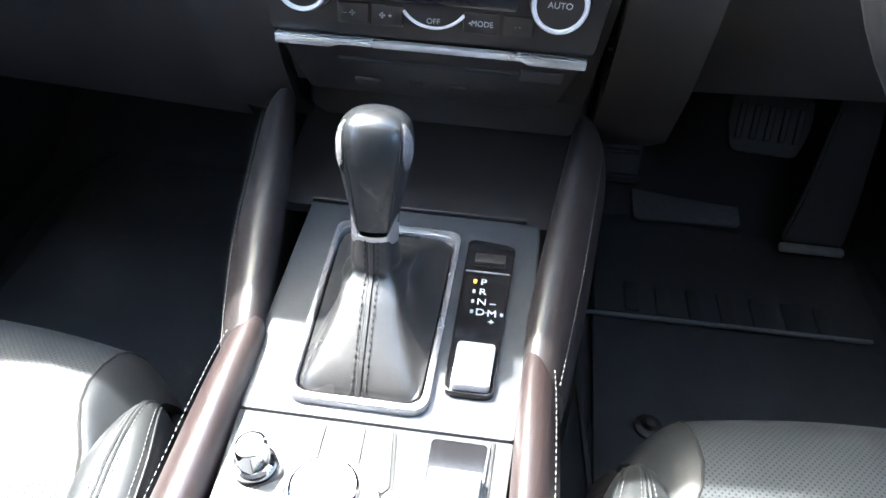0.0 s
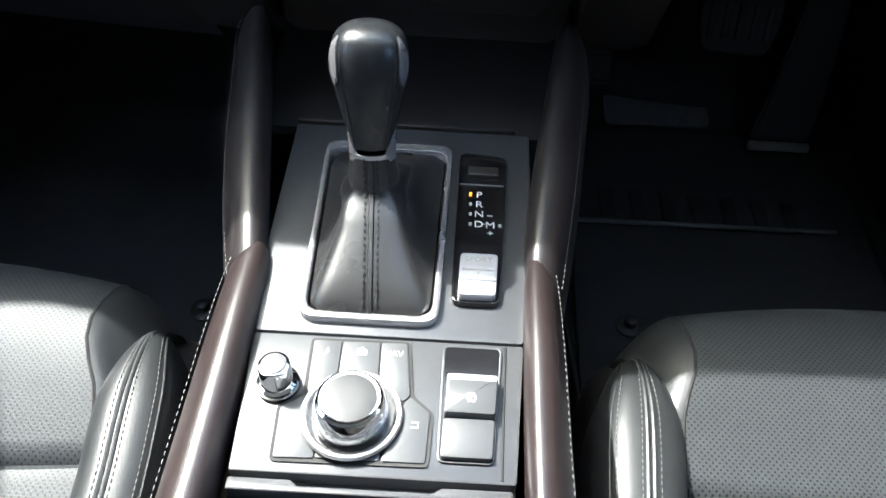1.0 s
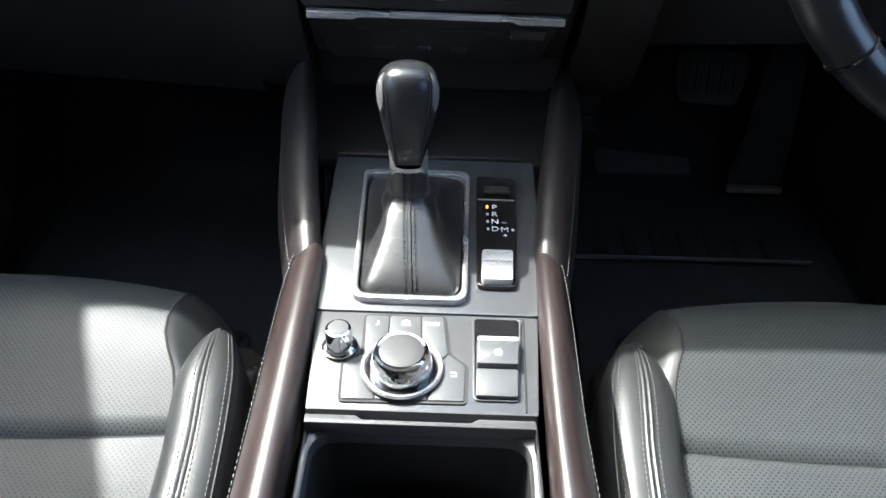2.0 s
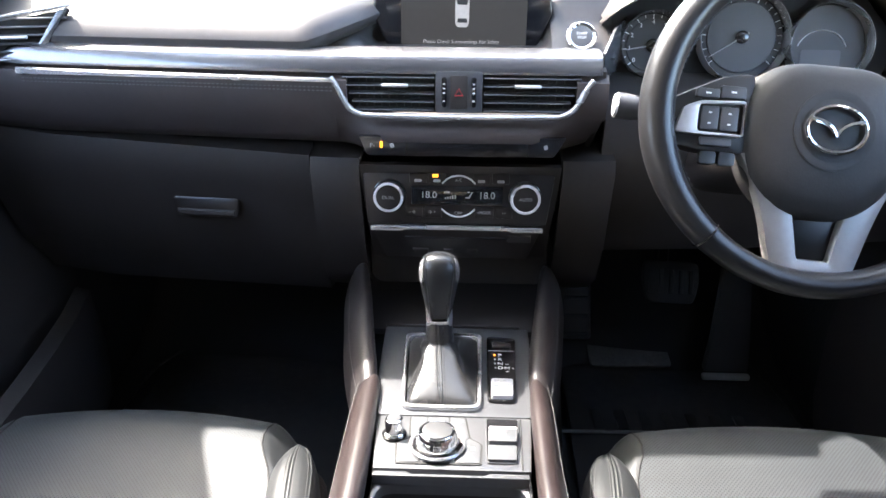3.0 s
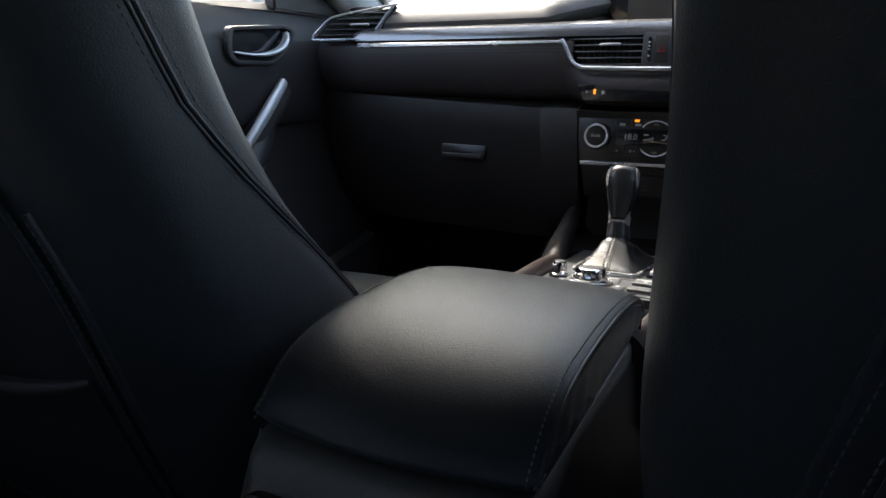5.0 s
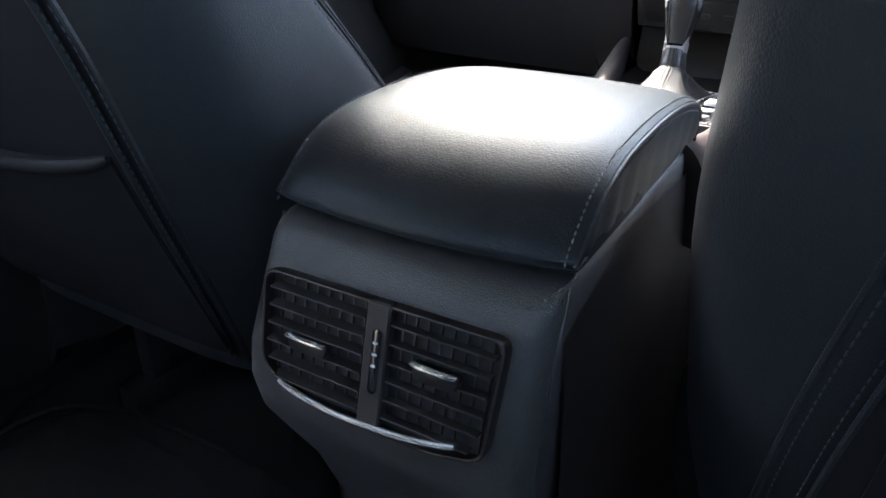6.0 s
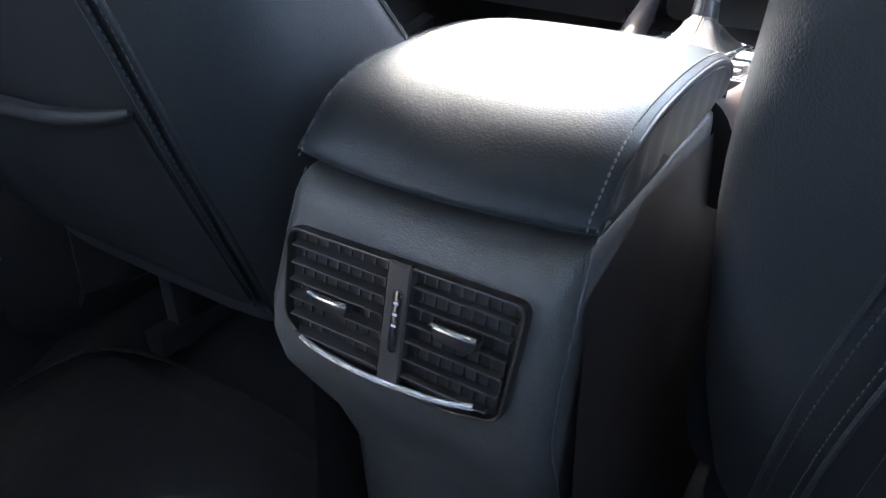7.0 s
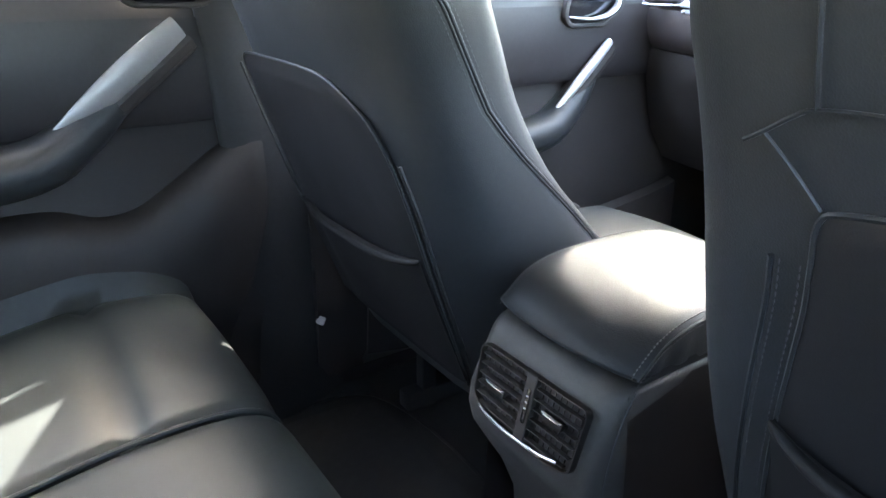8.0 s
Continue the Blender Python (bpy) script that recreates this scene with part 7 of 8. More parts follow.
for s in (-1, 1):
    bm = B()
    o = [(s * 0.072, 0.036), (s * 0.100, 0.032), (s * 0.132, 0.016), (s * 0.154, 0.004), (s * 0.154, -0.036), (s * 0.118, -0.042), (s * 0.076, -0.042)]
    if s > 0:
        o = o[::-1]
    prism(bm, smooth_outline(o, 0.008, 4), 0.020, MW @ Matrix.Translation((0, 0, -0.016)), 0.004)
    sp = part("side_spoke", bm, PLASTIC, wh)
    o = [(s * 0.082, 0.008), (s * 0.124, 0.005), (s * 0.139, -0.002), (s * 0.146, -0.026), (s * 0.128, -0.0265), (s * 0.082, -0.0265)]
    inn = [(s * 0.082, 0.005), (s * 0.1235, 0.002), (s * 0.125, -0.002), (s * 0.125, -0.020), (s * 0.1235, -0.024), (s * 0.082, -0.024)]
    if s > 0:
        o, inn = o[::-1], inn[::-1]
    bm = B()
    frame_ring(bm, smooth_outline(o, 0.003, 3), smooth_outline(inn, 0.003, 3), 0.008, MW @ Matrix.Translation((0, 0, 0.002)), 0.001)
    part("silver_trim", bm, SATIN_SILVER, sp, "satin silver trim")
    for kx, ky, w, h in ((0.0955, -0.0105, 0.017, 0.023), (0.1140, -0.0105, 0.017, 0.023), (0.094, 0.0150, 0.024, 0.012), (0.1175, 0.0125, 0.022, 0.009), (0.106, -0.0325, 0.030, 0.008)):
        bm = B()
        prism(bm, rounded(w, h, 0.002), 0.008, MW @ Matrix.Translation((s * kx, ky, 0.001)), 0.0012)
        bt = part("button", bm, PLASTIC_SAT, sp)
        if ky > -0.03:
            bm = B()
            for dy in ((0.005, -0.005) if ky < 0.01 else (0.0,)):
                box(bm, MW @ Vector((s * kx, ky + dy, 0.0092)), (0.005 if ky > 0.01 else 0.003, 0.0016, 0.0004), 0, 1, MW.to_3x3().to_4x4())
            part("button_mark", bm, WHITE_INK, bt)
    if s > 0:
        for tx, kx, ky, sz in (("CANCEL", 0.094, 0.0150, 0.0050), ("RES", 0.118, 0.0125, 0.0050), ("ON", 0.0955, -0.0025, 0.0045), ("OFF", 0.0955, -0.0175, 0.0045), ("SET", 0.1140, -0.0105, 0.0045)):
            writing(tx, sz, MW @ Matrix.Translation((kx, ky, 0.0096)), WHITE_INK, sp)
    else:
        for kx in (-0.092, -0.110):
            bm = B()
            prism(bm, rounded(0.016, 0.013, 0.003), 0.008, MW @ Matrix.Translation((kx, -0.047, -0.004)), 0.0015)
            part("phone_button", bm, BUTTON, sp)
# silver lower spoke with two legs, open in the middle
outer_line = curve([(x, y, 0) for x, y in ((-0.080, -0.040), (-0.063, -0.070), (-0.051, -0.103), (-0.044, -0.128), (-0.036, -0.149), (-0.018, -0.156), (0.018, -0.156), (0.036, -0.149), (0.044, -0.128), (0.051, -0.103), (0.063, -0.070), (0.080, -0.040))], 4)
inner_line = curve([(x, y, 0) for x, y in ((-0.040, -0.030), (-0.031, -0.062), (-0.0225, -0.092), (-0.0165, -0.120), (-0.0140, -0.1325), (-0.0085, -0.1335), (0.0085, -0.1335), (0.0140, -0.1325), (0.0165, -0.120), (0.0225, -0.092), (0.031, -0.062), (0.040, -0.030))], 4)
bm = B()
sheet(bm, [[MW @ Vector((*(a + (b - a) * q).xy, z)) for q, z in ((0, -0.010), (0, -0.001), (0.04, 0.0015), (0.3, 0.0035), (0.7, 0.0035), (0.93, 0.0026), (0.97, 0.0012), (1, -0.001), (1, -0.010))] for a, b in zip(outer_line, inner_line)])
part("lower_spoke", bm, SILVER_PAINT, wh, "satin silver lower spoke")
bm = B()
prism(bm, [(-0.032, -0.080), (-0.0165, -0.137), (0.0165, -0.137), (0.032, -0.080)], 0.006, MW @ Matrix.Translation((0, 0, -0.011)), 0.001)
part("spoke_infill", bm, PANEL_BLACK, wh)
colm = thing("steering_column", "black steering column shroud with two stalks", "steering column", (0.355, 0.08, 0.70))
bm = B()
rings = [[MW @ Vector((x * k, (y + 0.02) * k - 0.02, z)) for x, y in rounded(0.12, 0.11, 0.03, 5)] for k, z in ((0.9, -0.055), (1.0, -0.06), (1.05, -0.12), (1.1, -0.24))]
loft(bm, rings)
part("shroud", bm, PLASTIC, colm)
bm = B()
tube(bm, [MW @ Vector(p) for p in ((-0.05, 0.0, -0.075), (-0.11, 0.004, -0.072), (-0.174, 0.006, -0.068))], [0.009, 0.009, 0.0125], 12)
tube(bm, [MW @ Vector(p) for p in ((-0.170, 0.006, -0.068), (-0.188, 0.007, -0.066))], [0.0135, 0.0135], 14)
lst = part("wiper_stalk", bm, PLASTIC_SAT, colm)
bm = B()
tube(bm, [MW @ Vector(p) for p in ((-0.1875, 0.007, -0.066), (-0.190, 0.007, -0.066))], [0.0128, 0.011], 16)
part("stalk_end", bm, SILVER_PLASTIC, lst)
bm = B()
tube(bm, [MW @ Vector(p) for p in ((0.05, 0.0, -0.075), (0.11, 0.010, -0.07), (0.165, 0.016, -0.062))], [0.009, 0.011, 0.0105], 12)
rst = part("light_stalk", bm, PLASTIC, colm)
bm = B()
for k in (0.128, 0.142, 0.156):
    box(bm, MW @ Vector((k, 0.013, -0.054)), (0.005, 0.006, 0.0006), 0, 1, MW.to_3x3().to_4x4())
part("stalk_mark", bm, WHITE_INK, rst)

# ---- outside: the yard ----
GROUND_Z = -0.06
ASPHALT = material("pale_worn_asphalt", (0.3, 0.3, 0.29), 0.9, vary=0.2, scale=2.0, bump=0.3, bump_scale=60)
PAINT_WHITE = material("white_car_paint", (0.72, 0.73, 0.73), 0.25, vary=0.02, coat=0.7)
PAINT_DARK = material("dark_grey_car_paint", (0.055, 0.058, 0.063), 0.25, 0.3, vary=0.05, coat=0.7)
PAINT_GREY = material("mid_grey_car_paint", (0.16, 0.165, 0.17), 0.28, 0.4, vary=0.05, coat=0.7)
PAINT_SILVER = material("pale_silver_car_paint", (0.42, 0.43, 0.44), 0.28, 0.5, vary=0.05, coat=0.7)
PAINT_TEAL = material("bright_blue_car_paint", (0.01, 0.20, 0.34), 0.25, 0.2, vary=0.05, coat=0.7)
CAR_GLASS = material("dark_car_glass", (0.02, 0.032, 0.04), 0.06, vary=0.1, spec=0.4)
LAMP_CLEAR = material("clear_head_lamp", (0.6, 0.62, 0.64), 0.12, 0.3, vary=0.1)
LAMP_RED = material("red_tail_lamp", (0.35, 0.01, 0.015), 0.15, vary=0.1)
TYRE = material("tyre_rubber", (0.015, 0.015, 0.015), 0.85, vary=0.2, bump=0.4, bump_scale=80)
ALLOY = material("alloy_wheel", (0.5, 0.5, 0.51), 0.3, 0.9, vary=0.1)
YELLOW = material("yellow_flag_cloth", (0.62, 0.47, 0.01), 0.8, vary=0.1, scale=8, bump=0.3, bump_scale=300)
BLUE_CLOTH = material("blue_flag_cloth", (0.05, 0.25, 0.5), 0.8, vary=0.1, scale=8)
WHITE_CLOTH = material("white_flag_cloth", (0.7, 0.71, 0.72), 0.8, vary=0.06, scale=8)
FLAG_INK = material("olive_flag_print", (0.16, 0.13, 0.02), 0.8, vary=0.2)
POLE = material("grey_pole", (0.2, 0.2, 0.21), 0.4, 0.6, vary=0.1)
CLADDING = material("grey_metal_cladding", (0.36, 0.37, 0.37), 0.5, 0.2, vary=0.08, scale=1.5, bump=0.1, bump_scale=30)
CLADDING_PALE = material("pale_wall_render", (0.6, 0.6, 0.58), 0.85, vary=0.08, scale=1.5, bump=0.2, bump_scale=60)
SHOP_GLASS = material("shop_glass", (0.17, 0.2, 0.21), 0.05, vary=0.15, scale=0.8, coat=0.3)
BLUE_ROOF = material("blue_metal_roof", (0.05, 0.13, 0.22), 0.5, 0.2, vary=0.1, scale=1)
LEAF = material("green_leaves", (0.06, 0.09, 0.025), 0.6, vary=0.5, scale=6)
LEAF_PALE = material("yellow_green_leaves", (0.16, 0.17, 0.03), 0.6, vary=0.5, scale=6)
BARK = material("grey_bark", (0.14, 0.11, 0.09), 0.9, vary=0.3, scale=20, bump=0.8, bump_scale=60)
ORANGE_SIGN = glowing("orange_sign_lamps", (0.6, 0.16, 0.02), 0.12)

bm = B()
g = 600
sheet(bm, [[(x, y, GROUND_Z) for x in (-g, -40, -12, 0, 12, 40, g)] for y in (-g, -40, -8, 0, 8, 20, 40, 80, g)])
single("ground", bm, ASPHALT, "sunlit pale asphalt car yard", "ground", "structure")


def lerp_table(rows, y):
    return [value([(r[0], r[k]) for r in rows], y) for k in range(1, len(rows[0]))]


def car(label, paint, at, turn, rows, glass, base_z=GROUND_Z, wheel_r=0.33):
    """A parked car, its nose along +y. rows: (y, underside, belt, top, half width at the belt, half width of the top).
    glass: y of the rear glass foot, roof back, roof front, windscreen foot, and the ends of the side glass."""
    c = thing("parked_car", label, "car", (at[0], at[1], base_z), group="cars in the yard", turn=turn)
    a3 = curve([r[:3] for r in rows], 5)
    b3 = curve([r[3:] for r in rows], 5)
    dense = [(p.x, p.y, p.z, q.x, q.y, q.z) for p, q in zip(a3, b3)]
    body = [(r[0], r[4], r[1], r[2]) for r in dense]
    y0, y1 = rows[0][0], rows[-1][0]
    width = 2 * max(r[4] for r in rows)

    def section(y):
        """Half outline from the underside to the middle of the top."""
        lo, belt, top, wb, wt = lerp_table(dense, y)
        h, g = belt - lo, top - belt
        return [(0.0, lo), (0.80 * wb, lo), (0.95 * wb, lo + 0.10 * h), (wb, lo + 0.42 * h), (0.995 * wb, lo + 0.66 * h), (0.965 * wb, lo + 0.88 * h), (0.93 * wb, belt), (0.93 * wb + (wt - 0.93 * wb) * 0.5, belt + 0.5 * g), (wt, belt + 0.86 * g), (0.90 * wt, belt + 0.96 * g), (0.6 * wt, top), (0.0, top + 0.012)]

    bm = B()
    rings = []
    for r in dense:
        half = section(r[0])
        rings.append([(x, r[0], z) for x, z in half] + [(-x, r[0], z) for x, z in half[-2:0:-1]])
    loft(bm, rings)
    part("body", bm, paint, c, local=True, angle=55)
    rg, rb, rf, wf, sa, sb = glass

    def pane(name, pts):
        bm = B()
        sheet(bm, pts, 0.012)
        part(name, bm, CAR_GLASS, c, local=True, angle=60)

    def flank_at(y, f, side):
        lo, belt, top, wb, wt = lerp_table(dense, y)
        return Vector((side * (0.93 * wb + (wt - 0.93 * wb) * f + 0.012), y, belt + (top - belt) * f * 0.86 + 0.01))

    mid = (sa + sb) / 2 - 0.05
    for side in (-1, 1):
        for a, b in ((sa, mid - 0.03), (mid + 0.03, sb)):
            pts = []
            for k in range(9):
                y = a + (b - a) * k / 8
                rise = min(1.0, 0.25 + 6 * (k / 8) if a == sa else 1.0, 0.12 + 2.6 * (1 - k / 8) if b == sb else 1.0)
                pts.append([flank_at(y, 0.10 + (0.92 - 0.10) * rise * f, side) for f in (0, 0.35, 0.7, 1.0)])
            pane("side_window", pts)
    for name, ya, yb in (("windscreen", wf, rf), ("rear_window", rg, rb)):
        pts = []
        for k in range(9):
            y = ya + (yb - ya) * k / 8
            lo, belt, top, wb, wt = lerp_table(dense, y)
            pts.append([(0.93 * wt * u, y, top + 0.016 - 0.05 * abs(u) ** 3 * (top - belt)) for u in (-1, -0.75, -0.4, 0, 0.4, 0.75, 1)])
        pane(name, pts)

    def belt(y):
        return lerp_table(dense, y)[1]

    for side in (-1, 1):
        for yy in (y0 + 0.19 * (y1 - y0), y0 + 0.81 * (y1 - y0)):
            w = lerp_table(body, yy)[0]
            mw = pose(side * (w - 0.10), yy, wheel_r, 0, side * 90, 0)
            bm = B()
            turned(bm, [(wheel_r * 0.62, 0.0), (wheel_r * 0.96, 0.005), (wheel_r, 0.04), (wheel_r, 0.17), (wheel_r * 0.95, 0.20), (wheel_r * 0.70, 0.205), (wheel_r * 0.66, 0.18)], 28, mw @ Matrix.Translation((0, 0, -0.09)))
            ty = part("wheel", bm, TYRE, c, local=True)
            bm = B()
            turned(bm, [(wheel_r * 0.68, 0.06), (wheel_r * 0.68, 0.105), (wheel_r * 0.62, 0.10), (wheel_r * 0.60, 0.07)], 24, mw)
            for k in range(6):
                a = math.pi * k / 3
                box(bm, mw @ Vector((wheel_r * 0.33 * math.cos(a), wheel_r * 0.33 * math.sin(a), 0.09)), (wheel_r * 0.6, 0.05, 0.025), 0.008, 1, mw.to_3x3().to_4x4() @ Matrix.Rotation(a, 4, "Z"))
            part("rim", bm, ALLOY, ty, local=True)
            bm = B()
            turned(bm, [(wheel_r * 1.12, 0.0), (wheel_r * 1.12, 0.012), (wheel_r * 1.0, 0.012)], 28, pose(side * (w - 0.006), yy, wheel_r + 0.02, 0, side * 90, 0))
            part("wheel_arch", bm, TYRE, c, local=True)
        wv, lo, hi = lerp_table(body, y1 - 0.12)
        bm = B()
        box(bm, (side * wv * 0.70, y1 - 0.12, lo + 0.80 * (hi - lo)), (wv * 0.42, 0.26, 0.13), 0.05, 3)
        part("head_lamp", bm, LAMP_CLEAR, c, local=True)
        wv, lo, hi = lerp_table(body, y0 + 0.08)
        bm = B()
        box(bm, (side * wv * 0.78, y0 + 0.10, lo + 0.72 * (hi - lo)), (wv * 0.44, 0.28, 0.15), 0.05, 3)
        part("tail_lamp", bm, LAMP_RED, c, local=True)
        ym = wf - 0.35
        bm = B()
        box(bm, (side * (width / 2 + 0.07), ym, belt(ym) + 0.05), (0.20, 0.10, 0.14), 0.045, 3)
        part("side_mirror", bm, paint, c, local=True)
    wv, lo, hi = lerp_table(body, y1 - 0.02)
    bm = B()
    prism(bm, smooth_outline([(-wv * 0.66, 0.10), (wv * 0.66, 0.10), (wv * 0.5, -0.16), (-wv * 0.5, -0.16)], 0.04, 3), 0.03, Matrix.Translation((0, y1 - 0.005, lo + 0.68 * (hi - lo))) @ Matrix.Rotation(radians(-90), 4, "X") @ Matrix.Rotation(radians(180), 4, "Z"))
    gr = part("grille", bm, TYRE, c, local=True)
    bm = B()
    box(bm, (0, y1 + 0.03, lo + 0.68 * (hi - lo) + 0.10), (wv * 1.3, 0.02, 0.03), 0.006)
    prism(bm, [(0, 0.075), (-0.055, 0), (0, -0.075), (0.055, 0)], 0.03, Matrix.Translation((0, y1 + 0.02, lo + 0.70 * (hi - lo))) @ Matrix.Rotation(radians(-90), 4, "X"))
    part("bright_bar", bm, ALLOY, gr, local=True)
    bm = B()
    box(bm, (0, y1 - 0.05, lo + 0.12 * (hi - lo)), (wv * 1.5, 0.16, 0.12), 0.04)
    part("lower_bumper", bm, TYRE, c, local=True)
    bm = B()
    box(bm, (0, y1 + 0.035, lo + 0.20 * (hi - lo)), (0.37, 0.012, 0.10), 0.006)
    part("plate", bm, YELLOW if "silver off-road" in label else PAINT_WHITE, c, "plain blank plate", local=True)
    return c


SUV = ((-2.25, 0.45, 0.92, 0.98, 0.72, 0.56), (-2.16, 0.35, 1.02, 1.22, 0.84, 0.62), (-1.95, 0.30, 1.06, 1.54, 0.90, 0.65), (-1.4, 0.27, 1.07, 1.67, 0.93, 0.67), (-0.4, 0.26, 1.06, 1.71, 0.94, 0.68), (0.3, 0.26, 1.04, 1.65, 0.94, 0.67), (0.75, 0.26, 1.03, 1.42, 0.94, 0.70), (1.15, 0.26, 1.01, 1.12, 0.93, 0.77), (1.7, 0.28, 0.99, 1.06, 0.91, 0.75), (2.05, 0.30, 0.94, 1.0, 0.86, 0.70), (2.2, 0.34, 0.86, 0.91, 0.78, 0.62), (2.26, 0.42, 0.74, 0.78, 0.68, 0.54))
SEDAN = ((-2.35, 0.40, 0.82, 0.87, 0.62, 0.50), (-2.25, 0.28, 0.96, 1.03, 0.78, 0.62), (-1.75, 0.22, 1.0, 1.10, 0.88, 0.69), (-1.2, 0.20, 1.0, 1.32, 0.91, 0.65), (-0.6, 0.20, 0.98, 1.44, 0.92, 0.63), (0.2, 0.20, 0.96, 1.44, 0.92, 0.63), (0.7, 0.20, 0.95, 1.27, 0.92, 0.66), (1.2, 0.20, 0.93, 1.03, 0.91, 0.74), (1.8, 0.22, 0.84, 0.91, 0.86, 0.70), (2.2, 0.26, 0.72, 0.78, 0.74, 0.60), (2.35, 0.34, 0.62, 0.66, 0.60, 0.50))
HATCH = tuple((y * 0.96, lo * 0.9, b * 0.93, t * 0.93, wb * 0.97, wt * 0.97) for y, lo, b, t, wb, wt in SUV)
TRUCK = ((-2.6, 0.60, 1.06, 1.12, 0.84, 0.80), (-2.5, 0.50, 1.10, 1.16, 0.92, 0.88), (-1.0, 0.42, 1.12, 1.17, 0.93, 0.88), (-0.9, 0.40, 1.12, 1.50, 0.93, 0.74), (-0.75, 0.40, 1.12, 1.72, 0.94, 0.70), (-0.2, 0.38, 1.12, 1.78, 0.94, 0.70), (0.4, 0.36, 1.12, 1.74, 0.94, 0.70), (0.85, 0.36, 1.11, 1.45, 0.94, 0.74), (1.25, 0.36, 1.10, 1.20, 0.93, 0.80), (2.1, 0.40, 1.06, 1.12, 0.91, 0.76), (2.5, 0.46, 0.94, 1.0, 0.82, 0.68), (2.65, 0.55, 0.80, 0.84, 0.68, 0.55))
G_SUV = (-2.18, -1.86, 0.34, 1.12, -1.80, 0.92)
G_SEDAN = (-1.66, -0.85, 0.30, 1.15, -1.25, 0.90)
G_HATCH = tuple(v * 0.96 for v in G_SUV)
G_TRUCK = (-0.95, -0.80, 0.46, 1.22, -0.72, 1.0)

car("white sport utility car with wide black grille facing the camera", PAINT_WHITE, (-7.3, 12.1), 224, SUV, G_SUV, wheel_r=0.36)
car("dark grey sport utility car parked beside the white one", PAINT_DARK, (-7.7, 18.6), 224, SUV, G_SUV, wheel_r=0.36)
car("white hatchback parked in the row", PAINT_WHITE, (-7.4, 22.6), 224, HATCH, G_HATCH)
car("pale silver hatchback parked in the row", PAINT_SILVER, (-7.7, 25.8), 224, HATCH, G_HATCH)
car("white pickup truck parked in the row", PAINT_WHITE, (-7.0, 28.9), 224, TRUCK, G_TRUCK, wheel_r=0.38)
car("dark sport utility car parked at the end of the row", PAINT_DARK, (-7.2, 36.0), 224, SUV, G_SUV, wheel_r=0.36)
car("pale silver off-road car facing the camera", PAINT_SILVER, (-3.9, 31.5), 188, SUV, G_SUV, wheel_r=0.38)
car("white flatbed truck parked far off", PAINT_WHITE, (1.5, 31.0), 60, TRUCK, G_TRUCK, wheel_r=0.38)
car("white flatbed truck parked beside another", PAINT_WHITE, (3.1, 29.0), 65, TRUCK, G_TRUCK, wheel_r=0.38)
car("bright blue hatchback displayed on a raised platform", PAINT_TEAL, (6.2, 26.8), -78, HATCH, G_HATCH, base_z=0.72)
car("dark grey sedan parked side on", PAINT_DARK, (5.4, 22.2), -68, SEDAN, G_SEDAN)
car("mid grey sedan behind the dark sedan", PAINT_GREY, (8.3, 21.8), -50, SEDAN, G_SEDAN)
car("large white sport utility car parked side on", PAINT_WHITE, (8.6, 16.2), -78, SUV, G_SUV, wheel_r=0.38)
car("white car parked beside the passenger door", PAINT_WHITE, (-7.6, 5.0), 228, SUV, G_SUV, wheel_r=0.36)

# platform under the blue car
pf = thing("display_platform", "grey concrete display platform", "platform", (6.2, 26.8, GROUND_Z))
bm = B()
box(bm, (6.2, 27.2, 0.24), (6.0, 3.4, 0.92), 0.04)
part("platform_block", bm, CLADDING_PALE, pf)


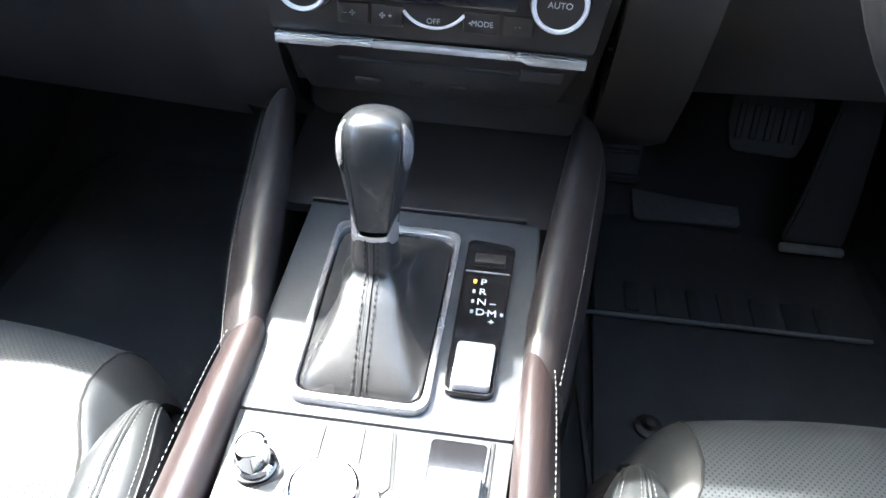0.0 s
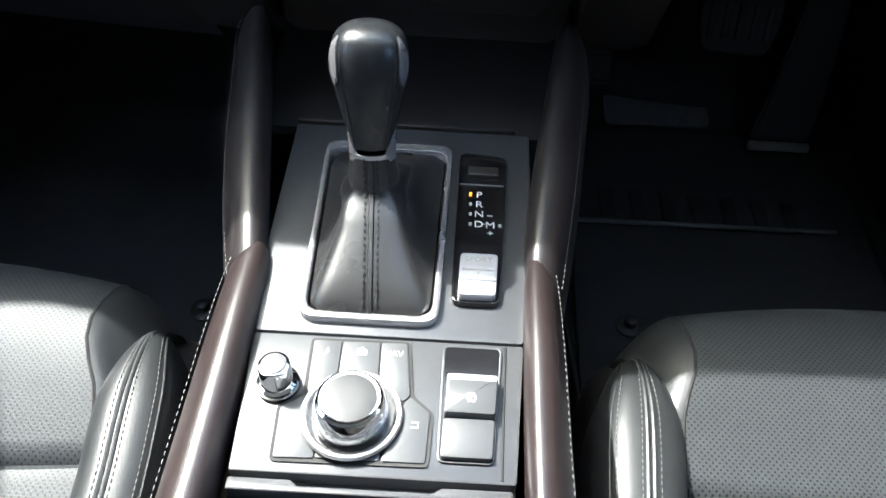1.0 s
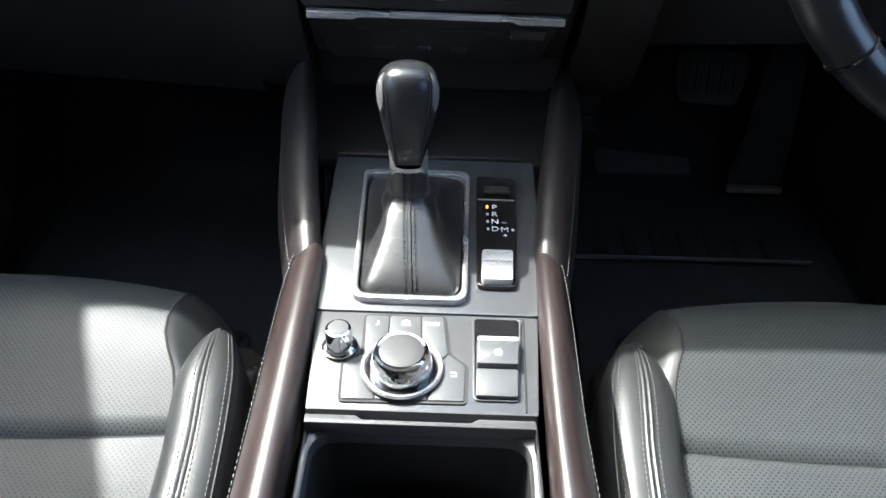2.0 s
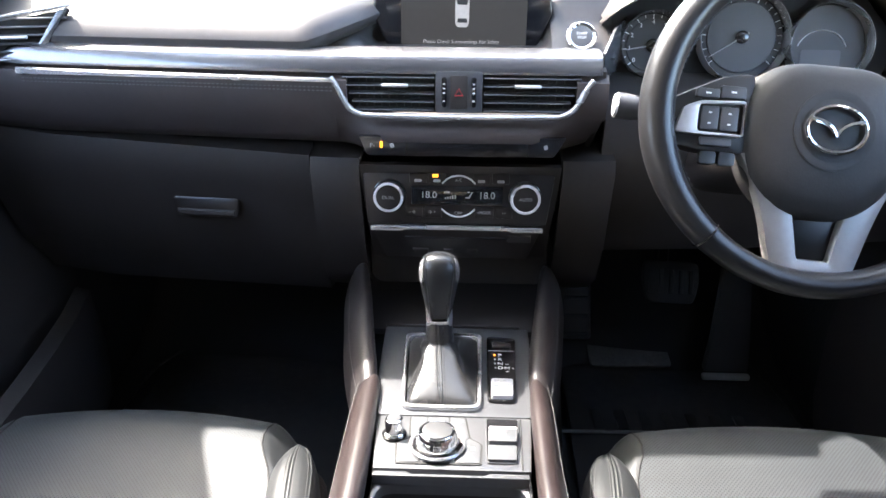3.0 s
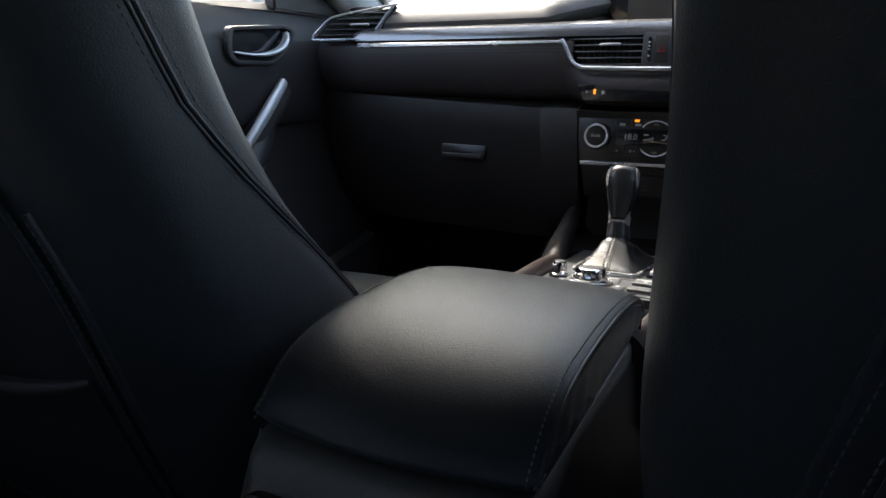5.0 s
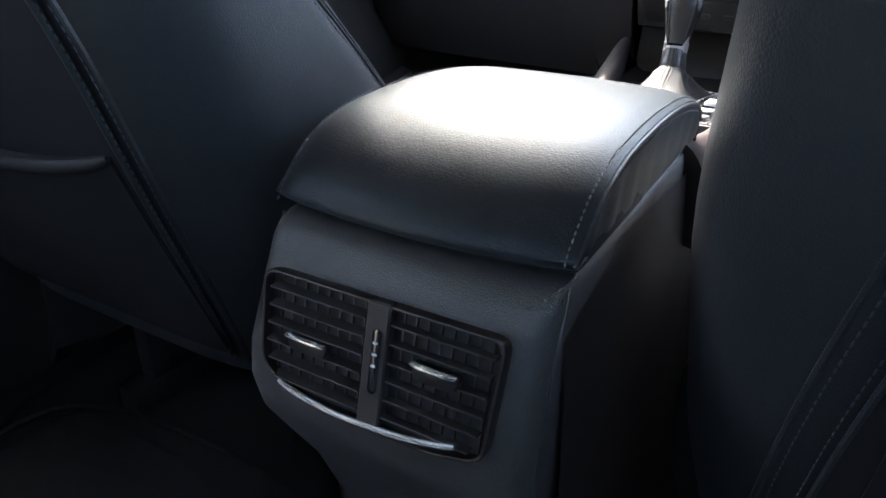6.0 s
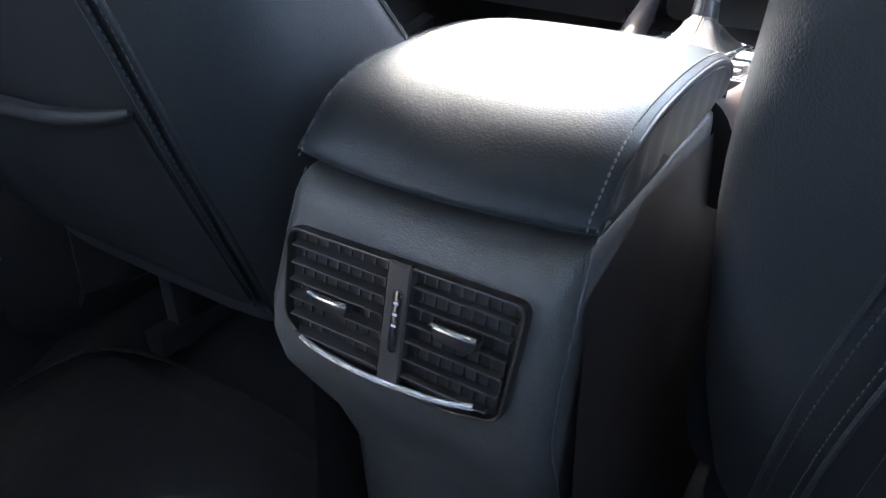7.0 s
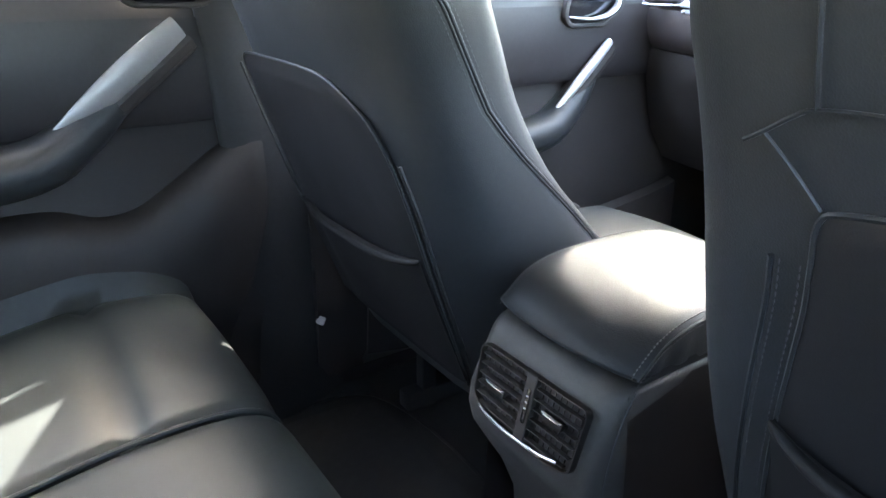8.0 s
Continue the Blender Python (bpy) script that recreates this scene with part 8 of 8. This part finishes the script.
def feather_flag(x, y, h, cloth, label, lean=0.25, w=0.75, print_rows=2, low=0.35):
    f = thing("feather_flag", label, "flag", (x, y, GROUND_Z), group="flags in the yard")
    line = curve([(w * 0.52, 0, 0), (w * 0.52, 0, h * 0.5), (w * 0.50 - lean * 0.1, 0, h * 0.8), (w * 0.25 - lean * 0.3, 0, h * 0.96), (-w * 0.2, 0, h)], 6)
    bm = B()
    tube(bm, line, 0.018, 8)
    turned(bm, [(0.24, 0.0), (0.24, 0.03), (0.05, 0.06)], 16)
    part("pole", bm, POLE, f, local=True)
    bm = B()
    rows = []
    for i in range(19):
        t = i / 18
        z = low + (h - low) * t
        right = value([(p.z, p.x) for p in line], z)
        left = -w * 0.5 + 0.10 * t if t < 0.85 else -w * 0.42 + 0.2 * (t - 0.85)
        if i == 0:
            left += 0.10
        rows.append([(right + (left - right) * u, 0.014 * math.sin(3 * z + 2.5 * u) * u, z + (0.12 * (1 - u) if False else 0.10 * u * (1 - t))) for u in [k / 8 for k in range(9)]])
    sheet(bm, rows, 0.004)
    sail = part("sail", bm, cloth, f, local=True)
    for r in range(print_rows):
        xx = (0.13, -0.13)[r]
        z = low + 0.42 + (0.0 if r == 0 else 0.06)
        k = 0
        while z < h - 1.35:
            ln = (0.15, 0.12, 0.17, 0.13, 0.15, 0.11)[k % 6]
            wd = 0.15 if r == 0 else 0.11
            bm = B()
            for dz in (0.0, ln - 0.05):
                box(bm, (xx, -0.016, z + dz), (wd, 0.05, 0.026), 0.0)
            box(bm, (xx + (0.4 if k % 2 else -0.4) * wd, -0.016, z + (ln - 0.05) / 2), (0.028, 0.05, ln - 0.05), 0.0)
            part("print_bar", bm, FLAG_INK, sail, local=True)
            z += ln + 0.02
            k += 1
    if print_rows:
        bm = B()
        turned(bm, [(0.17, 0.0), (0.17, 0.05), (0.10, 0.05), (0.10, 0.0)], 24, Matrix.Translation((0.0, 0.012, h - 1.0)) @ Matrix.Rotation(radians(90), 4, "X"))
        part("round_print", bm, WHITE_CLOTH, sail, "white round print", local=True)
    return f


for x, y, h in ((-8.05, 12.0, 4.2), (-6.5, 14.0, 4.3), (-5.6, 16.0, 4.2), (-5.32, 17.3, 4.2), (-9.3, 9.2, 4.2)):
    feather_flag(x, y, h, YELLOW, "yellow feather flag with dark print", low=0.95)
feather_flag(-6.0, 40.0, 3.7, BLUE_CLOTH, "blue feather flag far off", w=0.5, print_rows=0)
feather_flag(-1.8, 35.0, 1.9, WHITE_CLOTH, "white feather flag far off", w=0.5, print_rows=0, low=0.1)
feather_flag(-4.6, 38.0, 2.6, WHITE_CLOTH, "white feather flag behind the parked cars", w=0.6, print_rows=0, low=0.1)
feather_flag(13.6, 36.0, 5.6, YELLOW, "tall yellow feather flag by the white building", w=0.8, low=1.5)

# ---- buildings ----
show = thing("showroom", "grey modern showroom with tall glass front", "building", (-18, 42, GROUND_Z))
bm = B()
box(bm, (-25, 50, 5.0), (32, 14, 10.4), 0.05)
part("wall", bm, CLADDING, show)
for k in range(9):
    bm = B()
    box(bm, (-39.5 + 3.55 * k, 42.88, 3.2), (3.1, 0.14, 6.0), 0.02)
    wn_ = part("window", bm, SHOP_GLASS, show)
    bm = B()
    for dx in (-1.55, -0.5, 0.55, 1.55):
        box(bm, (-39.5 + 3.55 * k + dx, 42.78, 3.2), (0.08, 0.12, 6.0), 0.01)
    for z in (0.25, 2.3, 4.3, 6.2):
        box(bm, (-39.5 + 3.55 * k, 42.77, z), (3.2, 0.10, 0.08), 0.01)
    part("window_frame", bm, POLE, wn_)
bm = B()
box(bm, (-9.6, 43.5, 4.6), (1.4, 1.4, 9.6), 0.03)
part("column", bm, CLADDING_PALE, show)
bm = B()
box(bm, (-13.5, 42.0, 6.0), (9.0, 3.2, 2.0), 0.05)
part("canopy", bm, CLADDING_PALE, show)
for x in (-12.2, -16.8, -19.6):
    bm = B()
    box(bm, (x, 41.2, 2.6), (0.5, 0.5, 5.6), 0.02)
    part("column", bm, CLADDING_PALE, show)
sd = thing("side_showroom", "tan and grey building along the side of the yard", "building", (-19, 12, GROUND_Z))
TAN = material("tan_wall", (0.3, 0.22, 0.13), 0.8, vary=0.1, scale=1.0)
bm = B()
box(bm, (-19, 12, 4.3), (10, 34, 9.0), 0.05)
part("wall", bm, CLADDING, sd)
for k in range(6):
    bm = B()
    box(bm, (-13.95, -1.5 + 4.2 * k, 2.2), (0.16, 3.4, 4.2), 0.02)
    wv_ = part("window", bm, SHOP_GLASS, sd)
    bm = B()
    for dy in (-1.7, -0.6, 0.6, 1.7):
        box(bm, (-13.85, -1.5 + 4.2 * k + dy, 2.2), (0.12, 0.08, 4.2), 0.01)
    part("window_frame", bm, POLE, wv_)
    bm = B()
    box(bm, (-13.9, 0.6 + 4.2 * k, 4.1), (0.5, 0.6, 8.4), 0.02)
    part("pier", bm, TAN if k % 2 == 0 else CLADDING_PALE, sd)

# Added out of direct view: fills the door mirror, holds back skylight from behind.
tb = thing("added_tan_building", "long tan building added behind the car for mirror and rear shade", "building", (-6, -24, GROUND_Z))
bm = B()
box(bm, (-6, -27, 3.9), (46, 6, 8.0), 0.05)
part("wall", bm, TAN, tb)
for k in range(9):
    bm = B()
    box(bm, (-25 + 4.6 * k, -23.95, 2.0), (3.0, 0.16, 3.2), 0.02)
    part("window", bm, SHOP_GLASS, tb)

bl = thing("blue_roof_building", "low building with a blue metal roof", "building", (-9.5, 86, GROUND_Z))
bm = B()
box(bm, (-9.6, 88, 0.9), (13.2, 10, 2.4), 0.05)
part("wall", bm, BLUE_ROOF, bl)
bm = B()
loft(bm, [[(-16.6, 82, 2.3), (-2.6, 82, 2.3), (-2.6, 94, 3.4), (-16.6, 94, 3.4)], [(-16.6, 82, 2.8), (-2.6, 82, 2.8), (-2.6, 94, 4.0), (-16.6, 94, 4.0)]])
part("roof", bm, BLUE_ROOF, bl)
for k in range(6):
    bm = B()
    box(bm, (-15.0 + 2.2 * k, 82.95, 1.0), (1.7, 0.12, 1.3), 0.02)
    part("window", bm, SHOP_GLASS, bl)

wb = thing("white_building", "white rendered building with rows of windows", "building", (26, 62, GROUND_Z))
WHITE_WALL = material("white_wall", (0.68, 0.68, 0.67), 0.8, vary=0.06, scale=1.0)
bm = B()
box(bm, (34, 66, 2.0), (34, 10, 5.4), 0.05)
box(bm, (38, 66, 8.6), (22, 9, 7.8), 0.05)
part("wall", bm, WHITE_WALL, wb)
for k in range(8):
    bm = B()
    box(bm, (19.5 + 3.4 * k, 60.95, 3.2), (1.9, 0.14, 0.9), 0.02)
    part("window", bm, SHOP_GLASS, wb)
for r in range(2):
    for k in range(9):
        bm = B()
        box(bm, (28.6 + 2.3 * k, 61.45, 6.4 + 2.7 * r), (1.1, 0.14, 1.5), 0.02)
        part("window", bm, SHOP_GLASS, wb)
for k in range(6):
    bm = B()
    box(bm, (27.3 + 0.7 * k, 61.3, 8.2), (0.18, 0.3, 6.0), 0.02)
    part("fin", bm, CLADDING_PALE, wb)

py = thing("pylon_sign", "pale pylon with an oval blue sign on top", "sign", (12.6, 60, GROUND_Z))
bm = B()
box(bm, (12.6, 60, 3.4), (2.0, 0.8, 7.2), 0.05)
part("pylon", bm, CLADDING, py)
bm = B()
turned(bm, [(3.1, -0.25), (3.2, 0.0), (3.1, 0.25)], 32, Matrix.Translation((12.8, 60, 9.2)) @ Matrix.Rotation(radians(90), 4, "X") @ Matrix.Diagonal((1, 0.42, 1, 1)))
part("oval_board", bm, BLUE_CLOTH, py)
led = thing("lamp_board_sign", "dark board with rows of orange lamps", "sign", (8, 70, GROUND_Z))
bm = B()
box(bm, (8.0, 70, 3.3), (5.3, 0.4, 1.5), 0.03)
part("board", bm, TYRE, led)
for xx in (6.4, 9.6):
    bm = B()
    box(bm, (xx, 70.1, 1.2), (0.2, 0.2, 2.8), 0.02)
    part("post", bm, POLE, led)
for k, (xx, w) in enumerate(((6.9, 1.4), (8.7, 1.7), (7.2, 1.1), (9.0, 1.2))):
    bm = B()
    box(bm, (xx, 69.76, 3.6 if k < 2 else 3.05), (w, 0.06, 0.28), 0.01)
    part("lamp_row", bm, ORANGE_SIGN, led)
lp = thing("lamp_post", "thin grey lamp post", "lamp post", (15.5, 50, GROUND_Z))
bm = B()
tube(bm, [(15.5, 50, GROUND_Z), (15.5, 50, 9.5)], [0.10, 0.06], 10)
part("post", bm, POLE, lp)


# ---- trees ----
def tree(x, y, h, crown, label, leaf, seed, trunk=0.3, n=1500, size=0.28):
    rnd = random.Random(seed)
    t = thing("tree", label, "tree", (x, y, GROUND_Z), group="trees beyond the yard")
    bm = B()
    tube(bm, curve([(0, 0, 0), (0.15, 0.1, h * trunk), (0.05, 0.0, h * 0.6), (0.2, 0, h * 0.85)], 4), [0.22 * (1 - 0.9 * i / 12) for i in range(13)], 8)
    tips = []
    for k in range(9):
        a = 2 * math.pi * k / 9 + rnd.random()
        z0 = h * (trunk + 0.05 + 0.35 * rnd.random())
        r = crown * (0.45 + 0.5 * rnd.random())
        end = Vector((r * math.cos(a), r * math.sin(a), z0 + h * (0.12 + 0.28 * rnd.random())))
        tube(bm, curve([(0.1, 0.05, z0), (end.x * 0.5, end.y * 0.5, z0 + (end.z - z0) * 0.4), end], 3), [0.08, 0.07, 0.06, 0.05, 0.04, 0.03, 0.015], 6)
        tips.append(end)
    part("trunk", bm, BARK, t, local=True)
    tips.append(Vector((0.2, 0, h * 0.92)))
    verts, faces = [], []
    for k in range(n):
        c = rnd.choice(tips)
        d = Vector((rnd.gauss(0, 1), rnd.gauss(0, 1), rnd.gauss(0, 0.8)))
        p = c + d.normalized() * crown * 0.42 * rnd.random() ** 0.5
        u = Vector((rnd.gauss(0, 1), rnd.gauss(0, 1), rnd.gauss(0, 1))).normalized() * size * (0.5 + rnd.random())
        v = u.orthogonal().normalized() * size * 0.45
        i = len(verts)
        verts += [p - u, p + v, p + u, p - v + Vector((0, 0, size * 0.2))]
        faces += [(i, i + 1, i + 2), (i, i + 2, i + 3)]
    me = bpy.data.meshes.new("crown")
    me.from_pydata(verts, [], faces)
    me.materials.append(leaf)
    ob = new("crown", me)
    ob.parent = t
    return t


tree(16.6, 66, 6.6, 3.0, "broad dark green tree behind the blue car", LEAF, 1, 0.25, 3200, 0.26)
tree(2.2, 55, 4.6, 1.3, "thin tree with pale yellow-green leaves", LEAF_PALE, 2, 0.4, 700, 0.2)
tree(-0.6, 62, 2.6, 1.8, "low green tree beyond the yard", LEAF, 3, 0.1)
tree(3.8, 60, 2.6, 1.6, "low green tree beside the hedge", LEAF_PALE, 4, 0.1)
tree(-3.4, 63, 2.4, 1.8, "low green tree near the blue roof", LEAF, 5, 0.1)
rnd = random.Random(9)
verts, faces = [], []
for k in range(3500):
    p = Vector((-6 + 14 * rnd.random(), 57 + 1.4 * rnd.random(), GROUND_Z + 1.5 * rnd.random() ** 0.7))
    u = Vector((rnd.gauss(0, 1), rnd.gauss(0, 1), rnd.gauss(0, 1))).normalized() * 0.2
    v = u.orthogonal().normalized() * 0.1
    i = len(verts)
    verts += [p - u, p + v, p + u, p - v]
    faces += [(i, i + 1, i + 2), (i, i + 2, i + 3)]
me = bpy.data.meshes.new("hedge")
me.from_pydata(verts, [], faces)
me.materials.append(LEAF)
tagged(new("hedge", me), "loose green hedge along the far edge of the yard", "hedge", kind="stuff")
verts, faces = [], []
for k in range(60):
    x = -300 + 10 * k
    h = 5 + 4 * rnd.random()
    i = len(verts)
    for j in range(8):
        a = 2 * math.pi * j / 8
        verts.append((x + 7 * math.cos(a), 230 + 5 * math.sin(a), GROUND_Z))
        verts.append((x + 5 * math.cos(a) + rnd.random(), 230 + 4 * math.sin(a), GROUND_Z + h * (0.7 + 0.5 * rnd.random())))
    for j in range(8):
        faces.append((i + 2 * j, i + 2 * ((j + 1) % 8), i + 2 * ((j + 1) % 8) + 1, i + 2 * j + 1))
    faces.append(tuple(i + 2 * j + 1 for j in range(8)))
me = bpy.data.meshes.new("far_woods")
me.from_pydata(verts, [], faces)
me.materials.append(LEAF)
tagged(new("far_woods", me), "hazy line of far trees", "woods", kind="stuff")
